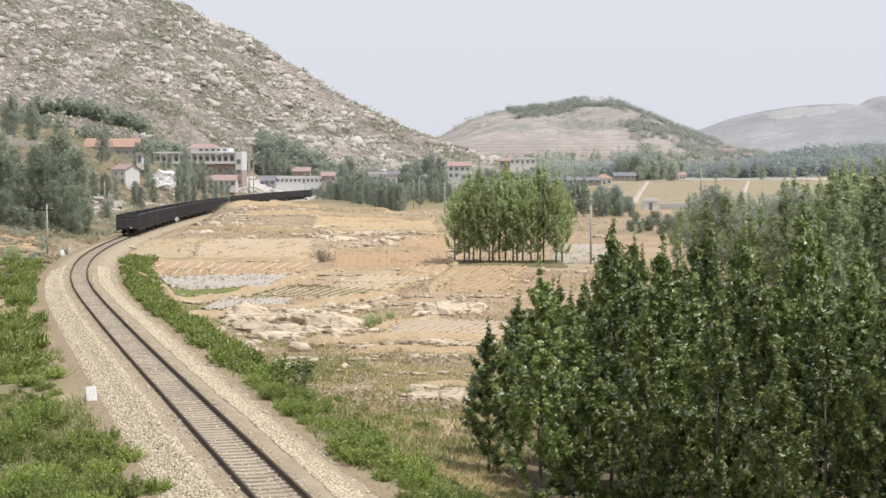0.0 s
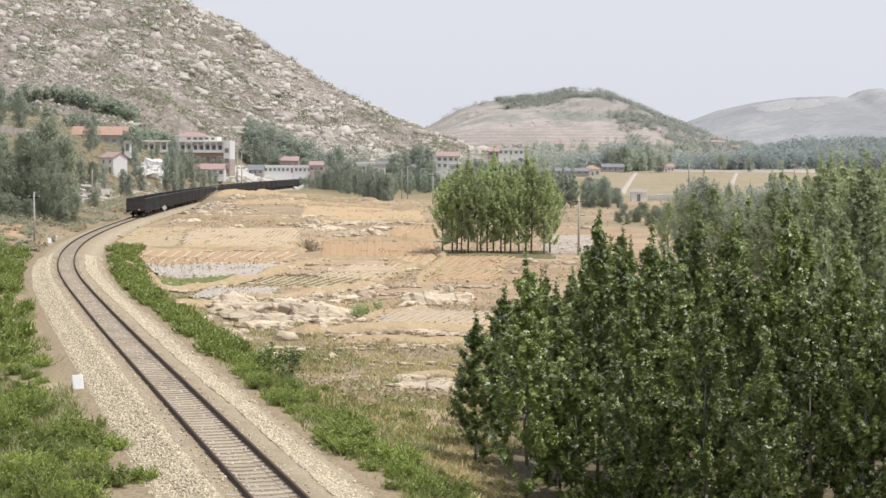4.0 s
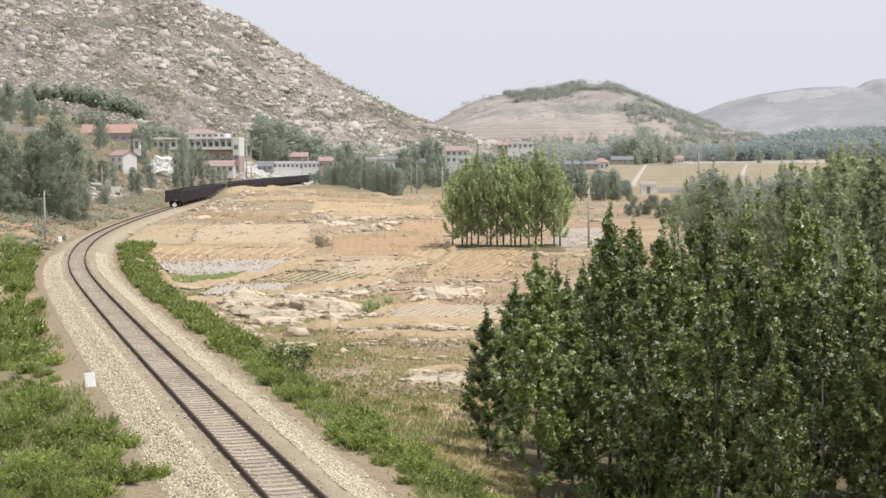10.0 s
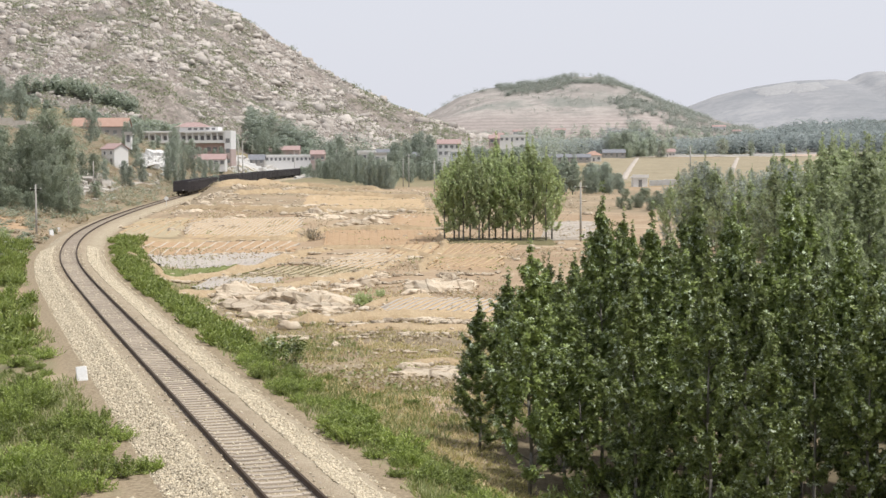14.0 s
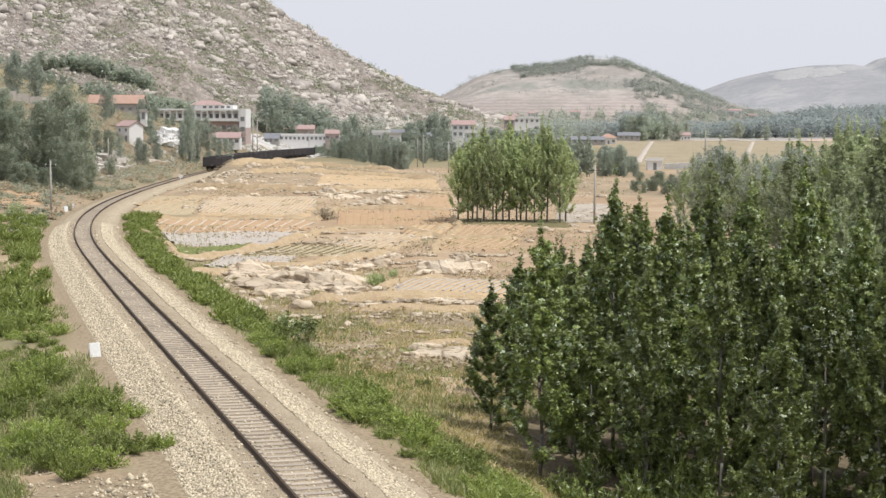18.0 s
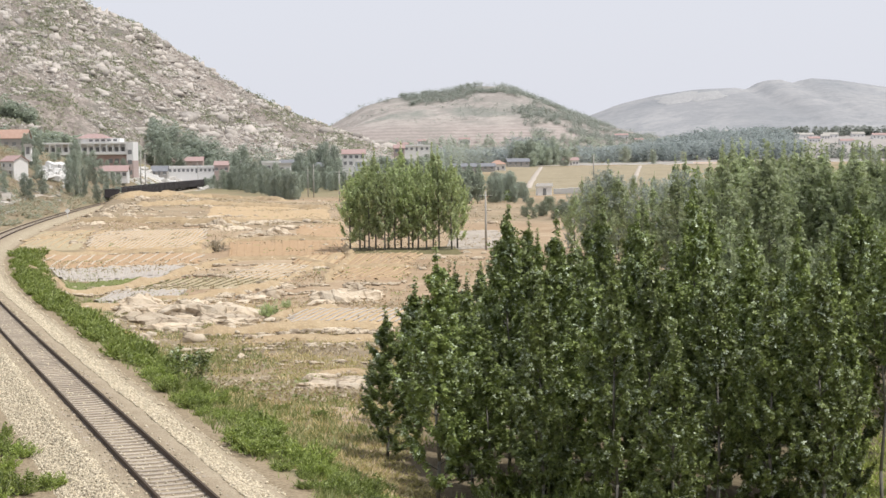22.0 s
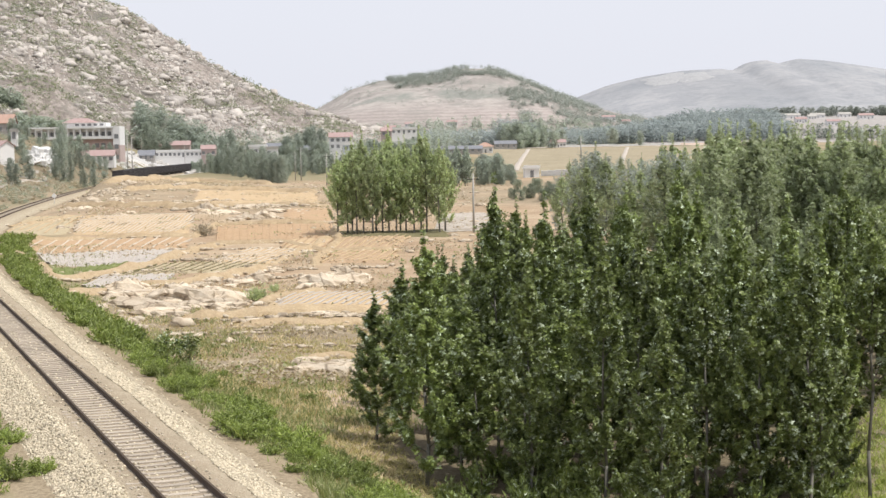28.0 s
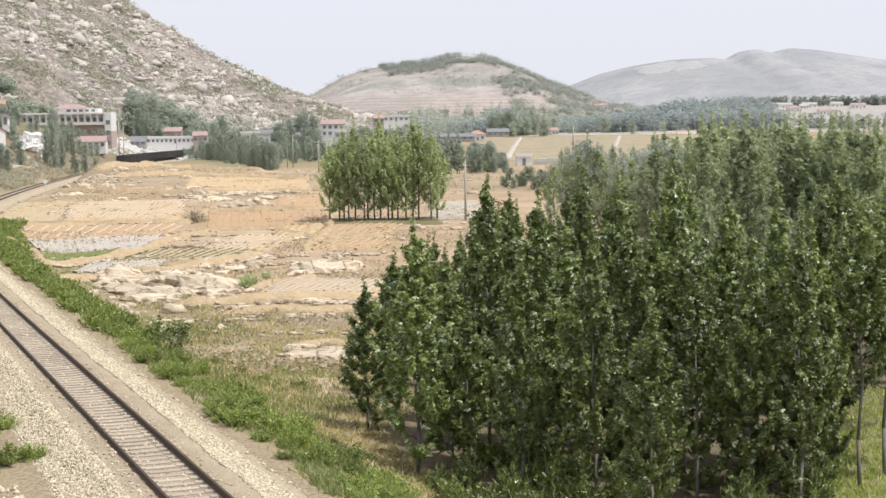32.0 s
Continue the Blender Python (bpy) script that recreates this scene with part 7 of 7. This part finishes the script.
# ---- poles, posts and signs ----
def pole(xy, h, arm=True, name="utility_pole", thick=0.15, z=None):
    ob = thing(name, "slim grey concrete utility pole", "pole", group="utility poles")
    ob.matrix_basis = pose(xy[0], xy[1], gz(*xy) if z is None else z, 0, 0, random.uniform(-15, 15))
    bm = bmesh.new()
    add_tube(bm, (0, 0, -0.5), (0, 0, h), thick, thick * 0.6, 8)
    part("post", from_bm("post", bm, M["concrete"], True), ob)
    if arm:
        part("crossarm", box("crossarm", -0.75, 0.75, -0.05, 0.05, h - 0.7, h - 0.6, M["iron"], 0.01), ob)
        for x in (-0.65, 0, 0.65):
            bm = bmesh.new()
            add_tube(bm, (x, 0, h - 0.6), (x, 0, h - 0.38), 0.05, 0.035, 6)
            part("insulator", from_bm("insulator", bm, M["white_paint"]), ob)


pole((-48.2, 188), 6.2)
pole((-55.64, 236.5), 6.3)
pole((-69.00, 315.2), 6.5, False)
pole((17.51, 182.8), 7.0)
pole((0.37, 340), 7.0)
pole((-6.45, 420), 9.0)
pole((-8.18, 430), 8.0)
pole((-75.27, 600), 14.0, thick=0.25)
pole((-73.76, 602), 13.0, thick=0.22)
pole((106.74, 640), 9.5, False, thick=0.35)
pole((22.33, 560), 5.5, False, thick=0.3)
pole((-34.61, 560), 11.0)
pole((-62.47, 700), 12.0)


def marker_sign(xy):
    ob = thing("lineside_sign", "white diamond-shaped sign on a short post", "sign")
    ob.matrix_basis = pose(xy[0], xy[1], gz(*xy))
    bm = bmesh.new()
    add_tube(bm, (0, 0, -0.3), (0, 0, 1.5), 0.06, 0.06, 8)
    part("post", from_bm("post", bm, M["white_paint"], True), ob)
    bm = bmesh.new()
    add_box(bm, -0.36, 0.36, -0.03, 0.03, -0.36, 0.36, 0.01)
    part("panel", from_bm("panel", bm, M["white_paint"]), ob, at=pose(0, -0.09, 1.62, -8, 45, 0))


marker_sign((-51.16, 297))


def block_post(xy, w, h, label):
    ob = thing("marker_post", label, "post")
    ob.matrix_basis = pose(xy[0], xy[1], gz(*xy), -24, -4, 16)
    bm = bmesh.new()
    add_box(bm, -w / 2, w / 2, -w * 0.2, w * 0.2, -0.2, h, w * 0.06)
    part("slab", from_bm("slab", bm, M["white_paint"]), ob)


block_post((-15.5, 67.8), 0.48, 0.62, "short whitewashed concrete marker beside the track")
block_post((-47.37, 192.1), 0.5, 0.7, "small white marker post beside the track")
block_post((-48.54, 200.8), 0.35, 0.6, "small white marker post beside the track")
block_post((-57.33, 267), 0.5, 0.5, "small white marker post beside the track")


# ---- the freight train ----
WAGON, PITCH, SPEED = 13.0, 13.9, 8.2
WAGONS = 44


def wagon_model(detail):
    w = thing("gondola_wagon", "sooty black open-top freight wagon in a long moving train", "freight wagon", group="freight train")
    L, B, z0, z1 = WAGON / 2, 1.55, 1.1, 3.15
    for s in (-1, 1):
        side = part("side_wall", box("side_wall", s * B - 0.05, s * B + 0.05, -L, L, z0, z1, M["wagon"]), w)
        part("top_rail", box("top_rail", s * B - 0.09, s * B + 0.09, -L, L, z1, z1 + 0.12, M["wagon"], 0.01), side)
    rib = box("end_rib", -B, B, -0.12, 0.12, 0, 0.14, M["wagon"], 0.02)
    for s in (-1, 1):
        bm = bmesh.new()
        add_box(bm, -B, B, s * L - 0.05, s * L + 0.05, z0, z1)
        end = part("end_wall", from_bm("end_wall", bm, M["wagon"]), w)
        for k in range(4):
            part("end_rib", rib, end, at=pose(0, s * L, z0 + 0.25 + k * 0.5))
        part("end_rail", box("end_rail", -B - 0.06, B + 0.06, s * L - 0.09, s * L + 0.09, z1, z1 + 0.12, M["wagon"], 0.01), end)
    post = box("side_post", -0.06, 0.06, -0.07, 0.07, z0 - 0.1, z1, M["wagon"], 0.01)
    for s in (-1, 1):
        for k in range(9):
            part("side_post", post, w, at=pose(s * (B + 0.1), -L + 0.15 + k * (2 * L - 0.3) / 8, 0))
    bm = bmesh.new()
    add_box(bm, -B, B, -L, L, z0 - 0.12, z0)
    add_box(bm, -0.22, 0.22, -L - 0.2, L + 0.2, z0 - 0.45, z0 - 0.12)
    for s in (-1, 1):
        add_box(bm, s * B - 0.08, s * B + 0.08, -L, L, z0 - 0.3, z0)
        add_box(bm, -0.12, 0.12, s * L, s * (L + 0.46), z0 - 0.4, z0 - 0.18)
    part("underframe", from_bm("underframe", bm, M["iron"]), w)
    bm = bmesh.new()
    bmesh.ops.create_grid(bm, x_segments=8, y_segments=26, size=1)
    for v in bm.verts:
        v.co = Vector((v.co.x * (B - 0.06), v.co.y * (L - 0.06), 2.75 + 0.25 * (1 - v.co.x ** 2) + 0.14 * noise.noise(Vector((v.co.x * 3, v.co.y * 12, 0)))))
    part("coal_load", from_bm("coal_load", bm, M["coal"], True), w, "dark heaped coal")
    for s in (-1, 1):
        bm = bmesh.new()
        for side in (-1, 1):
            add_box(bm, side * 1.0 - 0.08, side * 1.0 + 0.08, s * 4.35 - 1.1, s * 4.35 + 1.1, 0.35, 0.62)
        add_box(bm, -1.0, 1.0, s * 4.35 - 0.2, s * 4.35 + 0.2, 0.4, 0.98)
        bogie = part("bogie", from_bm("bogie", bm, M["iron"]), w)
        for a in (-0.875, 0.875):
            bm = bmesh.new()
            add_tube(bm, (-0.9, s * 4.35 + a, 0.42), (0.9, s * 4.35 + a, 0.42), 0.07, 0.07, 6)
            for side in (-1, 1):
                add_tube(bm, (side * 0.68, s * 4.35 + a, 0.42), (side * 0.8, s * 4.35 + a, 0.42), 0.42, 0.42, 14)
            part("wheelset", from_bm("wheelset", bm, M["iron"]), bogie)
    return w


def build_train():
    first = wagon_model(True)
    wagons = [first] + [copy_thing(first, Matrix.Identity(4)) for _ in range(WAGONS - 1)]
    bm = bmesh.new()
    add_tube(bm, (0.55, -WAGON / 2 - 0.1, 1.25), (0.55, -WAGON / 2 - 0.22, 1.25), 0.14, 0.14, 10)
    part("tail_marker", from_bm("tail_marker", bm, plain("pale_enamel", (0.5, 0.5, 0.48), (0.7, 0.7, 0.68))), wagons[0], "pale round tail marker")
    return wagons


train = build_train()
S_REAR = arc(238.5) + WAGON / 2


def motions():
    for i, w in enumerate(train):
        rows = []
        for k in range(17):
            x, y, a = track_at(S_REAR + i * PITCH + SPEED * 2 * k)
            rows.append((2.0 * k, pose(float(x), float(y), 0, 0, 0, math.degrees(a))))
        walk(w, rows)
    for m, i in SWAY:
        base = m.matrix_basis.copy()
        place, turn, size = base.decompose()
        amp = 0.35 + 0.25 * ((i * 37) % 10) / 10
        rows = []
        for k in range(33):
            a = amp * math.sin(k * 1.9 + i * 1.3) + amp * 0.6 * math.sin(k * 0.83 + i)
            b = amp * 0.6 * math.sin(k * 2.3 + i * 0.7)
            rows.append((float(k), Matrix.Translation(place) @ pose(0, 0, 0, a, b) @ turn.to_matrix().to_4x4()))
        walk(m, rows)


motions()
